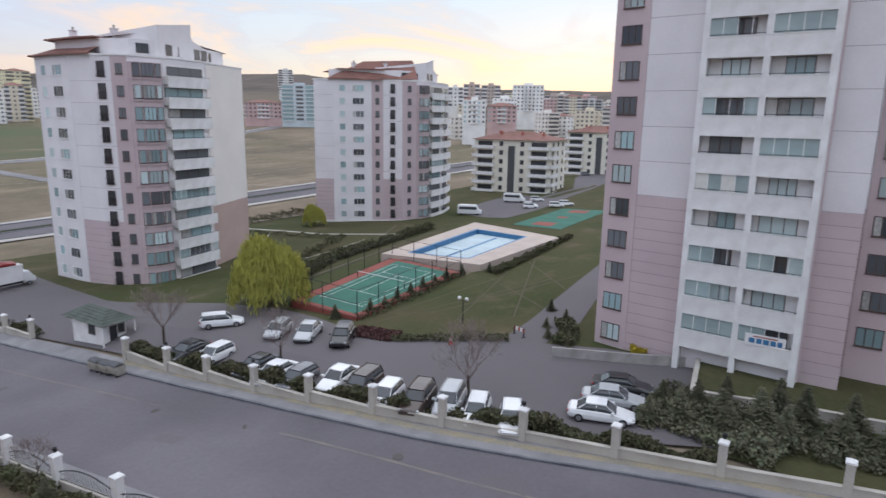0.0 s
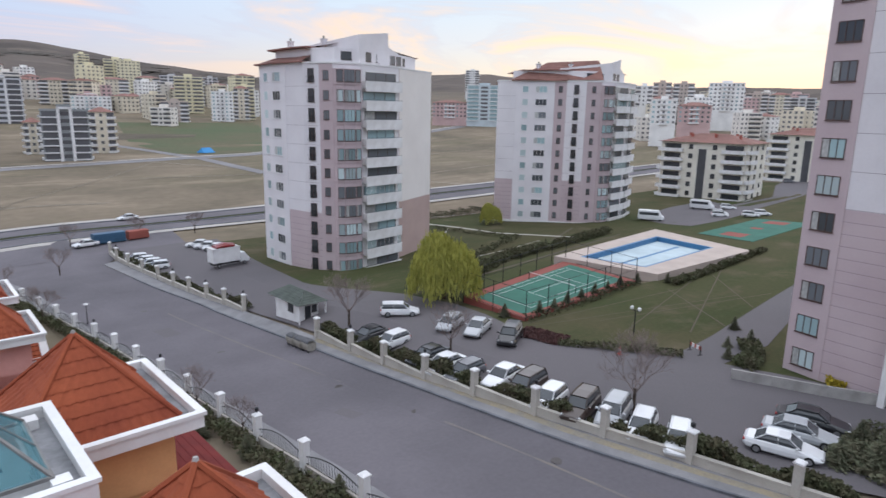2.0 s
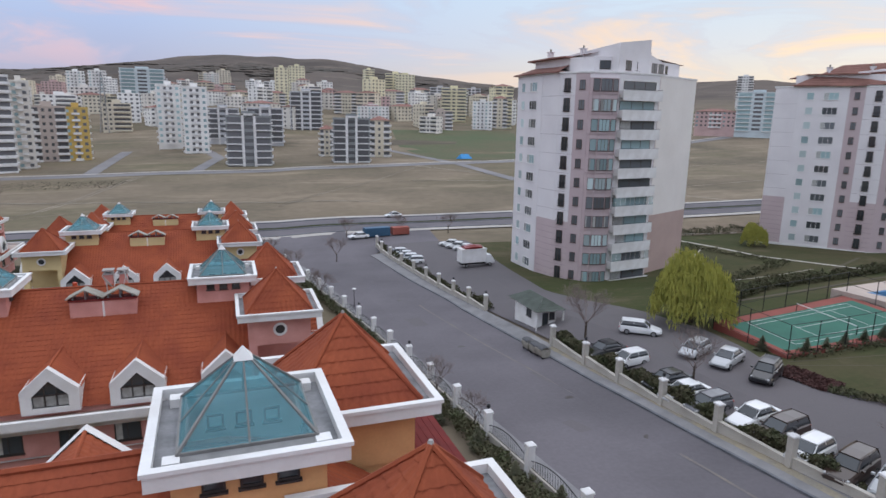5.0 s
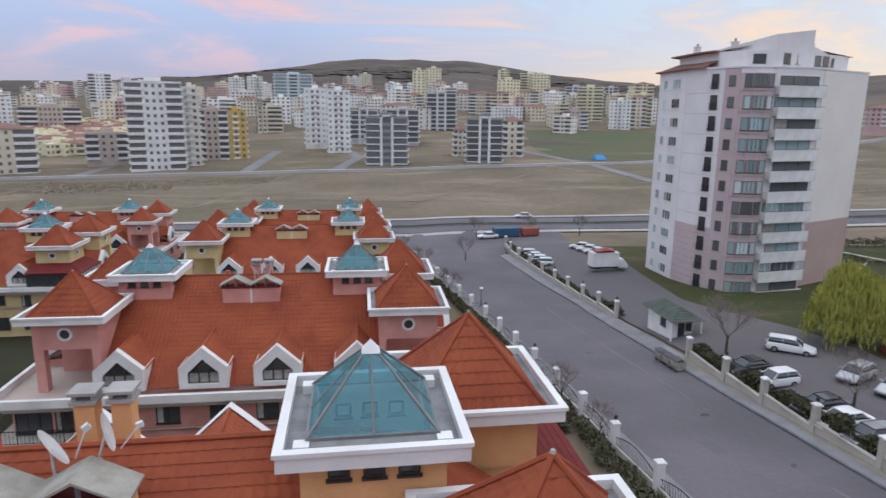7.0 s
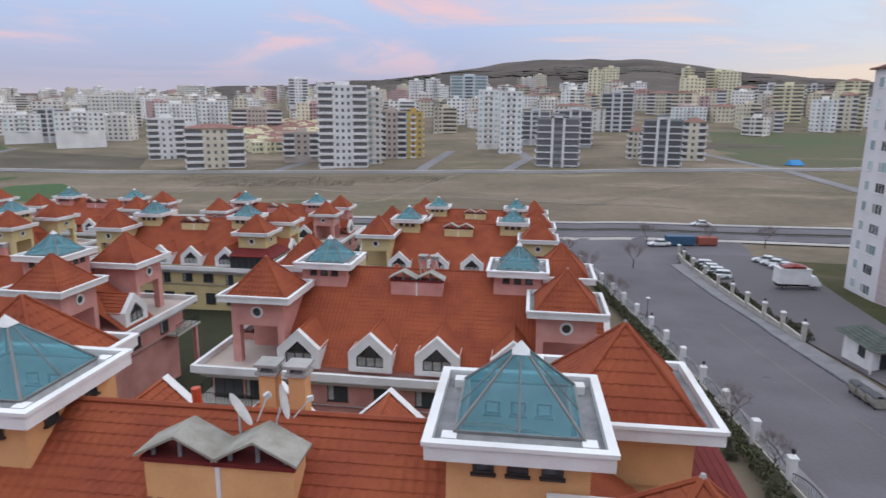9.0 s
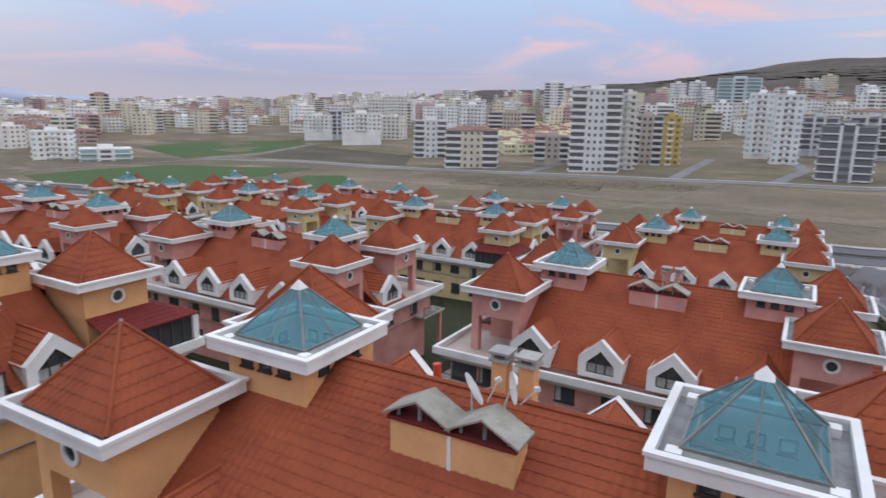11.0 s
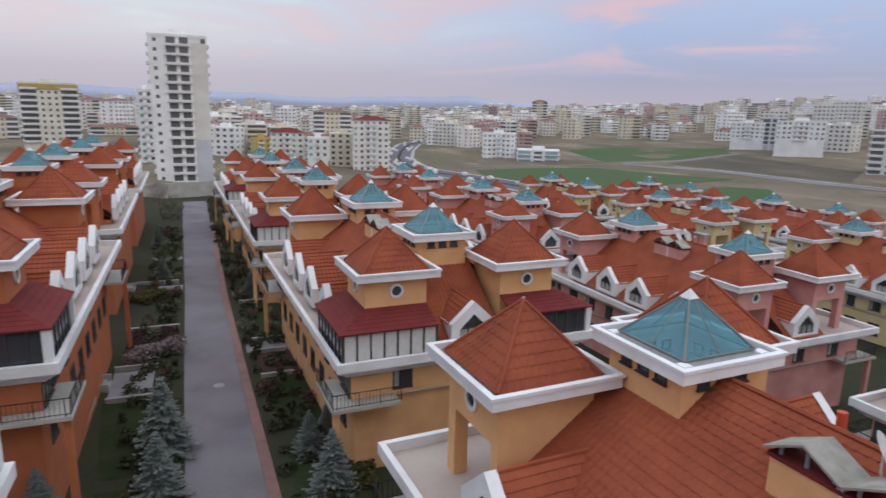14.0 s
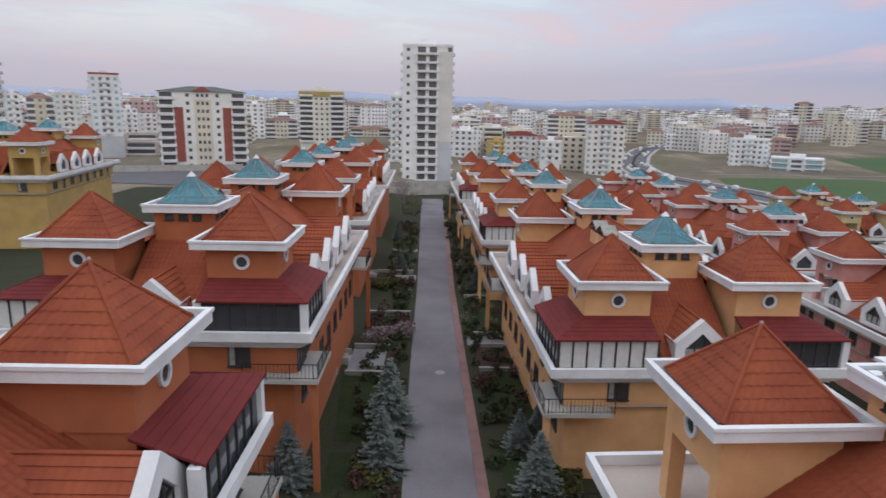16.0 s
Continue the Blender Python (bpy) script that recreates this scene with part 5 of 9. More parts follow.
def balcony_rail(L):
    key = ("rail", round(L, 2))
    if key not in BAL:
        g = Mesh()
        g.tube((0.2, -0.89, 1.17), (L - 0.2, -0.89, 1.17), 0.022)
        n = int(L / 0.9)
        for k in range(n + 1):
            xk = 0.25 + (L - 0.5) * k / n
            g.tube((xk, -0.89, 1.0), (xk, -0.89, 1.17), 0.015, None, 4)
        BAL[key] = g.data("rail", IRON)
    return BAL[key]


def balcony_screen(L, kind):
    """One sheet of panes and slim posts: some panes clear teal, some blinds, some slid open."""
    key = ("screen", round(L, 2), kind)
    if key not in BAL:
        g = Mesh()
        n = max(3, int(L / 1.05))
        keep = {0: range(n), 1: (0, n - 1), 2: range(n // 2), 3: range(n), 4: (0, 1, n - 1)}[kind]
        wd = (L - 0.4) / n
        for k in range(n):
            xa = 0.2 + wd * k
            g.face([(xa, -0.85, 1.0), (xa + 0.05, -0.85, 1.0), (xa + 0.05, -0.85, 2.44), (xa, -0.85, 2.44)], 1)
            if k in keep:
                g.face([(xa + 0.05, -0.85, 1.0), (xa + wd, -0.85, 1.0), (xa + wd, -0.85, 2.44), (xa + 0.05, -0.85, 2.44)], 0 if kind != 3 or k % 2 else 2)
        for k in range(n):
            xa = 0.2 + wd * k
            g.face([(xa, -0.85, 2.44), (xa + 0.05, -0.85, 2.44), (xa + 0.05, -0.85, 2.46), (xa, -0.85, 2.46)], 1)
            g.face([(xa + 0.05, -0.85, 2.44), (xa + wd, -0.85, 2.44), (xa + wd, -0.85, 2.46), (xa + 0.05, -0.85, 2.46)], 1)
        BAL[key] = g.data("glass_screen", SCREEN, WHITE, BLIND)
    return BAL[key]


SCREEN = sheer_glass("pale_teal_screen_glass", (0.88, 0.96, 0.96), (0.50, 0.62, 0.62), 0.5)


TANWALL = mat("tan_pink_render", (0.45, 0.335, 0.30), 0.88, 0, 0.05, 0.25, 6, 0.06, 0.0, (0.40, 0.295, 0.265))
ENDWALL = mat("warm_white_render", (0.74, 0.70, 0.66), 0.88, 0, 0.05, 0.2, 5, 0.06, 0.0, (0.68, 0.64, 0.60))
BROWNFRAME = mat("brown_window_frame", (0.085, 0.05, 0.042), 0.5, 0, 0.1, 4, 20, 0.0)
SHADEGLASS = glass_mat("shaded_window_glass", (0.12, 0.13, 0.14), 0.08)


def tower(label, m, storeys, spans, depth_pts, pink, screens=0.12):
    """spans: facade pieces (x0, y0, x1, y1, kind) in plan; kind says what openings and what skin the piece bears."""
    t = thing("apartment_tower", label, "apartment building", m, group="apartment towers")
    h = storeys * STOREY
    zp = pink * STOREY
    w = Mesh()
    w.prism(depth_pts, zp, h + 0.6)
    part("upper_wall", w, OFFWHITE, t, "white rendered upper wall")
    w = Mesh()
    w.prism(depth_pts, -6.0, zp)
    part("lower_wall", w, MAUVE, t, "mauve panelled lower wall")
    for x0, y0, x1, y1, kind in spans:
        L = math.hypot(x1 - x0, y1 - y0)
        rz = math.degrees(math.atan2(y1 - y0, x1 - x0))
        ux, uy = (x1 - x0) / L, (y1 - y0) / L
        nx, ny = uy, -ux

        def at(s, off=0.064):
            return x0 + ux * s + nx * off, y0 + uy * s + ny * off

        def skin(s0, s1, z0, z1, material, label=""):
            q = Mesh()
            q.prism([at(s0, 0.055), at(s1, 0.055), at(s1, -0.3), at(s0, -0.3)], z0, z1)
            part("wall_skin", q, material, t, label)
        if kind in ("pair", "balcony"):
            skin(0, L, -5.0, h + 0.4, OFFWHITE, "white rendered strip down to the ground")
        elif kind in ("small", "win", "win_up", "small_strip"):
            skin(0, L, -5.0, h + 0.4, MAUVE, "mauve rendered window strip")
        elif kind == "recess":
            skin(0, L, -5.0, h + 0.4, TANWALL, "tan strip beside the balconies")
        elif kind == "end":
            skin(0, L, zp + 0.6, h + 0.4, ENDWALL, "plain warm white end wall")
            skin(0, L, -5.0, zp + 0.6, TANWALL, "tan pink foot of the end wall")
        if kind == "bay":
            w = Mesh()
            ring = [at(0, 0.0), at(0.3, 0.6), at(L * 0.30, 0.98), at(L * 0.70, 0.98), at(L - 0.3, 0.6), at(L, 0.0)]
            w.prism(ring, -4.0, h - 0.3)
            part("bay", w, MAUVE, t, "mauve faceted bay")
            cap = [at(-0.12, 0.0), at(0.2, 0.72), at(L * 0.28, 1.14), at(L * 0.72, 1.14), at(L - 0.2, 0.72), at(L + 0.12, 0.0)]
        for i in range(1 if kind == "win_up" or (kind == "balcony" and screens > 0.5) else 0, storeys):
            z = i * STOREY + 1.0
            if kind == "small":
                add_window(t, *at(L / 2), z, rz, 0.95, 1.45, panes=2, trim=BROWNFRAME, glass=SHADEGLASS)
            elif kind == "pair":
                add_window(t, *at(L * (0.25 if L > 9.2 else 0.16)), z - 0.1, rz, 1.35 if L > 9.2 else 1.0, 1.5, panes=1, trim=WHITE, glass=(PALEGLASS, TEALPANE, PALEGLASS)[(i * 7) % 3])
                add_window(t, *at(L * (0.66 if L > 9.2 else 0.48)), z - 0.1, rz, 2.7 if L > 9.2 else 2.0, 1.5, panes=3, trim=WHITE, glass=(SHADEGLASS, DARKGLASS, TEALPANE, SHADEGLASS)[(i * 5) % 4], curtain=i % 2 == 0)
            elif kind == "stair":
                add_window(t, *at(L / 2), z - 0.35, rz, 1.15, 2.1, panes=2, trim=BROWNFRAME)
                q = Mesh()
                xa, ya = at(L / 2, 0.2)
                q.tube((xa - ux * 0.7, ya - uy * 0.7, z + 0.55), (xa + ux * 0.7, ya + uy * 0.7, z + 0.55), 0.03, None, 5)
                q.tube((xa - ux * 0.7, ya - uy * 0.7, z - 0.3), (xa + ux * 0.7, ya + uy * 0.7, z - 0.3), 0.03, None, 5)
                for k in range(7):
                    xb, yb = at(L / 2 - 0.7 + 1.4 * k / 6, 0.2)
                    q.tube((xb, yb, z - 0.3), (xb, yb, z + 0.55), 0.015, None, 4)
                tagged(part("balconet_rail", q, IRON, t), kind="stuff")
            elif kind == "bay":
                g = (TEALPANE, PALEGLASS, SHADEGLASS, TEALPANE, TEALPANE, SHADEGLASS, PALEGLASS)[(i * 3) % 7]
                for a, b_, wd, n in ((ring[1], ring[2], 0.86, 1), (ring[2], ring[3], 0.92, 3), (ring[3], ring[4], 0.86, 1)):
                    lw = math.hypot(b_[0] - a[0], b_[1] - a[1])
                    mx, my = lerp(a, b_, 0.5)
                    ox, oy = (b_[1] - a[1]) / lw * 0.06, -(b_[0] - a[0]) / lw * 0.06
                    add_window(t, mx + ox, my + oy, z - 0.25, math.degrees(math.atan2(b_[1] - a[1], b_[0] - a[0])), round(lw * wd, 2), 1.85, panes=n, trim=BROWNFRAME, glass=g, curtain=i % 3 == 0)
                q = Mesh()
                q.prism(cap, z - 0.62, z - 0.44)
                part("bay_ledge", q, MAUVE, t)
            elif kind in ("win", "win_up"):
                n = max(1, int(L // 3.2))
                for k in range(n):
                    add_window(t, *at(L * (k + 0.5) / n), z, rz, 1.9, 1.6, panes=3, trim=BROWNFRAME, glass=(PALEGLASS, SHADEGLASS, DARKGLASS, TEALPANE, SHADEGLASS)[(i * 3 + k) % 5], curtain=(i + k) % 2 == 0)
            elif kind == "balcony":
                o = part("balcony", balcony_mesh(L), None, t, "white solid balcony front")
                o.matrix_local = pose(*at(0), i * STOREY, 0, 0, rz)
                part("balcony_wall", balcony_back(L), None, o)
                part("rail", balcony_rail(L), None, o)
                rng = random.Random(int(x0 * 31 + y0 * 17) * 100 + i)
                dw = round(L * rng.choice((0.45, 0.55, 0.62) if screens > 0.5 else (0.72, 0.8, 0.86)), 1)
                add_window(o, L * rng.choice((0.46, 0.5, 0.54)), -0.03, 0.02, 0, dw, 2.4, panes=3, curtain=rng.random() < 0.5, glass=PALEGLASS if screens > 0.5 and rng.random() < 0.3 else rng.choice((SHADEGLASS, SHADEGLASS, TEALPANE)), trim=BROWNFRAME, name="balcony_door")
                if rng.random() < screens:
                    part("glass_screen", balcony_screen(L, rng.randrange(5)), None, o, "pale greenish glass balcony screen")
    cxm = sum(p[0] for p in depth_pts) / len(depth_pts)
    cym = sum(p[1] for p in depth_pts) / len(depth_pts)

    def grown(f):
        return [(cxm + (p[0] - cxm) * f, cym + (p[1] - cym) * f) for p in depth_pts]
    thin = grown(1.0006)
    levels = [k * STOREY + 0.02 for k in range(math.ceil(pink), storeys)] + [k * STOREY / 3 for k in range(1, int(pink * 3))]
    for zz in levels:
        w = Mesh()
        w.prism(thin, zz, zz + 0.035, top=False)
        part("panel_joint", w, JOINT, t)
    w = Mesh()
    w.prism(grown(1.03), -6.0, 0.12)
    part("plinth", w, WHITE, t, "white concrete apron at the foot")
    s = Mesh()
    big_pts = [(cxm + (p[0] - cxm) * 1.012, cym + (p[1] - cym) * 1.012) for p in depth_pts]
    s.prism(big_pts, h + 0.45, h + 0.7)
    part("roof_slab", s, WHITE, t)
    return t, h


A0 = (62.33, 98.07)


def rel(pts, o):
    return [(x - o[0], y - o[1]) for x, y in pts]


def tower_top(t, h, pts, left, peak, right, big_roof=False):
    """Red tiled eaves over the left wing, white stepped attic walls rising to a raked peak on the right."""
    z = h + 0.7
    cx = sum(p[0] for p in pts) / len(pts)
    cy = sum(p[1] for p in pts) / len(pts)
    c = (cx, cy)
    # attic storey, set in behind the balconies
    ins = [lerp(c, p, 0.80) for p in pts]
    ms = Mesh()
    ms.prism(ins, z, z + 2.3)
    attic = part("attic_wall", ms, OFFWHITE, t, "white set-back attic storey")
    n = len(ins)
    for i in range(peak - 2, right):
        a, b = ins[i], ins[i + 1]
        L = math.hypot(b[0] - a[0], b[1] - a[1])
        if L > 2:
            rz = math.degrees(math.atan2(b[1] - a[1], b[0] - a[0]))
            nx, ny = (b[1] - a[1]) / L, -(b[0] - a[0]) / L
            mx, my = lerp(a, b, 0.5)
            add_window(attic, mx + nx * 0.004, my + ny * 0.004, z + 0.5, rz, min(1.8, L * 0.6), 1.3)
    # raked white wall across the roof, highest over the peak
    ap, al, ar = lerp(c, pts[peak], 0.92), lerp(c, pts[left], 0.85), lerp(c, pts[right], 0.92)
    pr = lerp(ap, ar, 0.40)
    for a, b, za, zb in ((lerp(al, ap, 0.40), ap, 2.9, 4.4), (ap, pr, 4.4, 5.5), (pr, lerp(ap, ar, 0.62), 3.2, 2.0)):
        ms = Mesh()
        d = Vector((b[0] - a[0], b[1] - a[1])).normalized()
        ox, oy = -d.y * 0.3, d.x * 0.3
        lo = [(a[0], a[1]), (b[0], b[1]), (b[0] + ox, b[1] + oy), (a[0] + ox, a[1] + oy)]
        zz = [za, zb, zb, za]
        k = len(ms.v)
        ms.v += [(x, y, z) for x, y in lo] + [(x, y, z + q) for (x, y), q in zip(lo, zz)]
        for f in ((0, 3, 2, 1), (4, 5, 6, 7), (0, 1, 5, 4), (1, 2, 6, 5), (2, 3, 7, 6), (3, 0, 4, 7)):
            ms.f.append(f)
            ms.m.append(0)
            ms.uv.append(None)
        wall_ = part("raked_parapet", ms, OFFWHITE, t, "white raked parapet wall")
        L = math.hypot(b[0] - a[0], b[1] - a[1])
        if L > 4 and za > 2.5:
            for f in (0.3, 0.72):
                mx, my = lerp(a, b, f)
                add_window(wall_, mx + d.y * 0.01, my - d.x * 0.01, z + 0.4, math.degrees(math.atan2(d.y, d.x)), 1.5, 1.5, panes=2, trim=BROWNFRAME, glass=SHADEGLASS)
    # dull red eave slabs, seen from below
    for f, z0 in ((1.06, -0.08), (0.90, 2.3)):
        ms = Mesh()
        ms.prism([lerp(c, p, f) for p in pts[left:left + 3]] + [lerp(c, pts[left + 2], 0.3), lerp(c, pts[-1], 0.5), lerp(c, pts[-1], f)], z + z0, z + z0 + 0.22)
        part("eave_slab", ms, CITYROOF, t, "dull red eave edge")
    if big_roof:
        ms = Mesh()
        slope(ms, (*lerp(c, pts[left], 1.07), z + 0.2), (*lerp(c, pts[peak - 1], 1.05), z + 0.2), (*lerp(c, pts[peak], 0.6), z + 5.0), (*lerp(c, pts[left], 0.45), z + 4.4), 9, 0.05)
        part("front_roof", ms, CITYROOF, t, "dull red tiled roof slope")
    # tiled slopes: low eave round the left wing, and the main slope up to the ridge
    back = pts[-1]
    ridge_z = z + 3.6
    r0, r1 = lerp(c, pts[peak], 0.75), lerp(c, lerp(back, pts[-2], 0.5), 0.75)
    e0, e1, e2 = (lerp(c, pts[left + 2], 1.07), lerp(c, pts[left], 1.07), lerp(c, back, 1.07))
    ms = Mesh()
    slope(ms, (*e1, z - 0.1), (*e0, z - 0.1), (*lerp(c, pts[left + 2], 0.80), z + 1.2), (*lerp(c, pts[left], 0.80), z + 1.2), 5, 0.05)
    slope(ms, (*e2, z - 0.1), (*e1, z - 0.1), (*lerp(c, pts[left], 0.80), z + 1.2), (*lerp(c, back, 0.80), z + 1.2), 5, 0.05)
    part("lower_roof", ms, CITYROOF, t, "dull red tiled eaves")
    ms = Mesh()
    slope(ms, (*lerp(c, back, 0.84), z + 2.2), (*lerp(c, pts[left + 1], 0.84), z + 2.2), (*r0, ridge_z), (*r1, ridge_z), 9, 0.05)
    slope(ms, (*lerp(c, pts[right], 0.84), z + 2.2), (*lerp(c, pts[-2], 0.84), z + 2.2), (*r1, ridge_z), (*r0, ridge_z), 9, 0.05)
    part("upper_roof", ms, CITYROOF, t, "dull red tiled roof")
    for k, f in ((left, 0.62), (left + 2, 0.5), (peak, 0.62), (right, 0.45), (len(pts) - 2, 0.5)):
        x, y = lerp(c, pts[k], f)
        ms = Mesh()
        ms.box(x - 0.45, y - 0.35, z + 1.0, x + 0.45, y + 0.35, z + 3.9)
        ms.box(x - 0.55, y - 0.45, z + 3.9, x + 0.55, y + 0.45, z + 4.0)
        ch = part("chimney", ms, OFFWHITE, t)
        ms = Mesh()
        ms.tube((x, y, z + 4.0), (x, y, z + 4.35), 0.16, 0.16, 8)
        ms.tube((x, y, z + 4.35), (x, y, z + 4.5), 0.26, 0.05, 8)
        part("cowl", ms, GREYCAP, ch)


PA = rel([(50.81, 107.5), (50.99, 97.95), (51.86, 93.60), (53.25, 90.94), (54.66, 89.18), (59.25, 88.30), (67.74, 89.92), (68.78, 91.29), (80.38, 97.19), (78.93, 110.5), (62.57, 116.2)], A0)
ta, ha = tower("white and mauve twelve-storey apartment tower with stacked balconies", pose(*A0, -5.64), 11,
               [(*PA[0], *PA[1], "pair"), (*PA[2], *PA[3], "stair"), (*PA[3], *PA[4], "small"), (*PA[4], *PA[5], "bay"), (*PA[5], *PA[6], "balcony"), (*PA[6], *PA[7], "recess"), (*PA[7], *PA[8], "end")], PA, 3.4)
tower_top(ta, ha, PA, 0, 5, 8)
B0 = (134.3, 108.4)
PB = rel([(114.5, 114.1), (116.9, 110.3), (122.9, 103.2), (124.6, 101.0), (127.2, 97.16), (130.7, 95.54), (134.9, 94.89), (142.0, 95.92), (149.2, 98.77), (150.7, 115.6), (126.4, 125.2)], B0)
tb, hb = tower("white and mauve apartment tower with red tiled roof", pose(*B0, -5.21), 11,
               [(*PB[1], *PB[2], "pair"), (*PB[2], *PB[3], "small"), (*PB[3], *PB[4], "stair"), (*PB[4], *PB[5], "small"), (*PB[5], *PB[6], "bay"), (*PB[6], *PB[7], "balcony"), (*PB[7], *PB[8], "balcony"), (*PB[8], *PB[9], "small")], PB, 3.4)
tower_top(tb, hb, PB, 1, 6, 8, True)
C0 = (66.45, 7.46)
PC = rel([(75.18, 21.48), (62.71, 22.07), (61.69, 21.73), (61.17, 18.53), (60.76, 13.75), (60.34, 13.46), (60.11, 8.87), (59.85, 4.38), (60.33, 4.03), (60.39, 1.25), (63.9, 1.25), (63.95, -4.71), (63.8, -15.20), (63.0, -25.62), (77.77, -26.99), (83.00, 16.73)], C0)
tc_, hc = tower("tall white and mauve apartment tower with paired glazed balconies", pose(*C0, -1.17), 15,
                [(*PC[2], *PC[3], "win"), (*PC[5], *PC[6], "balcony"), (*PC[6], *PC[7], "balcony"), (*PC[4], *PC[5], "small_strip"), (*PC[7], *PC[8], "small_strip"), (*lerp(PC[10], PC[11], 0.02), *lerp(PC[10], PC[11], 0.52), "win_up"), (*PC[11], *PC[12], "win_up")], PC, 5, screens=0.6)
for k in (5, 6, 7):
    ms = Mesh()
    x, y = PC[k]
    ms.box(x - 1.02, y - 0.24, -1.0, x + 0.1, y + 0.24, hc)
    part("balcony_pier", ms, WHITE, tc_, "white pier between the balconies")
# far window glass lifted to grey, distance haze put into its colour
TOWNPANE = glass_mat("haze_greyed_town_windows", (0.12, 0.12, 0.125), 0.2)
WASH = {}
for nm, c in (("band", (0.76, 0.75, 0.73)), ("beige", (0.69, 0.62, 0.49)), ("plain", (0.70, 0.66, 0.60)), ("brown", (0.50, 0.42, 0.37)), ("yellow", (0.59, 0.41, 0.13)), ("white", (0.82, 0.80, 0.77)), ("glass", (0.27, 0.28, 0.28)), ("dark", (0.54, 0.54, 0.56)), ("teal", (0.54, 0.60, 0.62)), ("pinkish", (0.56, 0.39, 0.37)), ("redroof", (0.80, 0.75, 0.69)), ("shop", (0.78, 0.77, 0.76)), ("tall", (0.82, 0.80, 0.77)), ("redwhite", (0.78, 0.75, 0.69)), ("goldtop", (0.73, 0.69, 0.59)), ("tallred", (0.80, 0.79, 0.78))):
    WASH[nm] = mat("wall_" + nm, c, 0.85, 0, 0.08, 0.15, 2.0, 0.0, 0.05)
BRICKRED = mat("brick_red_panel", (0.34, 0.10, 0.075), 0.85, 0, 0.1, 0.3, 3, 0.0)
DARKPANEL = mat("dark_grey_cladding", (0.08, 0.08, 0.085), 0.7, 0, 0.1, 0.3, 3, 0.0)
ROOFGREEN = mat("green_grey_roofing", (0.10, 0.115, 0.10), 0.85, 0, 0.12, 0.4, 4, 0.0)
GOLD = mat("ochre_band", (0.42, 0.30, 0.10), 0.8, 0, 0.1, 0.3, 3, 0.0)
board = Mesh()
board.box(-1.5, -0.03, 0, 1.5, 0.03, 0.95)
sign = lone("banner", board, WHITE, "white banner with blue lettering on a balcony", "banner", pose(58.96, 6.54, 2.79, 0, 0, -90))
for k, (x0, x1, z0, z1) in enumerate(((-1.2, -0.75, 0.2, 0.62), (-0.65, -0.25, 0.2, 0.62), (-0.15, 0.3, 0.2, 0.62), (0.4, 0.8, 0.2, 0.62), (0.9, 1.25, 0.2, 0.62), (-0.9, 0.9, 0.72, 0.82))):
    ms = Mesh()
    ms.box(x0, -0.04, z0, x1, -0.03, z1)
    part("lettering_bar", ms, POOLBLUE if k < 5 else BRICKRED, sign)


CITY_LABEL = {"band": "apartment block with dark windows and white balcony bands", "beige": "beige apartment block with pale balconies", "plain": "plain grey apartment block in the town", "brown": "brown and grey apartment block with balconies", "yellow": "ochre yellow apartment block with balconies", "white": "white apartment block with small balconies", "glass": "dark grey apartment block with glazed balconies and white frames", "dark": "grey apartment block with dark cladding and white frames", "teal": "tall block with bluish glass balconies", "pinkish": "low reddish apartment block with tiled roof", "redroof": "white apartment block with dark red roof", "shop": "white commercial building with wide windows", "tall": "very tall pale tower with dark balcony bays", "redwhite": "white apartment block with brick red panels and hipped roof", "goldtop": "cream tower with ochre crown", "tallred": "narrow white tower with red roof edge"}
STRIP = {}


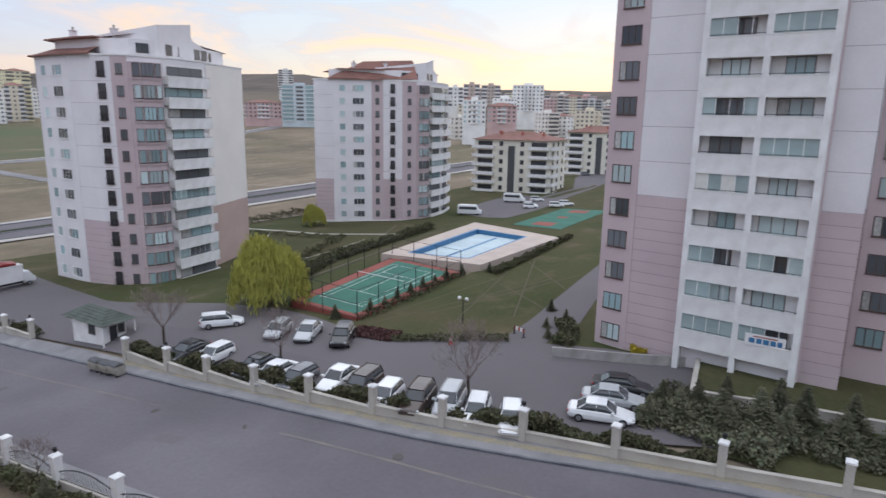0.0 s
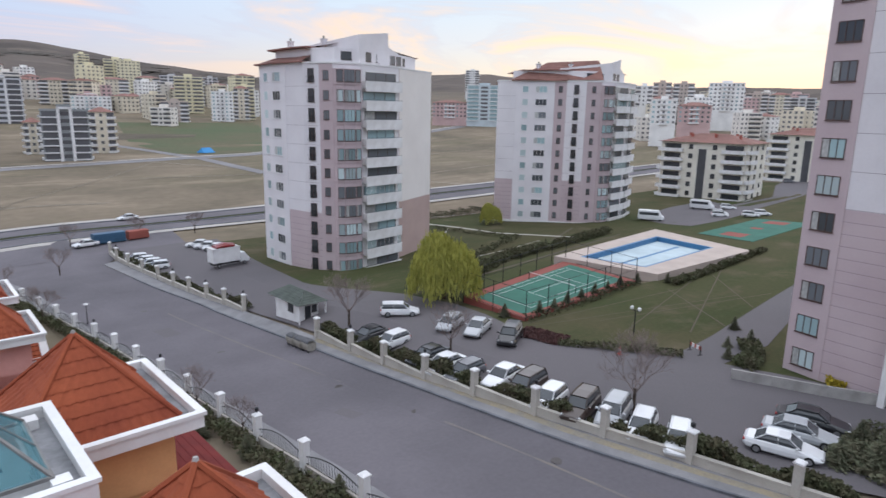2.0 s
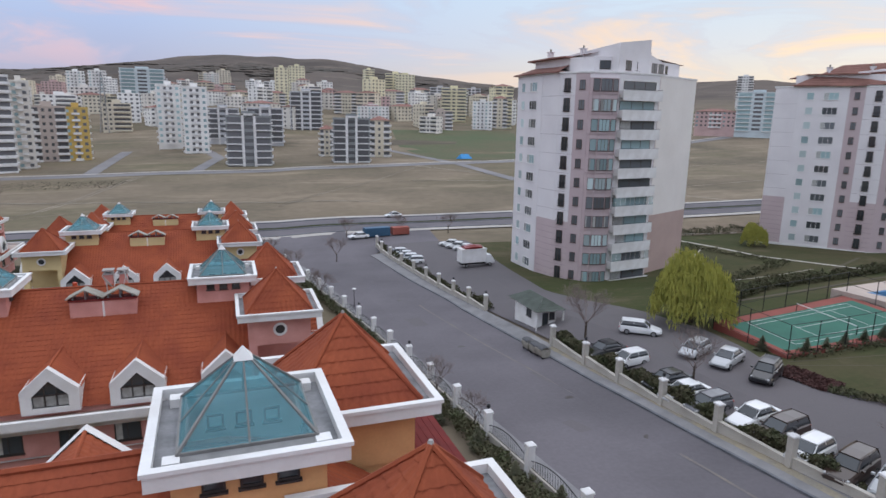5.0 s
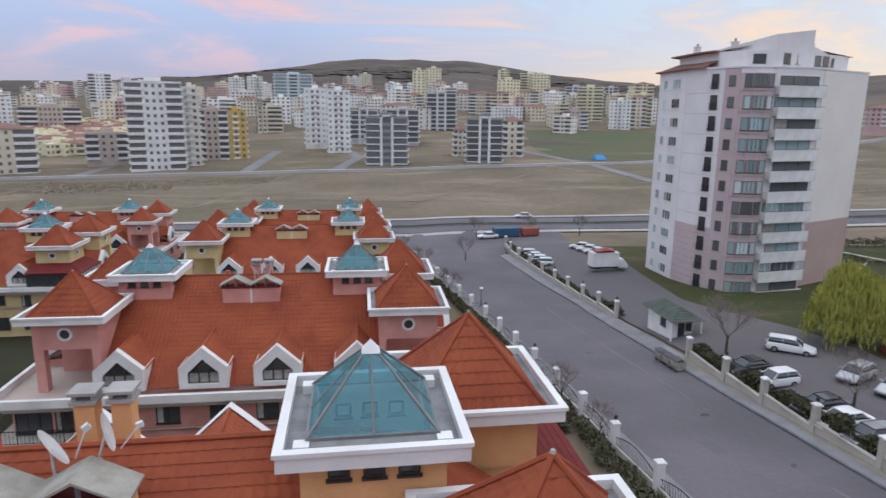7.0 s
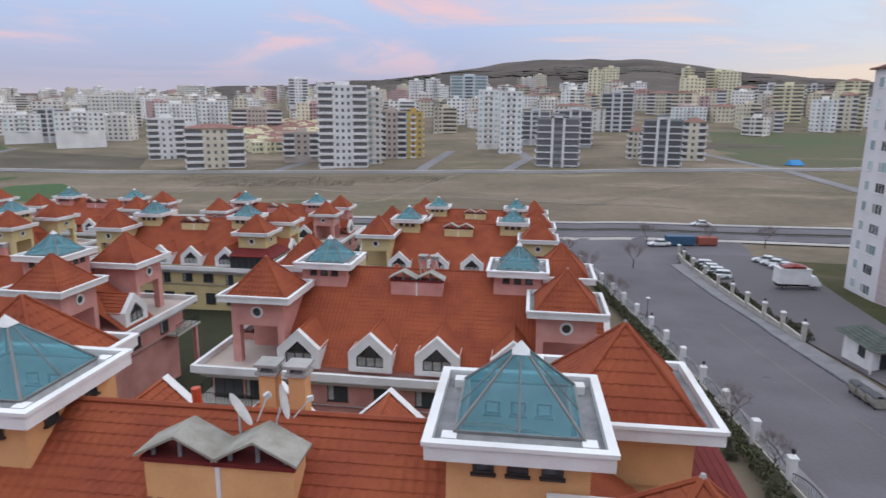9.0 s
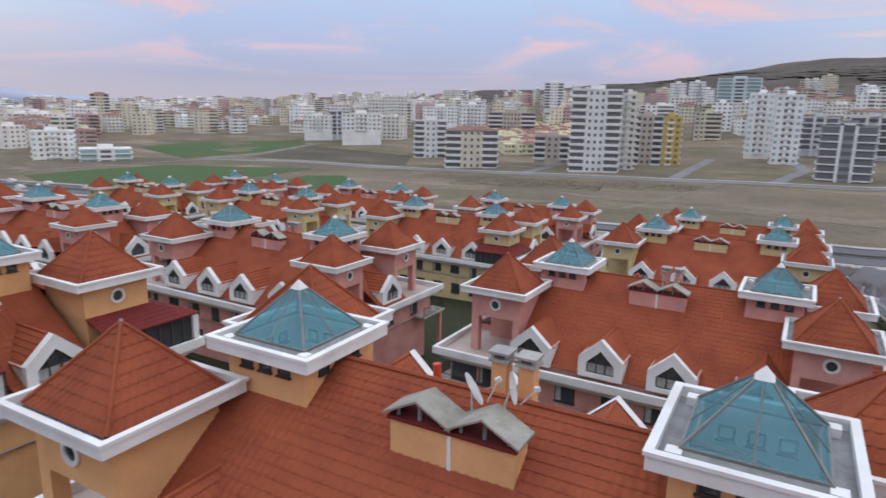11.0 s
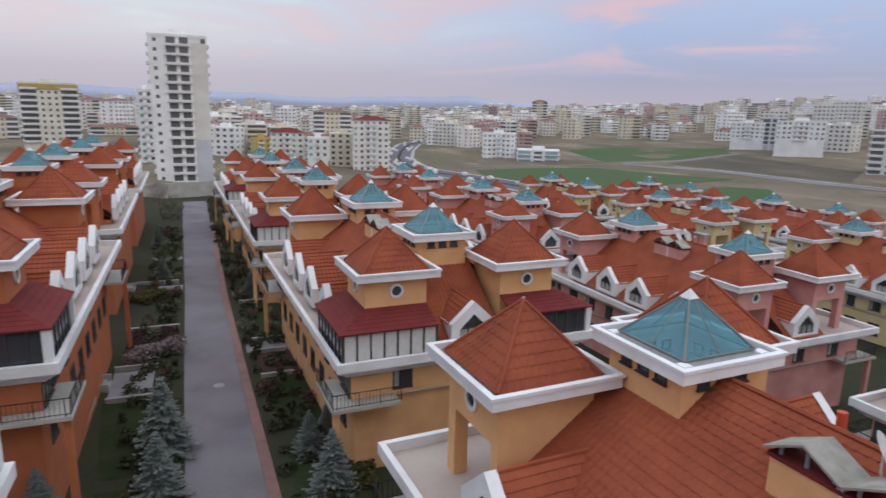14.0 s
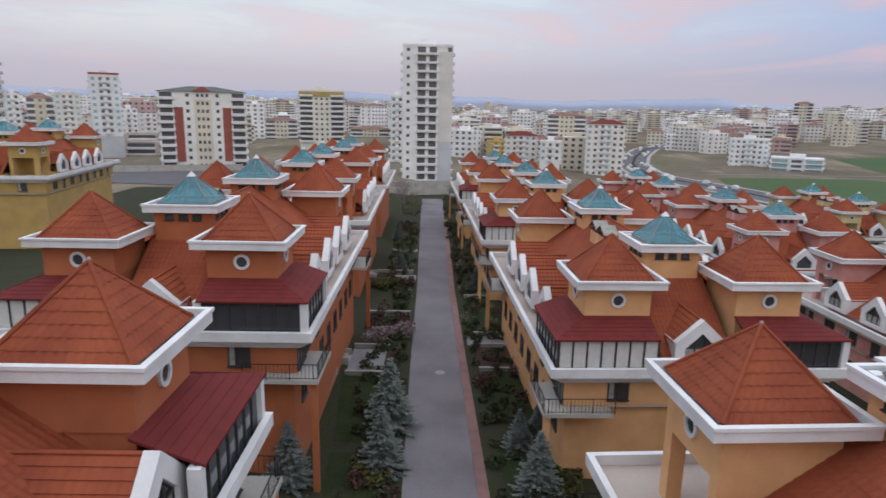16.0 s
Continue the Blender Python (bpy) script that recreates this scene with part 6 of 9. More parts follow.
def storey_row(w, style):
    """The openings and balconies of one storey on a front w wide, facing -y at y = 0."""
    key = (round(w), style)
    if key not in STRIP:
        ms = Mesh()
        w = round(w)
        if style == "redwhite":
            for s in (-1, 1):
                x0 = s * w * 0.41
                ms.box(x0 - w * 0.07, -0.02, 0.9, x0 + w * 0.07, 0.05, 2.6, 0)
                ms.box(x0 - w * 0.09, -1.1, -0.1, x0 + w * 0.09, 0.0, 0.95, 1)
                ms.box(s * w * 0.17 - 0.6, -0.06, 0.95, s * w * 0.17 + 0.6, 0.05, 2.2, 0)
            for s in (-1, 0, 1):
                ms.box(s * 1.7 - 0.45, -0.22, 0.95, s * 1.7 + 0.45, 0.05, 2.2, 0)
        elif style == "tall":
            ms.box(-w * 0.42, -0.05, 1.0, -w * 0.36, 0.05, 2.1, 0)
            ms.box(w * 0.40, -0.05, 0.9, w * 0.48, 0.05, 2.4, 0)
            ms.box(-w * 0.20, -0.06, 0.7, -w * 0.04, 0.05, 2.6, 0)
            ms.box(w * 0.03, -0.06, 0.7, w * 0.18, 0.05, 2.6, 0)
            ms.box(-w * 0.22, -1.1, -0.15, w * 0.20, 0.0, 0.55, 1)
        elif style in ("band", "brown", "goldtop", "beige"):
            bw = w * 0.30
            for s in (-1, 1):
                x0 = s * w / 2 - (bw if s > 0 else 0)
                ms.box(x0 + 0.2, -0.02, 0.9, x0 + bw - 0.2, 0.05, 2.6, 0)
                ms.box(x0, -1.0, -0.1, x0 + bw, 0.0, 0.95, 1)
            n = max(1, int(w * 0.36 / 2.6))
            for i in range(n):
                x = -w * 0.18 + w * 0.36 * (i + 0.5) / n
                ms.box(x - 0.6, -0.06, 0.95, x + 0.6, 0.05, 2.25, 0)
        elif style in ("glass", "teal", "dark", "shop"):
            pane = 0 if style in ("glass", "dark") else 2
            ms.box(-w * 0.47, -0.05, 0.5, -w * 0.17, 0.05, 2.7, pane)
            ms.box(w * 0.17, -0.05, 0.5, w * 0.47, 0.05, 2.7, pane)
            ms.box(-w * 0.5, -0.7, -0.1, -w * 0.15, 0.0, 0.35, 1)
            ms.box(w * 0.15, -0.7, -0.1, w * 0.5, 0.0, 0.35, 1)
            ms.box(-w * 0.10, -0.05, 0.8, w * 0.10, 0.05, 2.4, 0)
        else:
            n = max(2, int(w / 3.0))
            for i in range(n):
                x = -w / 2 + w * (i + 0.5) / n
                ms.box(x - 0.7, -0.05, 0.95, x + 0.7, 0.05, 2.3, 0 if i % 3 else 2)
            ms.box(-w * 0.16, -0.9, -0.1, w * 0.16, 0.0, 0.9, 1)
        STRIP[key] = ms.data("storey_windows", TOWNPANE, WHITE, TEALPANE)
    return STRIP[key]


def stacked(w, style, n):
    """The openings of n storeys, each 3 m high, one over the other."""
    key = (round(w), style, n)
    if key not in STRIP:
        one = storey_row(w, style)
        ms = Mesh()
        vs = [tuple(v.co) for v in one.vertices]
        for i in range(n):
            k = len(ms.v)
            ms.v += [(x, y, z + 3.0 * i) for x, y, z in vs]
            for p in one.polygons:
                ms.f.append(tuple(k + q for q in p.vertices))
                ms.m.append(p.material_index)
                ms.uv.append(None)
        STRIP[key] = ms.data("facade_relief", TOWNPANE, WHITE, TEALPANE)
    return STRIP[key]


def city_block(x, y, z, w, d, h, yaw, style):
    zg = min(z, ground(x, y)) - 2.0
    b = thing("apartment_block", CITY_LABEL[style], "apartment building", pose(x, y, zg, 0, 0, yaw), group="distant apartment blocks")
    w, d = float(round(w)), float(round(d))
    top = z + h - zg
    n = max(2, round(h / 3.0))
    st = h / n
    body = Mesh()
    body.box(-w / 2, -d / 2, 0, w / 2, d / 2, top)
    part("wall", body, WASH[style], b)
    for ww, off, rz, kind in ((w, (0, -d / 2), 0, style), (d, (w / 2, 0), 90, "plain"), (d, (-w / 2, 0), -90, "plain")):
        o = part("facade_relief", stacked(ww, kind, n), None, b)
        o.matrix_local = Matrix.LocRotScale((*off, z - zg), Euler((0, 0, radians(rz))), (1, 1, st / 3.0))
        tagged(o, kind="stuff")
    r = Mesh()
    if style in ("beige", "redroof", "pinkish", "redwhite"):
        e = 0.6
        c = [(-w / 2 - e, -d / 2 - e, top), (w / 2 + e, -d / 2 - e, top), (w / 2 + e, d / 2 + e, top), (-w / 2 - e, d / 2 + e, top)]
        m = min(w, d) / 2
        p, q = ((-w / 2 + m, 0, top + 2.2), (w / 2 - m, 0, top + 2.2)) if w >= d else ((0, -d / 2 + m, top + 2.2), (0, d / 2 - m, top + 2.2))
        if w >= d:
            for f in ((c[0], c[1], q, p), (c[2], c[3], p, q), (c[1], c[2], q), (c[3], c[0], p)):
                r.face(f)
        else:
            for f in ((c[0], c[1], p), (c[1], c[2], q, p), (c[2], c[3], q), (c[3], c[0], p, q)):
                r.face(f)
        part("roof", r, ROOFGREEN if style == "redwhite" else CITYROOF if style != "redroof" else REDMETAL, b, "hipped roof")
    else:
        r.tray(-w / 2 - 0.15, -d / 2 - 0.15, top - 0.3, w / 2 + 0.15, d / 2 + 0.15, top + 0.5, 0.3)
        r.box(-w * 0.15, -d * 0.15, top, w * 0.15, d * 0.2, top + 2.4)
        part("roof_parapet", r, WASH[style], b)
    if style == "redwhite":
        for s in (-1, 1):
            p = Mesh()
            p.box(s * w * 0.275 - w * 0.05, -d / 2 - 0.1, z - zg + st, s * w * 0.275 + w * 0.05, -d / 2 + 0.1, top - 2 * st)
            part("brick_panel", p, BRICKRED, b, "brick red wall panel")
        p = Mesh()
        p.box(-3.2, -d / 2 - 0.16, z - zg, 3.2, -d / 2 + 0.1, top - st)
        part("stair_bay", p, WASH["beige"], b, "beige middle bay")
        p = Mesh()
        p.face([(-4, -d / 2 - 0.9, top), (4, -d / 2 - 0.9, top), (0, -d / 2 - 0.9, top + 2.0)])
        p.face([(4, -d / 2 - 0.9, top), (0, -d / 2 + 5, top + 2.0), (0, -d / 2 - 0.9, top + 2.0)])
        p.face([(0, -d / 2 + 5, top + 2.0), (-4, -d / 2 - 0.9, top), (0, -d / 2 - 0.9, top + 2.0)])
        part("gable", p, BRICKRED, b, "red gable over the entrance bay")
    if style in ("glass", "dark"):
        # white portal frames standing proud of a darker front
        for s in (-1, 1):
            p = Mesh()
            x0 = s * w * 0.13
            p.box(x0 - 0.55, -d / 2 - 1.1, 0, x0 + 0.55, -d / 2 + 0.05, top + 1.2)
            part("white_fin", p, WHITE, b, "white vertical frame")
        p = Mesh()
        p.box(-w * 0.13 - 0.55, -d / 2 - 1.1, top + 0.5, w * 0.13 + 0.55, -d / 2 + 1.2, top + 1.4)
        part("white_head", p, WHITE, b, "white frame head")
    if style == "tall":
        p = Mesh()
        p.box(w * 0.22, -d / 2 - 0.12, 0, w * 0.5 + 0.1, d / 2, top * 0.33)
        part("dark_panel", p, WASH["dark"], b, "grey lower corner")
        p = Mesh()
        p.box(w * 0.22, -d / 2 - 0.08, top * 0.33, w * 0.5 + 0.05, d / 2, top - 2)
        part("side_panel", p, WASH["plain"], b, "grey side strip")
    if style == "goldtop":
        p = Mesh()
        p.box(-w / 2 - 0.3, -d / 2 - 0.3, top - 3, w / 2 + 0.3, d / 2 + 0.3, top - 0.4)
        part("crown", p, GOLD, b, "ochre crown band")
    if style == "tallred":
        p = Mesh()
        p.box(-w / 2 - 0.2, -d / 2 - 0.2, top + 0.5, w / 2 + 0.2, d / 2 + 0.2, top + 1.4)
        part("roof_edge", p, BRICKRED, b, "red roof edge")
        p = Mesh()
        p.box(-w / 2 - 0.2, -d / 2 - 0.15, 0, w / 2 + 0.2, d / 2, top * 0.3)
        part("dark_base", p, WASH["dark"], b)


city_block(-209, 324, -5.6, 19.2, 13.4, 22.4, 33, "band")
city_block(-157, 283, -5.6, 26.3, 18.4, 19.0, 30, "beige")
city_block(-95, 290, -4.2, 21.6, 15.1, 37.1, 19, "band")
city_block(-84, 304, -3.5, 7.2, 10.5, 35.0, 16, "plain")
city_block(-82, 331, -2.5, 14.7, 10.5, 24.3, 15, "brown")
city_block(-71, 334, -2.1, 10.4, 10.5, 23.6, 13, "yellow")
city_block(-21, 359, -0.1, 11.9, 10.5, 33.0, 4, "white")
city_block(-36, 382, 3.1, 12.0, 10.5, 31.2, 6, "white")
city_block(5, 300, -1.7, 19.4, 13.5, 20.9, -0, "glass")
city_block(52, 306, -1.1, 16.8, 11.7, 20.0, -8, "glass")
city_block(71, 333, -0.4, 11.4, 10.5, 18.6, -11, "beige")
city_block(44, 337, -0.4, 6.8, 10.5, 13.7, -6, "beige")
city_block(-9, 405, 5.5, 17.8, 12.5, 17.2, 2, "dark")
city_block(15, 395, 3.8, 20.2, 14.1, 19.4, -1, "dark")
city_block(-81, 625, 10.5, 35.2, 24.6, 45.0, 7, "teal")
city_block(-158, 737, 27.4, 15.5, 10.8, 30.2, 13, "white")
city_block(-139, 741, 27.7, 15.5, 10.9, 31.4, 11, "white")
city_block(-275, 671, 28.3, 20.3, 14.2, 27.4, 22, "band")
city_block(46, 475, 4.8, 21.9, 15.3, 30.8, -5, "dark")
city_block(-124, 310, -0.8, 17.6, 12.4, 11.6, 22, "brown")
city_block(-230, 477, 9.4, 36.6, 25.7, 13.5, 26, "brown")
city_block(-277, 493, 10.4, 23.0, 16.1, 18.5, 30, "white")
city_block(-302, 480, 12.5, 30.2, 21.1, 14.2, 33, "white")
city_block(-380, 520, 15.1, 21.5, 15.0, 21.4, 37, "plain")
city_block(-394, 507, 17.1, 16.5, 11.6, 16.3, 38, "plain")
city_block(-523, 861, 34.3, 29.0, 20.3, 21.6, 32, "plain")
city_block(-36, 904, 40.5, 17.8, 12.5, 28.6, 2, "plain")
city_block(-17, 905, 40.8, 19.4, 13.5, 15.1, 1, "beige")
city_block(37, 805, 36.9, 20.4, 14.2, 19.4, -2, "band")
city_block(32, 645, 21.6, 19.1, 13.4, 17.7, -2, "beige")
city_block(94, 600, 19.2, 22.2, 15.5, 20.7, -8, "beige")
city_block(111, 559, 16.9, 27.0, 18.8, 10.6, -10, "white")
city_block(145, 643, 22.9, 28.3, 19.8, 20.9, -13, "beige")
city_block(181, 663, 22.9, 20.8, 14.6, 24.3, -15, "beige")
city_block(213, 695, 24.7, 21.6, 15.1, 26.6, -17, "dark")
city_block(156, 503, 9.7, 18.8, 13.2, 14.9, -17, "brown")
city_block(221, 650, 22.8, 17.5, 12.2, 24.8, -18, "beige")
city_block(248, 682, 23.0, 14.6, 10.5, 27.6, -20, "dark")
city_block(195, 510, 10.5, 16.2, 11.3, 22.5, -20, "white")
city_block(216, 523, 11.9, 11.7, 10.5, 24.7, -22, "beige")
city_block(-300, 369, 7.9, 28.4, 19.8, 11.9, 39, "white")
city_block(345, 407, 16.2, 28.3, 19.8, 11.9, -40, "pinkish")
city_block(366, 388, 14.1, 28.2, 19.7, 27.5, -43, "teal")
city_block(610, 675, 48.8, 18.4, 12.9, 27.7, -42, "band")
city_block(241, 558, 15.5, 9.9, 10.5, 20.4, -23, "white")
city_block(443, 290, 27.2, 12.1, 10.5, 15.3, -56, "band")
city_block(484, 300, 30.3, 13.5, 10.5, 16.4, -59, "brown")
city_block(493, 286, 28.1, 16.4, 11.5, 17.9, -60, "brown")
city_block(366, 224, 15.4, 15.4, 10.8, 15.0, -59, "white")
city_block(376, 209, 16.4, 19.3, 13.5, 10.7, -61, "pinkish")
city_block(511, 259, 25.0, 25.9, 18.1, 21.6, -63, "white")
city_block(573, 263, 24.8, 18.3, 12.9, 15.5, -65, "brown")
city_block(579, 246, 22.5, 15.6, 10.9, 17.1, -67, "beige")
city_block(606, 238, 20.3, 20.2, 14.1, 17.0, -69, "dark")
city_block(610, 223, 19.6, 12.6, 10.5, 15.8, -70, "plain")
city_block(-328, 88, -14.1, 19.2, 13.4, 29.8, 75, "redroof")
city_block(-328, 44, -4.6, 15.6, 10.9, 13.6, 82, "redroof")
city_block(-415, 85, -3.5, 23.5, 16.4, 22.5, 78, "beige")
city_block(-555, 74, 2.2, 15.6, 10.9, 18.1, 82, "white")
city_block(-359, 34, -6.3, 10.8, 10.5, 10.6, 85, "yellow")
city_block(-378, 189, -13.3, 21.1, 14.8, 20.6, 63, "white")
city_block(-350, 203, -9.7, 25.8, 18.0, 8.0, 60, "shop")
city_block(-608, 350, -2.3, 16.0, 11.2, 35.3, 60, "beige")
city_block(-357, 384, 6.5, 22.4, 15.7, 11.1, 43, "white")
city_block(-343, 394, 2.6, 15.6, 10.9, 18.6, 41, "dark")
city_block(-237, -4, -5.0, 18.2, 12.8, 48.5, 91, "tall")
city_block(-299, -19, -11.9, 5.9, 10.5, 38.7, 93, "white")
city_block(-257, -95, -3.6, 32.0, 22.4, 29.8, 110, "redwhite")
city_block(-376, -68, 1.4, 25.1, 17.6, 28.7, 100, "goldtop")
city_block(-293, -152, 7.4, 11.6, 10.5, 25.7, 117, "tallred")
city_block(-347, -200, 4.6, 12.0, 10.5, 20.9, 119, "plain")
city_block(-357, -221, 3.8, 12.6, 10.5, 19.5, 121, "beige")
city_block(-214, -148, 9.3, 2.9, 10.5, 26.6, 123, "band")
city_block(-317, -210, 4.0, 6.4, 10.5, 20.6, 123, "white")
city_block(-396, -191, 3.1, 9.5, 10.5, 14.8, 115, "white")
city_block(-382, -173, 5.0, 10.5, 10.5, 10.6, 114, "redroof")
city_block(-614, 86, 2.5, 17.6, 12.4, 18.4, 82, "plain")
city_block(-314, 57, -2.9, 10.2, 10.5, 9.6, 79, "white")
city_block(-699, 39, 1.3, 18.3, 12.8, 13.2, 87, "white")
city_block(-699, 62, 0.6, 24.3, 17.1, 10.8, 85, "dark")
city_block(-468, -114, -3.9, 21.9, 15.3, 15.3, 104, "beige")
city_block(-522, -54, -7.4, 31.5, 22.1, 12.0, 96, "beige")


# ---------------------------------------------------------------- low blocks beyond the pool
def lowrise(x, y, z, w, d, rz, storeys):
    b = thing("low_apartment_block", "beige six-storey apartment block with red hipped roof", "apartment building", pose(x, y, z, 0, 0, rz), group="low apartment blocks")
    h = storeys * 2.9
    ms = Mesh()
    ms.box(-w / 2, -d / 2, -3, w / 2, d / 2, h)
    part("wall", ms, WASH["goldtop"], b)
    for i in range(storeys):
        z0 = i * 2.9
        for s in (-1, 1):
            for q, rot, ww in ((-d / 2, 0, w), (d / 2, 180, w)):
                bal = Mesh()
                bal.box(-ww * 0.13, -1.2, -0.12, ww * 0.13, 0, 0.0)
                bal.box(-ww * 0.13, -1.2, 0.0, ww * 0.13, -1.08, 0.95)
                bal.box(-ww * 0.13, -1.08, 0, -ww * 0.13 + 0.12, 0, 0.95)
                bal.box(ww * 0.13 - 0.12, -1.08, 0, ww * 0.13, 0, 0.95)
                key = ("lowbal", ww)
                if key not in WIN_CACHE:
                    WIN_CACHE[key] = bal.data("balcony", WHITE)
                o = part("balcony", WIN_CACHE[key], None, b)
                o.matrix_local = pose(s * ww * 0.36, q, z0, 0, 0, rot)
                add_window(b, s * ww * 0.36, q + (-0.004 if q < 0 else 0.004), z0 + 0.1, rot, ww * 0.2, 2.2, panes=3)
                add_window(b, s * ww * 0.14, q + (-0.004 if q < 0 else 0.004), z0 + 0.9, rot, 1.3, 1.4, panes=2)
        for s, rot in ((1, 90), (-1, -90)):
            for yy in (-d * 0.3, 0, d * 0.3):
                add_window(b, s * (w / 2 + 0.004), yy, z0 + 0.9, rot, 1.4, 1.4, panes=2)
            bal = part("balcony", WIN_CACHE[("lowbal", w)], None, b)
            bal.matrix_local = pose(s * w / 2, -d * 0.32, z0, 0, 0, rot)
    st = Mesh()
    st.box(-1.2, -d / 2 - 0.08, 0.3, 1.2, -d / 2 + 0.1, h - 2)
    part("stair_panel", st, DARKPANEL, b, "dark stairwell strip")
    r = Mesh()
    e = 0.9
    c = [(-w / 2 - e, -d / 2 - e, h), (w / 2 + e, -d / 2 - e, h), (w / 2 + e, d / 2 + e, h), (-w / 2 - e, d / 2 + e, h)]
    m = d / 2
    p, q = (-w / 2 + m, 0, h + 2.6), (w / 2 - m, 0, h + 2.6)
    slope(r, c[0], c[1], q, p, 10, 0.05)
    slope(r, c[2], c[3], p, q, 10, 0.05)
    slope(r, c[1], c[2], q, q, 10, 0.05)
    slope(r, c[3], c[0], p, p, 10, 0.05)
    part("roof", r, CITYROOF, b, "dull red tiled hipped roof")
    for k in range(6):
        cm = Mesh()
        x0, y0 = -w * 0.35 + k * w * 0.14, (-1) ** k * d * 0.22
        cm.box(x0 - 0.35, y0 - 0.35, h + 0.8, x0 + 0.35, y0 + 0.35, h + 2.6)
        part("chimney", cm, BRICKRED, b)


lowrise(198.6, 101.8, -4.2, 26, 18, -82, 6)
lowrise(265.5, 97, -2.6, 27, 18, -84, 6)


# ---------------------------------------------------------------- vehicles
def loft(ms, st, slot=0, cap=True):
    """st: (x, half width at the foot, half width at the top, z foot, z top); eight-cornered rings."""
    rings = []
    for x, wb, wt, z0, z1 in st:
        zm = z0 + (z1 - z0) * 0.55
        b = 0.10
        pts = [(-wb + b, z0), (wb - b, z0), (wb, z0 + 0.12), (max(wb, wt), zm), (wt, z1 - 0.08), (wt - b, z1), (-wt + b, z1), (-wt, z1 - 0.08), (-max(wb, wt), zm), (-wb, z0 + 0.12)]
        rings.append([len(ms.v) + i for i in range(10)])
        ms.v += [(x, y, z) for y, z in pts]
    for a, b in zip(rings, rings[1:]):
        for i in range(10):
            j = (i + 1) % 10
            ms.f.append((a[i], b[i], b[j], a[j]))
            ms.m.append(slot)
            ms.uv.append(None)
    if cap:
        ms.f.append(tuple(rings[0]))
        ms.f.append(tuple(reversed(rings[-1])))
        ms.m += [slot, slot]
        ms.uv += [None, None]


SHAPES = {  # length, width, height, bonnet height, cabin front, cabin rear, roof front, roof rear
    "sedan": (4.8, 0.92, 1.45, 0.92, 1.05, -1.75, 0.30, -1.0),
    "hatch": (4.1, 0.88, 1.48, 0.95, 1.05, -1.95, 0.35, -1.55),
    "estate": (4.5, 0.90, 1.50, 0.95, 1.05, -2.15, 0.35, -1.85),
    "suv": (4.5, 0.94, 1.68, 1.08, 1.15, -2.15, 0.45, -1.85),
}


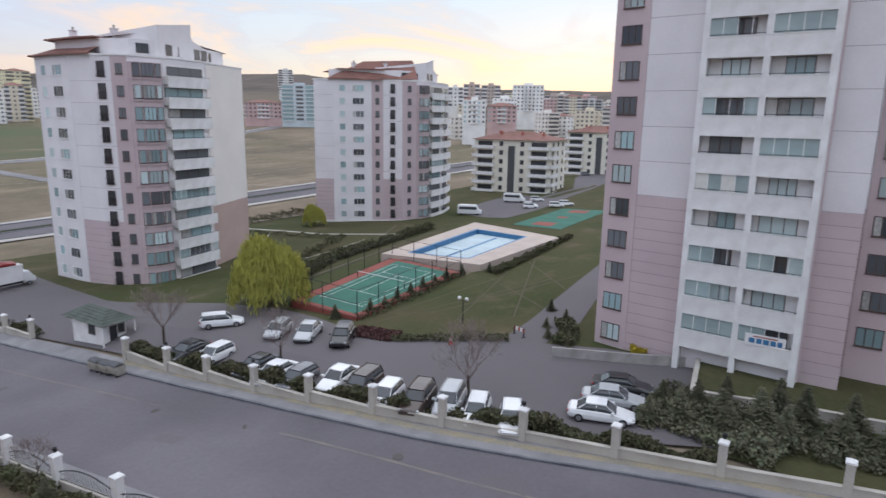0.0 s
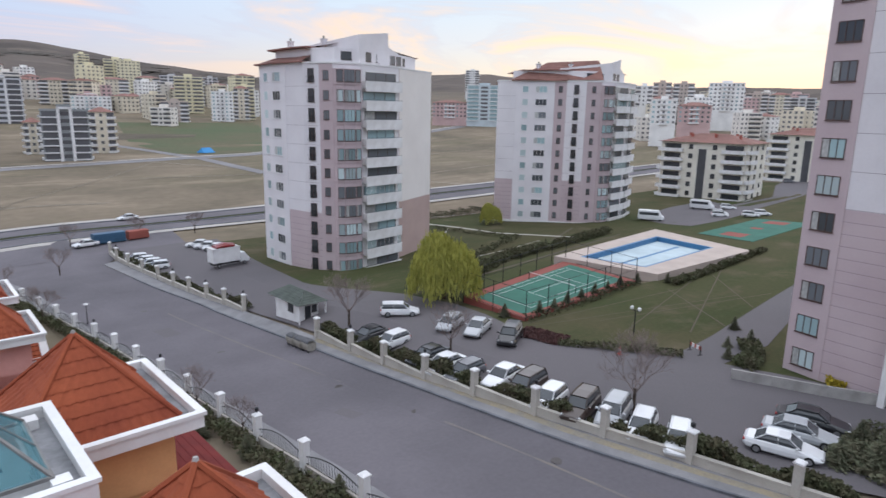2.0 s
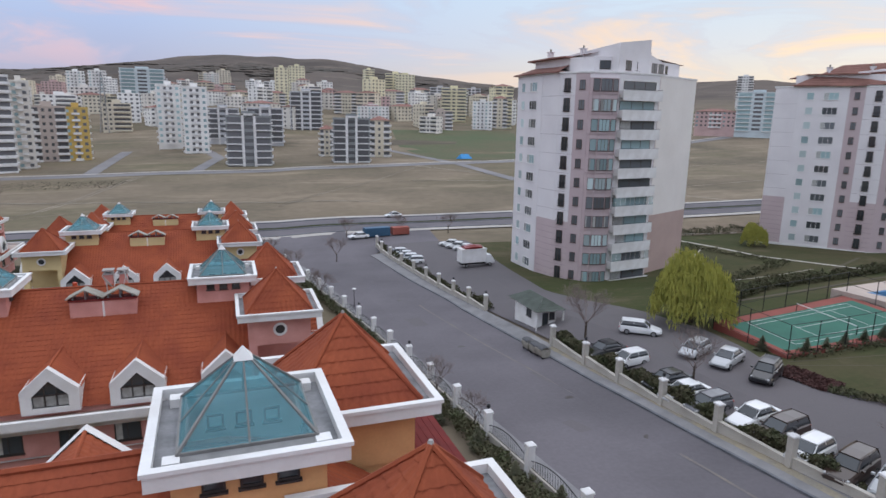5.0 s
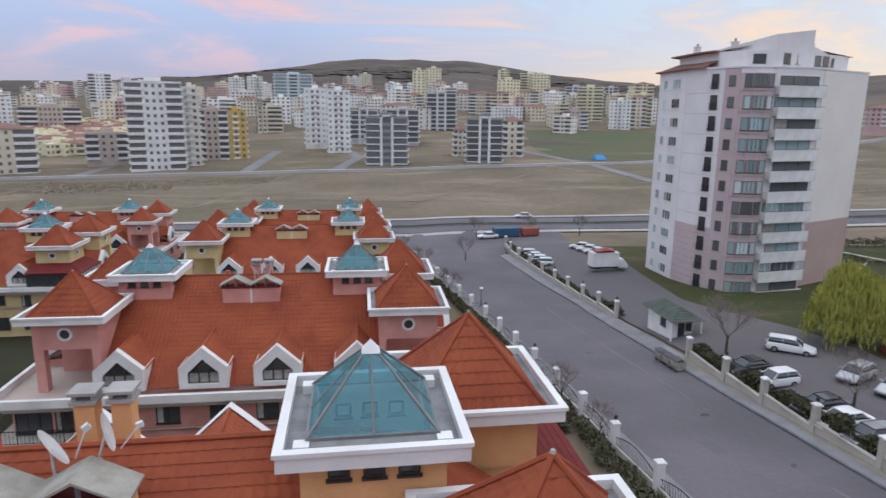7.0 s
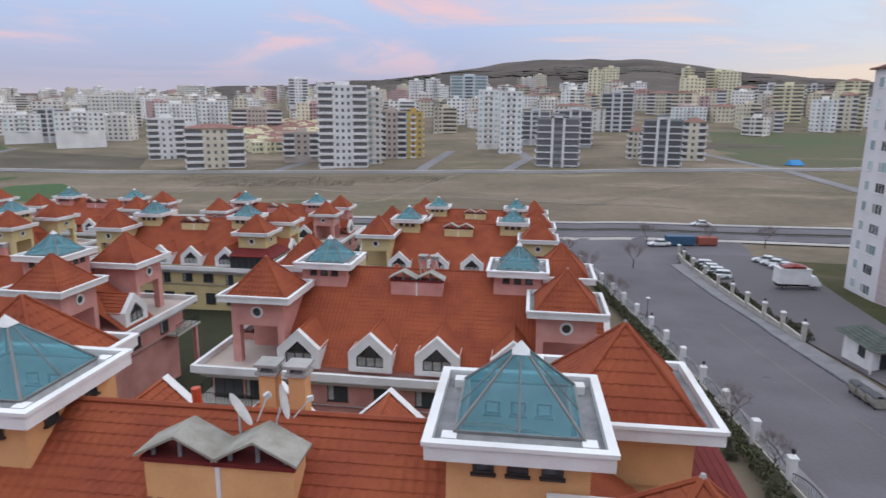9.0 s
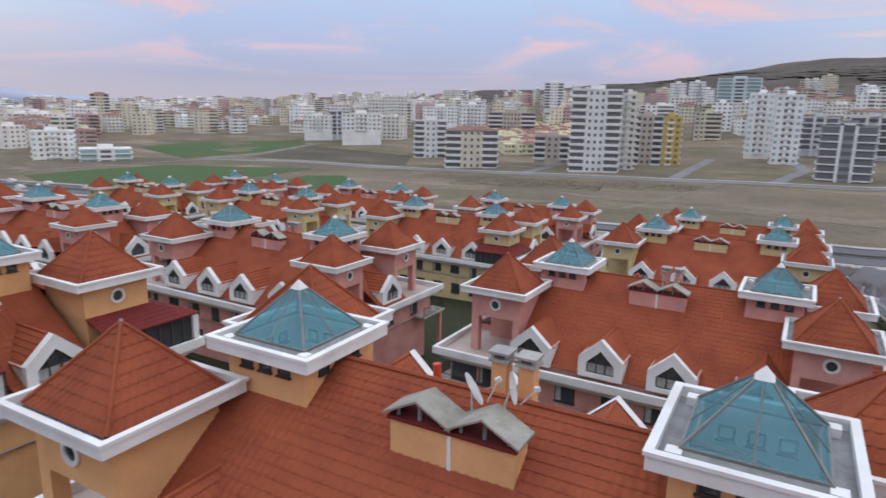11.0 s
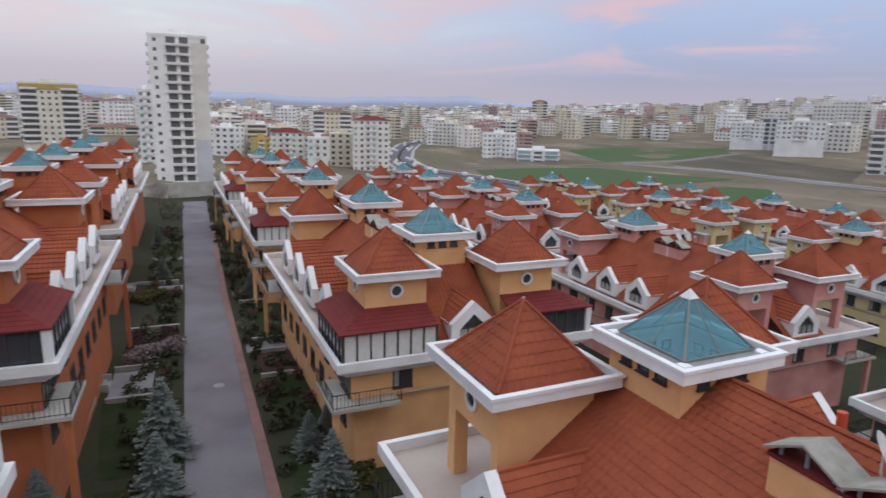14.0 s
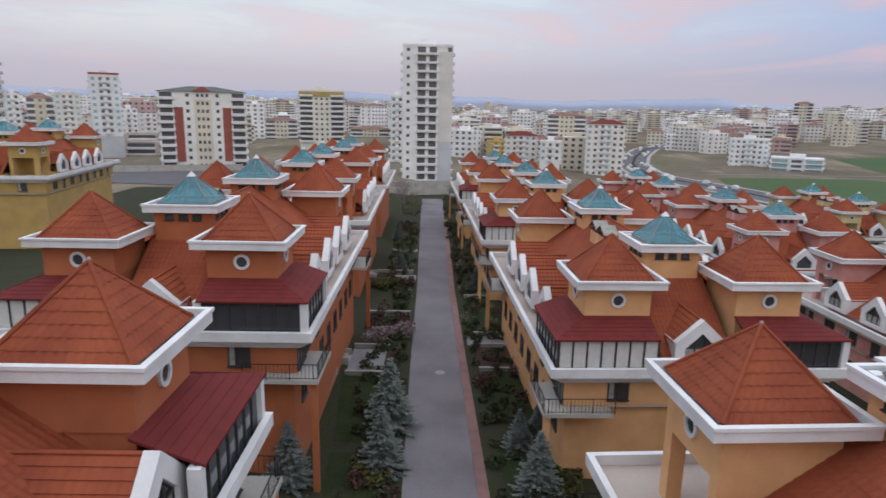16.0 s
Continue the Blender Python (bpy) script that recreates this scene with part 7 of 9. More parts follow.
def car(colour, shape, m, label):
    L, W, H, B, cf, cr, rf, rr = SHAPES[shape]
    c = thing("car", label, "car", m, group="parked cars")
    h = L / 2
    ms = Mesh()
    loft(ms, [(-h, W * 0.80, W * 0.74, 0.42, B - 0.12), (-h + 0.18, W * 0.95, W * 0.86, 0.30, B + 0.02), (cr + 0.1, W, W * 0.92, 0.24, B + 0.03), (0, W, W * 0.93, 0.22, B), (cf, W, W * 0.92, 0.24, B - 0.02), (h - 0.45, W * 0.96, W * 0.84, 0.26, B - 0.20), (h - 0.1, W * 0.86, W * 0.74, 0.32, B - 0.30), (h, W * 0.72, W * 0.66, 0.42, B - 0.40)])
    body = part("body", ms, CARCOL[colour], c, colour + " car body", smooth=False)
    ms = Mesh()
    loft(ms, [(cr, W * 0.86, W * 0.80, B - 0.05, B + 0.05), (rr, W * 0.86, W * 0.70, B - 0.05, H - 0.06), (rf, W * 0.86, W * 0.70, B - 0.05, H - 0.05), (cf, W * 0.86, W * 0.80, B - 0.08, B + 0.02)])
    part("cabin_glass", ms, DARKGLASS, c, "dark car window glass")
    ms = Mesh()
    loft(ms, [(rr - 0.12, W * 0.72, W * 0.66, H - 0.12, H - 0.03), ((rr + rf) / 2, W * 0.74, W * 0.68, H - 0.10, H + 0.01), (rf + 0.06, W * 0.72, W * 0.66, H - 0.12, H - 0.03)])
    part("roof", ms, CARCOL[colour], c)
    for s in (-1, 1):
        for p, q, r0, r1 in (((rr - 0.1, s * W * 0.69, H - 0.08), (cr + 0.02, s * W * 0.84, B), 0.045, 0.05), ((rf + 0.05, s * W * 0.69, H - 0.08), (cf, s * W * 0.84, B - 0.02), 0.035, 0.04), (((rr + rf) / 2, s * W * 0.70, H - 0.07), ((rr + rf) / 2 + 0.03, s * W * 0.88, B), 0.035, 0.04)):
            ms = Mesh()
            ms.tube(p, q, r0, r1, 4)
            part("pillar", ms, CARCOL[colour], c)
    for sx in (1, -1):
        for sy in (1, -1):
            wx = sx * (h - 0.85)
            ms = Mesh()
            ms.tube((0, -0.1, 0), (0, 0.1, 0), 0.32, 0.32, 16)
            key = "tyre"
            if key not in WIN_CACHE:
                WIN_CACHE[key] = ms.data("wheel", TYRE)
                rm = Mesh()
                rm.tube((0, -0.112, 0), (0, 0.112, 0), 0.20, 0.20, 12)
                WIN_CACHE["rim"] = rm.data("rim", RIM)
            o = part("wheel", WIN_CACHE[key], None, c)
            o.matrix_local = pose(wx, sy * (W - 0.08), 0.32)
            part("rim", WIN_CACHE["rim"], None, o)
    for sy in (1, -1):
        ms = Mesh()
        loft(ms, [(h - 0.22, 0.20, 0.18, B - 0.42, B - 0.27), (h - 0.06, 0.16, 0.14, B - 0.44, B - 0.33)])
        o = part("headlight", ms, LAMPCLEAR, c)
        o.matrix_local = pose(0, sy * W * 0.62, 0)
        ms = Mesh()
        loft(ms, [(-h - 0.02, 0.16, 0.16, B - 0.32, B - 0.10), (-h + 0.2, 0.17, 0.17, B - 0.32, B - 0.08)])
        o = part("tail_light", ms, LAMPRED, c)
        o.matrix_local = pose(0, sy * W * 0.68, 0)
        ms = Mesh()
        ms.box(-0.08, -0.1, 0, 0.08, 0.1, 0.14)
        o = part("wing_mirror", ms, CARCOL[colour], c)
        o.matrix_local = pose(cf - 0.25, sy * (W + 0.06), B)
    return c


SHAPE_WORD = {"suv": "sport utility car", "estate": "estate car"}


def park(x, y, heading, colour, shape, where):
    word = SHAPE_WORD.get(shape, shape)
    car(colour, shape, pose(x, y, ground(x, y) + 0.035, 0, 0, heading), f"{colour} {word} parked {where}")


W1 = "nose-in along the car park wall"
park(38.0, 53.6, 190, "black", "sedan", W1)
park(38.4, 49.9, 190, "white", "hatch", W1)
park(38.4, 43.9, 188, "black", "sedan", W1)
park(38.1, 41.2, 188, "white", "sedan", W1)
park(38.2, 38.5, 188, "grey", "hatch", W1)
park(39.6, 35.2, 192, "white", "sedan", W1)
park(39.5, 32.5, 192, "brown", "suv", W1)
park(39.1, 29.7, 196, "white", "hatch", W1)
park(39.8, 27.2, 198, "brown", "suv", W1)
park(40.8, 25.0, 200, "silver", "suv", W1)
park(40.8, 22.6, 203, "white", "hatch", W1)
park(41.2, 20.0, 206, "white", "hatch", W1)
W2 = "beside the conifer bed"
park(46.1, 15.2, 288, "white", "sedan", W2)
park(49.0, 15.3, 288, "silver", "sedan", W2)
park(51.7, 15.5, 288, "black", "sedan", W2)
W3 = "at the edge of the lawn"
park(44.3, 56.7, -35, "white", "estate", W3)
park(45.1, 48.8, 205, "silver", "hatch", W3)
park(46.4, 45.8, 208, "silver", "sedan", W3)
park(47.0, 41.7, 212, "black", "suv", W3)
W4 = "behind the roadside hedge"
for px_, py_ in ((31.9, 121.5), (32.3, 118.5), (32.7, 115.9), (33.2, 113.3)):
    park(px_, py_, 172, "white", "hatch", W4)
for px_, py_ in ((44.3, 125.2), (44.9, 122.4), (45.6, 119.6)):
    park(px_, py_, 150, "white", "sedan", "by the far lawn")
car("white", "sedan", pose(40.80, 164.9, ground(40.80, 164.9) + 0.03, 0, 0, 184), "white sedan on the main road")
park(27.02, 139.4, 190, "white", "sedan", "at the junction")
for px_, py_ in ((158.2, 69.6), (161.3, 68.2), (157.0, 76.6), (160.5, 78.4), (173.0, 82.5), (250.0, 98.5)):
    park(px_, py_, -60, "white" if px_ % 2 else "grey", "hatch", "by the ball court")


def box_truck(m):
    t = thing("box_truck", "white box lorry with a red tarpaulin bundle on top", "lorry", m)
    ms = Mesh()
    ms.box(-2.9, -1.15, 0.9, 1.9, 1.15, 3.3)
    ms.tray(-2.95, -1.2, 3.2, 1.95, 1.2, 3.36, 0.08)
    part("box", ms, WHITE, t)
    ms = Mesh()
    loft(ms, [(2.0, 1.0, 0.95, 0.5, 2.2), (2.9, 1.0, 0.9, 0.5, 2.15), (3.5, 1.0, 0.9, 0.5, 1.35), (3.7, 0.9, 0.85, 0.5, 1.2)])
    part("cab", ms, CARCOL["white"], t)
    ms = Mesh()
    loft(ms, [(-2.2, 0.9, 0.5, 3.36, 3.8), (-0.6, 1.0, 0.6, 3.36, 4.1), (1.2, 0.9, 0.5, 3.36, 3.85)])
    part("tarpaulin", ms, CARCOL["red"], t, "red tarpaulin bundle")
    ms = Mesh()
    ms.box(-2.8, -0.5, 0.45, 3.0, 0.5, 0.9)
    part("chassis", ms, IRON, t)
    for x in (-1.9, 2.7):
        for s in (-1, 1):
            o = part("wheel", WIN_CACHE["tyre"], None, t)
            o.matrix_local = pose(x, s * 0.95, 0.36)
            part("rim", WIN_CACHE["rim"], None, o)


box_truck(pose(42.4, 105.0, ground(42.4, 105.0) + 0.03, 0, 0, 5))


def minibus(m, label):
    t = thing("minibus", label, "van", m, group="white vans")
    ms = Mesh()
    loft(ms, [(-3.0, 0.95, 0.9, 0.4, 2.5), (-2.8, 1.05, 0.95, 0.35, 2.65), (1.8, 1.05, 0.95, 0.35, 2.65), (2.6, 1.0, 0.9, 0.4, 1.5), (3.2, 0.9, 0.8, 0.45, 1.2)])
    part("body", ms, CARCOL["white"], t)
    for s in (-1, 1):
        ms = Mesh()
        ms.box(-2.6, -0.01, 1.5, 1.9, 0.01, 2.2)
        o = part("side_window", ms, DARKGLASS, t)
        o.matrix_local = pose(0, s * 1.06, 0)
        for x in (-2.0, 2.2):
            o = part("wheel", WIN_CACHE["tyre"], None, t)
            o.matrix_local = pose(x, s * 0.92, 0.34)


minibus(pose(142.9, 87.2, ground(142.9, 87.2) + 0.02, 0, 0, -62), "white minibus parked near the pool")
minibus(pose(168.6, 87.8, ground(168.6, 87.8) + 0.02, 0, 0, -75), "white coach parked before the low blocks")
ms = Mesh()
loft(ms, [(-3.0, 1.0, 1.0, 0.2, 2.2), (3.0, 1.0, 1.0, 0.2, 2.2)])
lone("blue_container", ms, mat("blue_sheet_metal", (0.05, 0.12, 0.20), 0.6, 0.2), "faded blue sheet-metal stall at the junction", "container", pose(31.51, 140.8, ground(31.51, 140.8), 0, 0, 8))
ms = Mesh()
loft(ms, [(-2.0, 1.0, 1.0, 0.2, 1.9), (2.0, 1.0, 1.0, 0.2, 1.9)])
lone("red_container", ms, BRICKRED, "faded red sheet-metal stall at the junction", "container", pose(37.17, 141.5, ground(37.17, 141.5), 0, 0, 8))
ms = Mesh()
ms.face([(-3.5, -2.5, 0), (3.5, -2.5, 0), (2.5, 0, 2.4), (-2.5, 0, 2.4)])
ms.face([(3.5, 2.5, 0), (-3.5, 2.5, 0), (-2.5, 0, 2.4), (2.5, 0, 2.4)])
ms.face([(3.5, -2.5, 0), (3.5, 2.5, 0), (2.5, 0, 2.4)])
ms.face([(-3.5, 2.5, 0), (-3.5, -2.5, 0), (-2.5, 0, 2.4)])
lone("blue_tent", ms, mat("blue_tarpaulin", (0.03, 0.25, 0.55), 0.6), "bright blue tarpaulin tent in the field", "tent", pose(113.4, 317.6, ground(113.4, 317.6), 0, 0, 20))


# ---------------------------------------------------------------- fences and street furniture
def pillar(name, h, w, cap, lamp, label):
    t = thing(name, label, "fence post", group=name + "s")
    ms = Mesh()
    ms.box(-w / 2, -w / 2, -1.2, w / 2, w / 2, h)
    part("shaft", ms, WHITE if lamp != "far" else WALLSTONE, t)
    ms = Mesh()
    ms.box(-w / 2 - 0.06, -w / 2 - 0.06, h, w / 2 + 0.06, w / 2 + 0.06, h + 0.10)
    c = w / 2 + 0.05
    for i, (a, b) in enumerate((((-c, -c), (c, -c)), ((c, -c), (c, c)), ((c, c), (-c, c)), ((-c, c), (-c, -c)))):
        ms.face([(*a, h + 0.12), (*b, h + 0.12), (0, 0, h + 0.3)])
    part("cap", ms, WHITE, t, "white moulded cap")
    if cap:
        ms = Mesh()
        ms.tube((0, 0, h + 0.25), (0, 0, h + 0.42), 0.05, 0.05, 6)
        ms.tube((0, 0, h + 0.42), (0, 0, h + 0.62), 0.15, 0.11, 8)
        ms.tube((0, 0, h + 0.62), (0, 0, h + 0.68), 0.17, 0.04, 8)
        part("lamp_head", ms, IRON, t, "small black lamp head")
    return t


NEAR_POST = pillar("fence_pillar", 2.0, 0.5, False, "", "white fence pillar with moulded cap")
NEAR_LAMP = pillar("fence_pillar", 2.0, 0.5, True, "", "white fence pillar topped by a black lamp")
FAR_POST = pillar("wall_pillar", 2.2, 0.48, False, "far", "pale wall pillar beside the pavement")
FAR_LAMP = pillar("wall_pillar", 2.2, 0.48, True, "far", "pale wall pillar with a lamp on top")


def iron_panel(L):
    """An arched iron railing L long, along x."""
    ms = Mesh()
    n = 10
    pts = []
    for i in range(n + 1):
        u = i / n
        pts.append((u * L, 0, 0.95 + 0.55 * math.sin(math.pi * u)))
    for a, b in zip(pts, pts[1:]):
        ms.tube(a, b, 0.035, None, 5)
    ms.tube((0, 0, 0.5), (L, 0, 0.5), 0.025, None, 5)
    for i in range(1, 2 * n):
        u = i / (2 * n)
        ms.tube((u * L, 0, 0.45), (u * L, 0, 0.95 + 0.55 * math.sin(math.pi * u)), 0.014, None, 4)
    return ms


fence_len = length(NEAR_FENCE)
s, k, prev = 64.0, 0, None
used = {NEAR_POST: False, NEAR_LAMP: False, FAR_POST: False, FAR_LAMP: False}


def put(template, m):
    if not used[template]:
        used[template] = True
        template.matrix_world = m
        return template
    return copy_thing(template, m)


PANELS = {}
railing = thing("railing", "black arched iron railing between white pillars", "fence")
while s < fence_len - 1:
    x, y, hd = along(NEAR_FENCE, s)
    z = ground(x, y) + 0.1
    put(NEAR_LAMP if k % 3 == 0 else NEAR_POST, pose(x, y, z, 0, 0, hd))
    if prev:
        px_, py_, pz_ = prev
        d = Vector((x - px_, y - py_, z - pz_))
        L = round(d.length - 0.4, 1)
        if L not in PANELS:
            PANELS[L] = iron_panel(L).data("railing_panel", IRON)
            ms = Mesh()
            ms.box(0, -0.14, -0.8, L, 0.14, 0.42)
            PANELS[("w", L)] = ms.data("plinth", WALLSTONE)
        hd2 = math.degrees(math.atan2(d.y, d.x))
        pit = -math.degrees(math.atan2(d.z, math.hypot(d.x, d.y)))
        o = part("railing_panel", PANELS[L], None, railing)
        o.matrix_world = pose(px_, py_, pz_, 0, pit, hd2) @ pose(0.2, 0, 0)
        o = part("plinth", PANELS[("w", L)], None, railing)
        o.matrix_world = pose(px_, py_, pz_, 0, pit, hd2) @ pose(0.2, 0, 0)
    prev = (x, y, z)
    s += 6.62
    k += 1

FAR_POSTS = [(49.6, -19.0), (48.0, -12.6), (46.5, -6.4), (44.9, -0.1), (43.0, 6.4), (41.4, 12.5), (39.9, 18.4), (38.4, 24.0), (37.2, 29.4), (36.4, 35.3), (35.9, 41.2), (35.6, 47.2), (35.4, 52.9), (35.3, 59.8)]
FAR_POSTS2 = [(34.5, 78.4), (34.0, 84.1), (33.3, 89.2), (32.7, 95.0), (32.1, 100.6), (31.4, 106.4), (30.6, 112.4), (29.8, 118.3), (29.3, 124.3), (29.5, 130.3)]
boundary = thing("boundary_wall", "low pale stepped wall along the pavement", "wall")
for line in (FAR_POSTS, FAR_POSTS2):
    for k, (x, y) in enumerate(line):
        put(FAR_LAMP if k % 2 == 0 else FAR_POST, pose(x, y, ground(x, y) + 0.1, 0, 0, 0))
        if k:
            x0, y0 = line[k - 1]
            z = ground((x + x0) / 2, (y + y0) / 2) + 0.1
            d = Vector((x - x0, y - y0))
            ms = Mesh()
            ms.box(0.2, -0.13, -1.2, d.length - 0.2, 0.13, 0.62)
            ms.box(0.2, -0.18, 0.62, d.length - 0.2, 0.18, 0.72)
            o = part("wall_panel", ms, WALLSTONE, boundary)
            o.matrix_world = pose(x0, y0, z, 0, 0, math.degrees(math.atan2(d.y, d.x)))


def street_lamp(m):
    t = thing("street_lamp", "dark street lamp with a pale disc head", "street lamp", m, group="street lamps")
    ms = Mesh()
    ms.tube((0, 0, -0.5), (0, 0, 4.2), 0.09, 0.06, 8)
    ms.tube((0, 0, 0), (0, 0, 0.5), 0.16, 0.14, 8)
    part("pole", ms, IRON, t)
    ms = Mesh()
    ms.tube((0, 0, 4.2), (0, 0, 4.35), 0.12, 0.5, 14)
    ms.tube((0, 0, 4.35), (0, 0, 4.5), 0.5, 0.36, 14)
    part("lamp_head", ms, WHITE, t)
    return t


lamp = street_lamp(pose(17.90, 88.92, ground(17.90, 88.92)) @ Matrix.Scale(0.62, 4))


def garden_lamp(m):
    t = thing("garden_lamp", "black garden lamp with twin white globes", "garden lamp", m, group="garden lamps")
    ms = Mesh()
    ms.tube((0, 0, -0.3), (0, 0, 2.6), 0.07, 0.05, 8)
    ms.tube((0, -0.45, 2.5), (0, 0.45, 2.5), 0.04)
    part("pole", ms, IRON, t)
    for s in (-0.45, 0.45):
        bm = bmesh.new()
        bmesh.ops.create_uvsphere(bm, u_segments=10, v_segments=7, radius=0.2)
        me = bpy.data.meshes.new("globe")
        bm.to_mesh(me)
        bm.free()
        me.materials.append(WHITE)
        o = part("globe", me, None, t)
        o.matrix_local = pose(0, s, 2.75)


garden_lamp(pose(58.44, 35.14, ground(58.44, 35.14)))

# guard hut
hz = ground(37.75, 69.24) + 0.05
hut = thing("guard_hut", "white guard hut with a green-grey hipped roof", "hut", pose(37.65, 69.3, hz, 0, 0, 3) @ Matrix.Scale(0.9, 4))
ms = Mesh()
ms.box(-1.6, -3.2, -1, 1.4, 3.0, 2.6)
part("wall", ms, WHITE, hut)
ms = Mesh()
c = [(-2.3, -4.4, 2.55), (2.3, -4.4, 2.55), (2.3, 4.0, 2.55), (-2.3, 4.0, 2.55)]
p, q = (0, -2.2, 3.9), (0, 1.8, 3.9)
slope(ms, c[0], c[1], p, p, 6, 0.04)
slope(ms, c[1], c[2], q, p, 6, 0.04)
slope(ms, c[2], c[3], q, q, 6, 0.04)
slope(ms, c[3], c[0], p, q, 6, 0.04)
part("roof", ms, mat("green_grey_shingle", (0.085, 0.10, 0.085), 0.85, 0, 0.15, 1, 9, 0.2), hut, "green-grey shingle roof")
for x in (-2.0, 2.0):
    ms = Mesh()
    ms.box(x - 0.08, -4.2, -0.8, x + 0.08, -4.04, 2.6)
    part("post", ms, WHITE, hut)
o = add_window(hut, -1.604, -1.2, 1.0, -90, 1.4, 1.1)
o = add_window(hut, -0.2, -3.204, 0.0, 0, 0.9, 2.0, panes=1, name="door")
add_window(hut, 0.8, -3.204, 1.0, 0, 0.8, 1.0)


def dumpster(m):
    t = thing("dumpster", "grey metal wheeled rubbish container on the kerb", "rubbish container", m, group="rubbish containers")
    ms = Mesh()
    loft(ms, [(-0.65, 0.45, 0.55, 0.25, 1.1), (0.65, 0.45, 0.55, 0.25, 1.1)])
    part("tub", ms, GREYCAP, t)
    ms = Mesh()
    for i in range(6):
        a, b = math.pi * i / 6, math.pi * (i + 1) / 6
        ms.face([(-0.66, -0.55 * math.cos(a), 1.1 + 0.25 * math.sin(a)), (0.66, -0.55 * math.cos(a), 1.1 + 0.25 * math.sin(a)), (0.66, -0.55 * math.cos(b), 1.1 + 0.25 * math.sin(b)), (-0.66, -0.55 * math.cos(b), 1.1 + 0.25 * math.sin(b))])
    part("lid", ms, DARKPANEL, t, "dark rounded lid")
    for x in (-0.5, 0.5):
        for y in (-0.35, 0.35):
            ms = Mesh()
            ms.tube((x, y - 0.04, 0.12), (x, y + 0.04, 0.12), 0.12, 0.12, 10)
            part("wheel", ms, TYRE, t)
    return t


dm = dumpster(pose(33.0, 61.0, ground(33.0, 61.0), 0, 0, 95))
for x, y in ((33.05, 59.25), (33.15, 57.75)):
    copy_thing(dm, pose(x, y, ground(x, y), 0, 0, 95))

# traffic cone and barrier
cone = thing("traffic_cone", "red traffic cone on the car park", "traffic cone", pose(52.19, 32.46, ground(52.19, 32.46) + 0.035))
ms = Mesh()
ms.box(-0.2, -0.2, 0, 0.2, 0.2, 0.05)
ms.tube((0, 0, 0.05), (0, 0, 0.8), 0.16, 0.03, 12)
part("cone", ms, mat("red_plastic", (0.45, 0.04, 0.03), 0.5), cone)
ms = Mesh()
ms.tube((0, 0, 0.40), (0, 0, 0.55), 0.112, 0.088, 12)
part("band", ms, WHITE, cone)
bar = thing("road_barrier", "small red and white road barrier", "barrier", pose(58.27, 28.32, ground(58.27, 28.32) + 0.035, 0, 0, 70))
for i in range(5):
    ms = Mesh()
    ms.box(-0.75 + 0.3 * i, -0.03, 0.5, -0.45 + 0.3 * i, 0.03, 0.85)
    part("stripe_board", ms, WHITE if i % 2 else BRICKRED, bar)
for x in (-0.7, 0.7):
    ms = Mesh()
    ms.box(x - 0.04, -0.25, 0, x + 0.04, 0.25, 0.06)
    ms.box(x - 0.04, -0.04, 0, x + 0.04, 0.04, 0.95)
    part("leg", ms, IRON, bar)

# tennis court fence and floodlights
cf_ = thing("court_fence", "dark wire fence posts round the tennis court", "fence")
corners = COURT + [COURT[0]]
for a, b in zip(corners, corners[1:]):
    L = math.hypot(b[0] - a[0], b[1] - a[1])
    n = int(L / 4)
    for i in range(n):
        x, y = lerp(a, b, i / n)
        ms = Mesh()
        ms.tube((x, y, CZ - 1), (x, y, CZ + 3.2), 0.05, 0.05, 6)
        part("post", ms, IRON, cf_)
    for zz in (0.1, 1.6, 3.15):
        ms = Mesh()
        ms.tube((*a, CZ + zz), (*b, CZ + zz), 0.03, None, 5)
        part("rail", ms, IRON, cf_)
net = thing("tennis_net", "dark tennis net with white band", "net")
na, nb = inset(COURT, 0.505, 0.505, 0.16, 0.86)[0], inset(COURT, 0.505, 0.505, 0.16, 0.86)[3]
ms = Mesh()
ms.tube((*na, CZ), (*na, CZ + 1.05), 0.05)
ms.tube((*nb, CZ), (*nb, CZ + 1.05), 0.05)
part("post", ms, IRON, net)
ms = Mesh()
ms.tube((*na, CZ + 1.0), (*nb, CZ + 0.98), 0.04)
part("band", ms, WHITE, net)
# retaining wall and raised lawn before the tall tower
ms = Mesh()
ms.prism([(53.3, 10.5), (60.6, 11.6), (64.5, 4.0), (64.5, -24), (57.5, -24), (55.9, -2.0), (55.0, 3.0)], -3, -0.05)
lone("raised_lawn", ms, GRASS, "raised patchy lawn before the tower", kind="structure")
for a, b in (((53.1, 10.5), (60.4, 11.7)), ((53.1, 10.5), (54.9, 3.0)), ((54.9, 3.0), (55.7, -2.1)), ((55.7, -2.1), (57.3, -24))):
    d = Vector((b[0] - a[0], b[1] - a[1]))
    ms = Mesh()
    ms.box(0, -0.15, -2.5, d.length, 0.15, 0.12)
    ms.box(-0.05, -0.2, 0.12, d.length + 0.05, 0.2, 0.2)
    lone("retaining_wall", ms, WALLSTONE, "pale concrete retaining wall", kind="structure", m=pose(*a, 0, 0, 0, math.degrees(math.atan2(d.y, d.x))))
RAMP = [(55.4, 23.4), (56.6, 20.6), (58.2, 16.9), (60.2, 12.8)]
for a, b in zip(RAMP, RAMP[1:]):
    d = Vector((b[0] - a[0], b[1] - a[1]))
    ms = Mesh()
    ms.box(0, -0.12, -2, d.length + 0.05, 0.12, 0.55)
    lone("ramp_wall", ms, STONE, "curved grey concrete ramp wall", kind="structure", m=pose(*a, -0.5, 0, 0, math.degrees(math.atan2(d.y, d.x))))


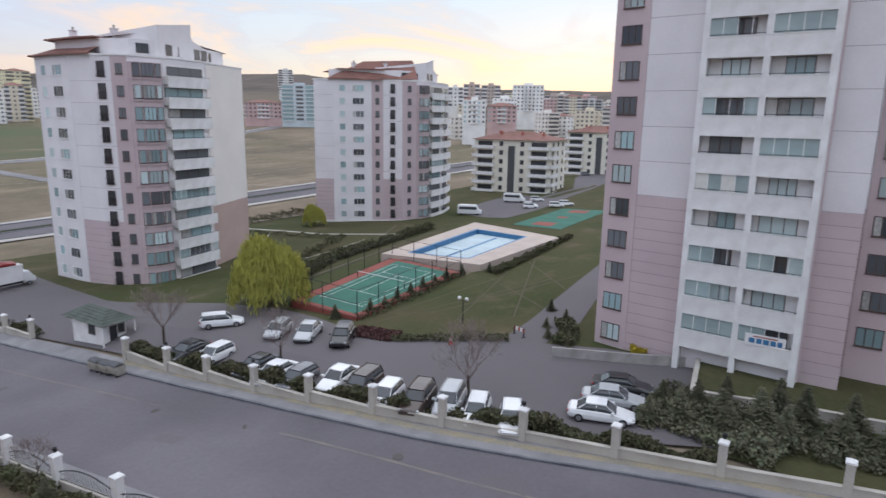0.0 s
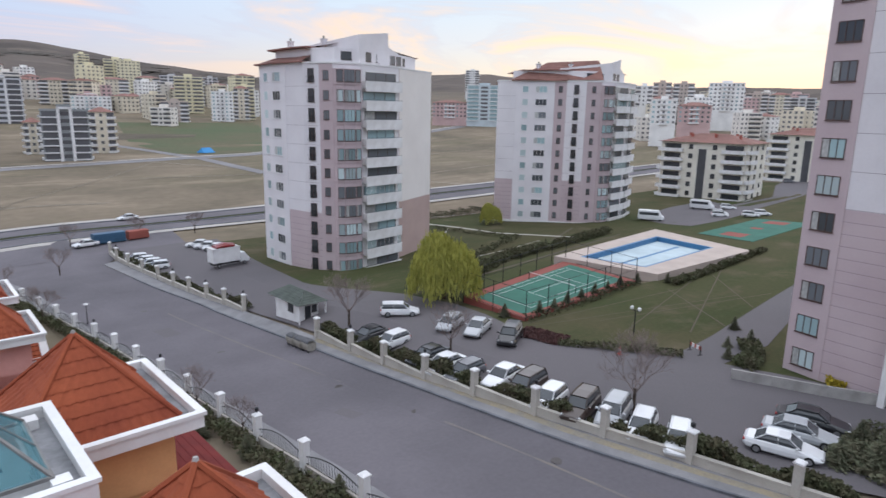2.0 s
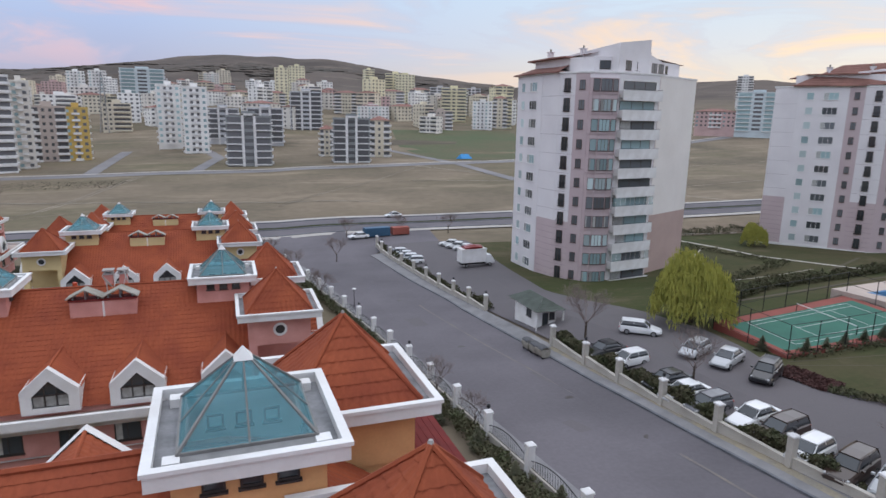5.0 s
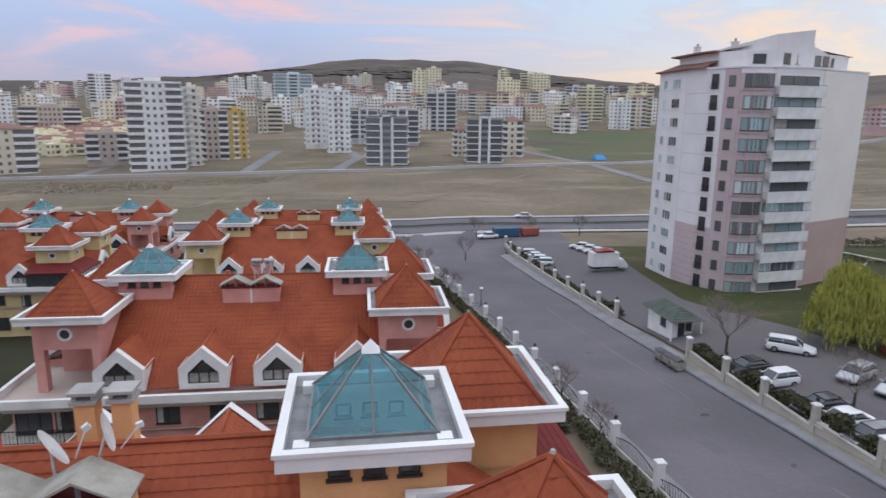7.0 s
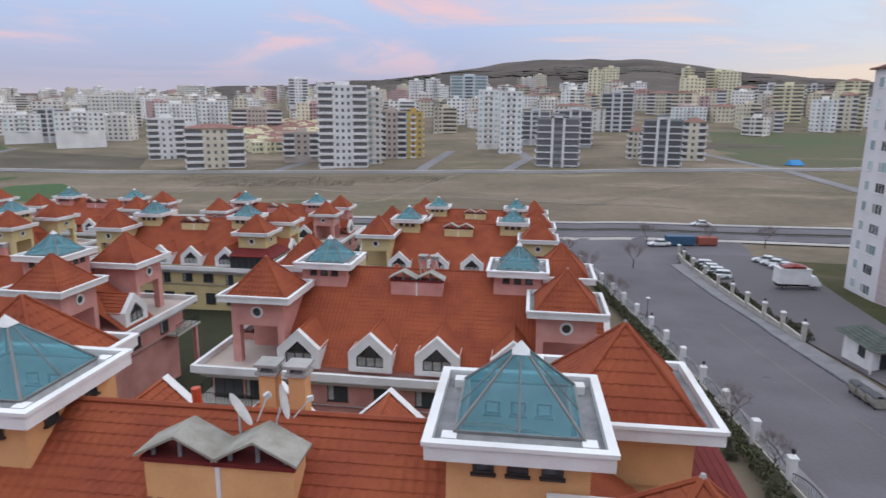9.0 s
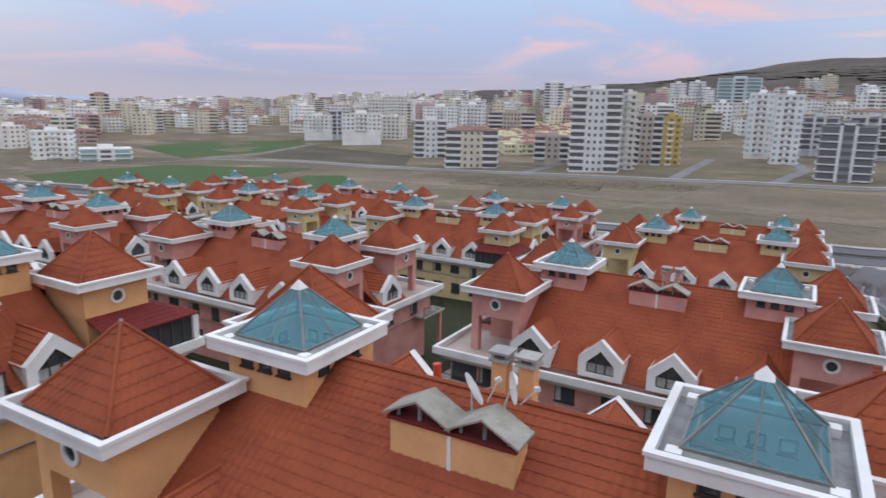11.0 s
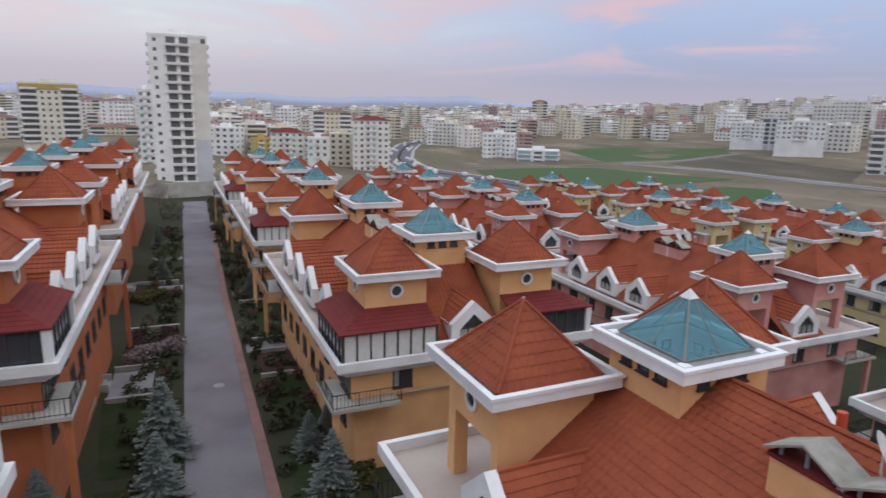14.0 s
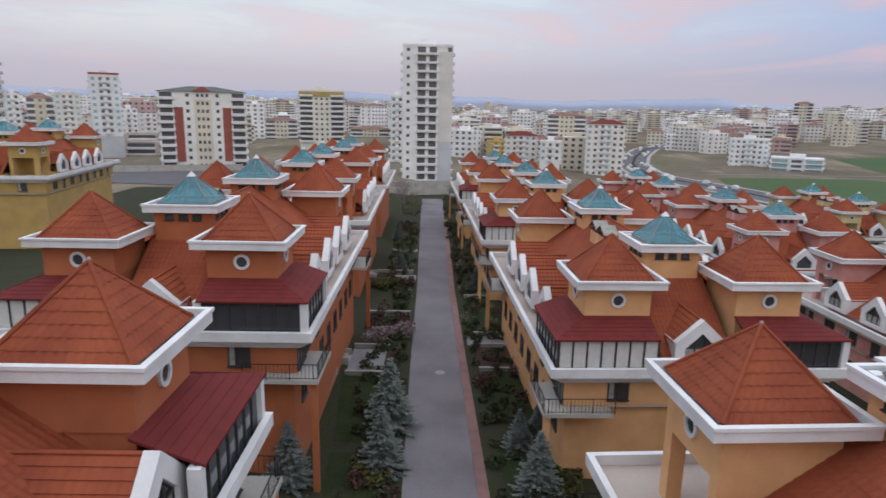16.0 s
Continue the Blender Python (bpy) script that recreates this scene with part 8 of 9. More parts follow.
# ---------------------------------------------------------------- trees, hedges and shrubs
# lawn green with the deep shade between the houses painted in
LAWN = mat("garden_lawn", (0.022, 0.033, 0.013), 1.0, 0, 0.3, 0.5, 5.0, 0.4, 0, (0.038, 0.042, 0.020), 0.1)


def leaf_cloud(ms, rng, n, centre, radii, size, droop=0.0, slot=0, shell=0.55):
    for _ in range(n):
        while True:
            v = Vector((rng.uniform(-1, 1), rng.uniform(-1, 1), rng.uniform(-1, 1)))
            if shell < v.length < 1 or (v.length <= shell and rng.random() < 0.25):
                break
        p = Vector(centre) + Vector((v.x * radii[0], v.y * radii[1], v.z * radii[2]))
        a = Vector((rng.uniform(-1, 1), rng.uniform(-1, 1), rng.uniform(-1, 1) - droop)).normalized()
        b = a.orthogonal().normalized()
        b = (Matrix.Rotation(rng.uniform(0, 6.28), 3, a) @ b)
        s = size * rng.uniform(0.6, 1.3)
        ms.face([p - b * s * 0.5, p + a * s * 0.6 , p + b * s * 0.5, p - a * s * 0.6], slot)


def limbs(ms, rng, p, d, length_, r, depth, spread=0.55, lift=0.1):
    q = p + d * length_
    ms.tube(p, q, r, r * 0.68, 6 if depth > 3 else 4 if depth > 1 else 3, 0, False)
    if depth == 0:
        return
    for i in range(3):
        nd = (d + Vector((rng.uniform(-1, 1), rng.uniform(-1, 1), rng.uniform(-0.7, 1) + lift)) * spread).normalized()
        limbs(ms, rng, p.lerp(q, rng.uniform(0.55, 1.0)), nd, length_ * rng.uniform(0.60, 0.85), max(0.006, r * 0.6), depth - 1, spread, lift)


def bare_tree(seed, h, label):
    rng = random.Random(seed)
    t = thing("bare_tree", label, "tree", group="bare trees")
    ms = Mesh()
    ms.tube((0, 0, -0.4), (0, 0, h * 0.28), h * 0.022, h * 0.017, 8)
    part("trunk", ms, BARK, t)
    ms = Mesh()
    for i in range(6):
        a = 6.28 * i / 6 + rng.uniform(-0.4, 0.4)
        limbs(ms, rng, Vector((0, 0, h * rng.uniform(0.20, 0.3))), Vector((math.cos(a) * 0.75, math.sin(a) * 0.75, 1)).normalized(), h * 0.25, h * 0.0062, 5, 0.66, 0.14)
    part("crown", ms, TWIG, t, "leafless grey-brown twigs")
    return t


bt = bare_tree(3, 7.0, "leafless small tree in the car park border")
bt.matrix_world = pose(38.9, 59.0, ground(38.9, 59.0))
bt2 = bare_tree(8, 6.5, "leafless young tree among parked cars")
bt2.matrix_world = pose(43.4, 25.0, ground(43.4, 25.0))
for x, y, rz in ((40.8, 43.5, 40), (19.46, 119.4, 10), (24.71, 141.4, 200), (37.38, 142.2, 80), (49.11, 141.8, 150), (10.77, 113.5, 30), (7.06, 125.5, 90), (13.90, 96.45, 160)):
    copy_thing(bt if rz % 20 else bt2, pose(x, y, ground(x, y), 0, 0, rz) @ Matrix.Scale(0.8, 4))


for x, y, rz, f in ((20.4, 43.9, 110, 0.5), (19.6, 52.0, 50, 0.6)):
    tagged(copy_thing(bt2, pose(x, y, ground(x, y), 0, 0, rz) @ Matrix.Scale(f, 4)), "leafless sapling inside the estate fence", "tree", group="bare trees")


def willow(m):
    rng = random.Random(5)
    t = thing("willow", "yellow-green weeping willow in fresh leaf", "tree", m)
    ms = Mesh()
    ms.tube((0, 0, -0.5), (0.1, 0, 2.2), 0.34, 0.27, 10)
    for i in range(6):
        a = 6.28 * i / 6
        ms.tube((0.1, 0, 2.0), (math.cos(a) * 2.0, math.sin(a) * 2.0, 5.2 + rng.uniform(-0.5, 0.8)), 0.16, 0.07, 6)
    part("trunk", ms, BARK, t)
    ms = Mesh()
    for i in range(1150):
        a, q = rng.uniform(0, 6.28), math.sqrt(rng.uniform(0.02, 1))
        x, y = math.cos(a) * q * 4.6, math.sin(a) * q * 4.4
        lump = noise.noise(Vector((math.cos(a) * 1.3 + q, math.sin(a) * 1.3, q * 1.5)))
        if lump < -0.28:
            continue
        x, y = x * (1.0 + 0.5 * lump), y * (1.0 + 0.5 * lump)
        top = 3.0 + 4.6 * math.sqrt(max(0, 1 - (q * 0.95) ** 2)) + 2.2 * lump + rng.uniform(-1.1, 0.5)
        ln = rng.uniform(0.8, 3.0) + q * 1.3
        z = top
        dx, dy = math.cos(a) * 0.06, math.sin(a) * 0.06
        while z > max(0.9, top - ln):
            for _ in range(2):
                w = rng.uniform(0.035, 0.10)
                th = rng.uniform(0, 3.14)
                ox, oy = rng.uniform(-0.3, 0.3), rng.uniform(-0.3, 0.3)
                cx, cy = math.cos(th) * w, math.sin(th) * w
                ms.face([(x + ox - cx, y + oy - cy, z - 0.1), (x + ox + 0.05, y + oy, z - 0.62), (x + ox + cx, y + oy + cy, z - 0.15), (x + ox, y + oy, z + 0.12)])
            z -= rng.uniform(0.22, 0.42)
            x += dx * rng.uniform(0, 2)
            y += dy * rng.uniform(0, 2)
    part("crown", ms, WILLOWLEAF, t, "hanging yellow-green foliage")
    return t


big_willow = willow(pose(52.9, 59.2, ground(52.9, 59.2)))
young = copy_thing(big_willow, pose(109.8, 110.3, ground(109.8, 110.3)) @ Matrix.Scale(0.6, 4))
tagged(young, "young yellow-green willow on the tower lawn", "tree")


def conifer(seed, h, r, material, label, kind):
    rng = random.Random(seed)
    t = thing(kind, label, "tree", group=kind + "s")
    ms = Mesh()
    ms.tube((0, 0, -0.3), (0, 0, h * 0.95), h * 0.022, 0.01, 7)
    part("trunk", ms, BARK, t)
    ms = Mesh()
    tiers = int(h / 0.26) + 3
    for i in range(tiers):
        u = i / tiers
        z = h * (0.05 + 0.93 * u)
        rad = r * (1 - u) ** 0.9 + 0.07
        n = int(9 + rad * 7)
        for k in range(n):
            a = 6.28 * (k + rng.random()) / n
            L = rad * rng.uniform(0.55, 1.2)
            ca, sa = math.cos(a), math.sin(a)
            sag = rng.uniform(0.0, 0.30)
            lift = rng.uniform(0.0, 0.16)
            m = 3 + int(L * 2.2)
            pts = [Vector((ca * L * q / m, sa * L * q / m, z - sag * L * math.sin(math.pi * 0.62 * q / m) + lift * L * (q / m) ** 3)) for q in range(m + 1)]
            for q in range(m):
                p, e = pts[q], pts[q + 1]
                w = 0.10 + 0.13 * L * (1 - q / m) ** 0.7
                for sd in (-1, 1):
                    side = Vector((-sa * sd, ca * sd, 0))
                    tip = e + side * w * rng.uniform(0.7, 1.25) + Vector((ca, sa, 0)) * w * 0.6 + Vector((0, 0, rng.uniform(-0.11, 0.05)))
                    ms.face([p, p + side * w * 0.32 + Vector((0, 0, 0.04)), tip, e])
            ms.face([pts[-2], pts[-1] + Vector((-sa * 0.04, ca * 0.04, 0)), pts[-1] + Vector((ca, sa, 0.25)) * 0.12, pts[-1] + Vector((sa * 0.04, -ca * 0.04, 0))])
    part("crown", ms, material, t, "soft drooping needle branches")
    return t


def plant(template, places):
    for i, (x, y, sc, rz) in enumerate(places):
        m = pose(x, y, ground(x, y), 0, 0, rz)
        if i == 0:
            template.matrix_world = m
            template.scale = (sc, sc, sc)
        else:
            o = copy_thing(template, m)
            o.scale = (sc, sc, sc)


sp1 = conifer(11, 5.4, 1.85, BLUESPRUCE, "blue-grey spruce in an estate garden", "blue_spruce")
plant(sp1, [(-36.6, -3.6, 1.06, 0), (-31.0, -3.7, 0.85, 40), (-29.0, -9.1, 0.80, 80), (-33.4, 5.3, 0.62, 10), (-28.6, 5.9, 0.80, 200), (-74.2, 4.9, 0.7, 60), (-85.6, -5.6, 0.7, 33), (-110, -7.1, 0.8, 10), (-101, 5.9, 0.7, 60), (-118, 5.5, 0.7, 160), (-36.2, 7.0, 0.45, 120)])
sp2 = conifer(12, 4.2, 1.75, CONIFER, "dark green conifer in a planted bed", "conifer")
plant(sp2, [(48.54, 10.35, 0.72, 30), (47.42, 12.21, 0.56, 60), (49.41, 7.67, 0.80, 90), (47.99, 7.35, 0.64, 10), (50.89, 5.46, 0.84, 140), (49.58, 3.66, 0.72, 170), (52.54, 2.82, 0.88, 200), (51.18, 0.40, 0.72, 250), (53.96, -0.02, 0.80, 20), (52.97, -2.68, 0.80, 80), (54.82, -4.71, 0.80, 110), (50.50, -3.55, 0.64, 130), (53.85, 8.18, 0.64, 15), (52.54, 9.95, 0.56, 45), (50.84, 12.17, 0.56, 75), (54.76, 4.65, 0.72, 33), (55.32, -8.53, 0.80, 60), (51.42, -7.19, 0.80, 60),
            (59.51, 25.74, 0.32, 20), (64.88, 26.19, 0.40, 50), (62.28, 27.20, 0.29, 0), (67.91, 29.30, 0.36, 0), (52.65, 48.14, 0.40, 0), (56.19, 46.10, 0.43, 60), (58.93, 46.25, 0.36, 90), (61.77, 46.61, 0.43, 30), (64.82, 46.95, 0.40, 120), (67.87, 47.28, 0.43, 10), (70.91, 47.52, 0.36, 44), (73.95, 47.75, 0.43, 100), (78.02, 47.79, 0.36, 0), (81.00, 45.01, 0.36, 20),
            (20.79, 30.10, 0.42, 0), (19.61, 34.16, 0.42, 50), (19.23, 40.21, 0.42, 100), (17.94, 46.30, 0.42, 10), (64.15, 67.00, 0.50, 0), (68.28, 68.29, 0.43, 30), (72.42, 71.11, 0.50, 60), (76.55, 72.91, 0.43, 90), (81.70, 74.64, 0.50, 10), (86.83, 75.87, 0.43, 40), (92.96, 77.57, 0.50, 70), (100.1, 79.21, 0.43, 20), (107.2, 80.35, 0.50, 0), (115.4, 81.93, 0.43, 50), (60.02, 65.70, 0.43, 70), (130.4, 42.56, 0.58, 0), (124.3, 41.95, 0.58, 30), (136.5, 45.25, 0.58, 60), (118.2, 40.30, 0.50, 90)])


def hedge(name, line, w, h, material, label, seed, density=26, z_up=0.0):
    rng = random.Random(seed)
    ms = Mesh()
    L = length(line)
    n = int(L * density * 2.2)
    for _ in range(n):
        s = rng.uniform(0, L)
        x, y, hd = along(line, s)
        lump = max(0.15, 0.72 + 0.75 * noise.noise(Vector((x * 0.45, y * 0.45, seed))))
        off = rng.uniform(-w / 2, w / 2)
        z = h * lump * rng.random() ** 0.6
        a = radians(hd + 90)
        p = Vector((x + math.cos(a) * off, y + math.sin(a) * off, ground(x, y) + z_up + z))
        d = Vector((rng.uniform(-1, 1), rng.uniform(-1, 1), rng.uniform(-0.3, 1))).normalized()
        b = d.orthogonal().normalized()
        b = Matrix.Rotation(rng.uniform(0, 6.28), 3, d) @ b
        q = rng.uniform(0.07, 0.19)
        ms.face([p - b * q, p + d * q, p + b * q, p - d * q * 0.5])
    return lone(name, ms, material, label, "hedge", kind="stuff")


hedge("hedge", [(x + 0.9, y) for x, y in FAR_POSTS[4:]], 1.2, 1.75, HEDGE, "dark overgrown hedge behind the boundary wall", 1, 260)
hedge("hedge", [(x + 0.8, y) for x, y in FAR_POSTS2], 1.0, 1.5, HEDGE, "dark roadside hedge", 2, 50)
hedge("hedge", [(x - 1.1, y) for x, y in NEAR_FENCE[3:]], 1.4, 1.05, HEDGE, "overgrown shrubs inside the estate fence", 3, 60)
hedge("shrubs", [(46.68, 3.67), (47.96, 8.82), (49.16, 12.92)], 3.0, 1.3, CONIFER, "dense junipers beside parked cars", 4, 160)
hedge("shrubs", [(53.15, -10.47), (50.60, 2.33), (50.57, 10.72), (54.57, 10.43)], 5.0, 1.2, CONIFER, "low juniper understorey of the conifer bed", 5, 200)
hedge("hedge", [(62.60, 65.56), (77.58, 73.36), (118.4, 81.76)], 2.0, 2.0, HEDGE, "dark hedge behind the courts", 6, 90)
hedge("hedge", [(79.94, 43.52), (97.19, 44.92), (114.4, 46.83)], 1.2, 1.0, HEDGE, "hedge along the pool deck", 7, 70)
hedge("hedge", [(58.54, 120.3), (98.65, 126.7), (155.0, 125.6)], 3.0, 2.0, HEDGE, "hedge before the main road", 8, 60)
hedge("shrubs", [(58.13, 23.75), (61.17, 24.06), (64.78, 26.40)], 2.0, 1.0, HEDGE, "shrubs at the tower corner", 9, 140)
hedge("flowering_shrub", [(60.53, 17.74), (61.08, 16.44)], 0.9, 1.3, mat("yellow_blossom", (0.42, 0.32, 0.03), 0.9), "yellow flowering shrub by the tower", 10, 120)
hedge("shrubs", [(91.36, 117.0), (96.41, 104.5), (99.33, 89.95)], 1.6, 1.1, HEDGE, "dark shrubs on the tower lawn", 34, 22)
hedge("shrubs", [(74.56, 79.16), (84.90, 84.69), (97.28, 90.08)], 2.0, 1.2, HEDGE, "dark shrubs behind the courts", 35, 26)
hedge("shrubs", [(50.21, 38.18), (53.32, 33.00), (56.66, 28.63)], 1.4, 0.6, HEDGE, "low dark shrubs along the lawn edge", 31, 60)
hedge("shrubs", [(53.12, 45.25), (64.80, 46.03), (77.50, 47.52)], 1.6, 0.8, HEDGE, "scattered shrubs before the tennis court", 32, 22)
hedge("dry_bed", [(50.13, 43.28), (50.92, 38.14)], 3.0, 0.5, RUST, "brown dry planting bed", 11, 200)


# gardens along the lane: lawns, cross walls and clumps of plants
def lane_y(x):
    return float(np.interp(x, [-137, -76, -48, -28, 24], [-3.8, -2.8, -2.6, -2.3, -2.1]))


def clumps(name, xs_, side, material, label, seed, n, hmax):
    rng = random.Random(seed)
    ms = Mesh()
    for _ in range(n):
        x = rng.uniform(*xs_)
        y = lane_y(x) + (rng.uniform(5.6, 9.6) if side > 0 else rng.uniform(-4.2, -0.6))
        r, h = rng.uniform(0.25, 0.8), rng.uniform(0.3, hmax)
        leaf_cloud(ms, rng, int(40 + 90 * r), (x, y, ground(x, y) + h * 0.5), (r, r, h * 0.6), 0.22, 0, 0, 0.4)
    return lone(name, ms, material, label, "shrub", kind="stuff")


# shrub green made darker, the shade of the lane gardens in its colour
GARDENGREEN = mat("shade_darkened_garden_green", (0.040, 0.052, 0.024), 0.95, 0, 0.3, 1.0, 8, 0.0, 0.15, (0.060, 0.052, 0.030), 0.2)
YELLOWGREEN = mat("yellowish_juniper", (0.095, 0.090, 0.030), 0.95, 0, 0.3, 1.0, 8, 0.0, 0.15, (0.070, 0.058, 0.025), 0.2)
BLOSSOM = mat("grey_pink_blossom_twigs", (0.30, 0.235, 0.235), 0.95, 0, 0.2, 2.0, 9, 0.0, 0.0, (0.16, 0.115, 0.12), 0.2)
REDBED = mat("dark_red_ground_cover", (0.070, 0.030, 0.030), 0.95, 0, 0.3, 1.2, 9, 0.0, 0.0, (0.045, 0.032, 0.025), 0.2)


def plot(name, x0, x1, y0, y1, dz, material, label):
    """A flat piece of garden that follows the ground."""
    ms = Mesh()
    n = max(2, int(abs(x1 - x0) / 1.5))
    for j in range(n + 1):
        for k in range(4):
            a, b = lerp((x0, y0), (x1, y0), j / n)[0], y0 + (y1 - y0) * k / 3
            ms.v.append((a, b, ground(a, b) + dz))
    for j in range(n):
        for k in range(3):
            ms.f.append((j * 4 + k, j * 4 + 4 + k, j * 4 + 5 + k, j * 4 + 1 + k) if (x1 > x0) == (y1 > y0) else (j * 4 + k, j * 4 + 1 + k, j * 4 + 5 + k, j * 4 + 4 + k))
            ms.m.append(0)
            ms.uv.append(None)
    return lone(name, ms, material, label, kind="structure")


def low_wall(a, b, h, w=0.2):
    d = Vector((b[0] - a[0], b[1] - a[1]))
    ms = Mesh()
    ms.box(0, -w / 2, -0.6, d.length, w / 2, h)
    ms.box(-0.03, -w / 2 - 0.05, h, d.length + 0.03, w / 2 + 0.05, h + 0.07)
    lone("garden_wall", ms, STONE, "low grey plastered garden wall", kind="structure", m=pose(*a, ground(*a), 0, 0, math.degrees(math.atan2(d.y, d.x))))


def garden_stair(x, y, rz, n):
    ms = Mesh()
    for i in range(n):
        ms.box(-1.0, 0.32 * i, -0.4, 1.0, 0.32 * (i + 1), 0.17 * (i + 1))
    for sd in (-1, 1):
        ms.box(sd * 1.08 - 0.09, 0, -0.4, sd * 1.08 + 0.09, 0.32 * n, 0.17 * n * 0.6 + 0.2)
    lone("garden_stair", ms, STONE, "grey concrete stair up to a house entrance", kind="structure", m=pose(x, y, ground(x, y), 0, 0, rz))


for side in (1, -1):
    clumps("garden_shrubs", (-130, -20), side, GARDENGREEN, "garden shrubs beside the lane with shade in their dark green", 20 + side, 150, 1.1)
    clumps("garden_shrubs", (-130, -20), side, RUST, "reddish leafless garden shrubs beside the lane", 24 + side, 26, 1.4)
    clumps("garden_shrubs", (-130, -60), side, CONIFER, "grey-green evergreen garden shrubs beside the lane", 28 + side, 30, 1.5)
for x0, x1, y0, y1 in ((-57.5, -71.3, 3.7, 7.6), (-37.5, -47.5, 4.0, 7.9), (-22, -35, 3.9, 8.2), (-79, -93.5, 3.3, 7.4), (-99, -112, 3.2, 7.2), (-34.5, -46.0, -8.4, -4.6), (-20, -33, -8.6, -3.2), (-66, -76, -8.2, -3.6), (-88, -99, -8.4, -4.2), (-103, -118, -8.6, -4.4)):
    plot("garden_lawn", x0, x1, y0, y1, 0.02, LAWN, "garden lawn with house shade in its dark green")
for x0, x1, y0, y1 in ((-54.0, -56.9, 2.9, 8.6), (-95.0, -97.2, 2.6, 8.4), (-75.6, -77.2, 2.8, 8.0), (-46.6, -52.6, -8.2, -5.0), (-80.0, -83.0, -8.8, -3.1), (-99.6, -102, -8.8, -3.4)):
    plot("garden_path", x0, x1, y0, y1, 0.05, PAVING, "grey paved garden path")
plot("planting_bed", -57.6, -63.8, -8.0, -3.0, 0.04, REDBED, "dark red-brown planting bed")
plot("planting_bed", -47.8, -53.6, 3.6, 7.6, 0.03, REDBED, "dark brown planting bed")
hedge("ground_cover", [(-57.8, -5.4), (-63.6, -5.6)], 4.6, 0.45, REDBED, "dark red ground cover plants", 61, 160)
hedge("blossom_shrub", [(-53.6, -7.2), (-56.6, -4.6), (-56.0, -2.6)], 1.5, 1.5, BLOSSOM, "leafless shrub with grey-pink blossom", 62, 90)
hedge("junipers", [(-74.5, -8.2), (-79.6, -5.0)], 2.6, 1.2, YELLOWGREEN, "yellowish spreading junipers", 63, 120)
hedge("junipers", [(-29.0, -3.6), (-31.5, -5.2)], 1.6, 1.1, YELLOWGREEN, "yellowish spreading junipers", 64, 120)
hedge("junipers", [(-28.0, 7.6), (-31.0, 8.2)], 1.6, 1.0, YELLOWGREEN, "yellowish spreading junipers", 65, 90)
for a, b, h in (((-57.2, 3.2), (-57.2, 8.2), 0.35), ((-53.7, 3.2), (-53.7, 6.4), 0.35), ((-47.6, 3.6), (-47.6, 7.9), 0.3), ((-71.6, 3.3), (-71.6, 7.8), 0.35), ((-94.6, 3.2), (-94.6, 7.8), 0.35), ((-46.3, -8.2), (-46.3, -4.8), 0.3), ((-53.0, -8.2), (-53.0, -4.8), 0.35), ((-64.2, -8.3), (-64.2, -3.2), 0.3), ((-36.9, 8.2), (-47.4, 8.2), 0.5), ((-58, 8.4), (-71, 8.1), 0.5), ((-34.0, -9.0), (-46.0, -8.9), 0.3), ((-84, -8.8), (-84, -3.6), 0.35)):
    low_wall(a, b, h)
for x, y, rz in ((-55.4, 8.4, 0), (-50.6, 7.6, -40), (-76.4, 7.9, 0), (-96.1, 8.3, 0), (-81.4, -8.7, 180), (-49.6, -8.2, 180)):
    garden_stair(x, y, rz, 5)
ms = Mesh()
ms.tube((-47.0, 0.1, ground(-47, 0.1) - 0.1), (-47.0, 0.1, ground(-47, 0.1) + 0.045), 0.45, 0.45, 18)
lone("manhole_cover", ms, STONE, "round pale manhole cover in the lane", kind="structure")
hedge("scrub_strip", [(-150, 236), (-105, 233), (-60, 240), (-38, 238)], 22, 1.1, FALLOW, "low dry scrub beyond the estate", 66, 22)
hedge("scrub_strip", [(-128, 218), (-96, 222), (-70, 228)], 16, 0.9, FALLOW, "low dry scrub beyond the estate", 67, 20)


# ---------------------------------------------------------------- the town beyond, too small to pick apart
CREAMFLATS = mat("cream_yellow_flats", (0.72, 0.66, 0.46), 0.85, 0, 0.06, 0.15, 2.0, 0.0)


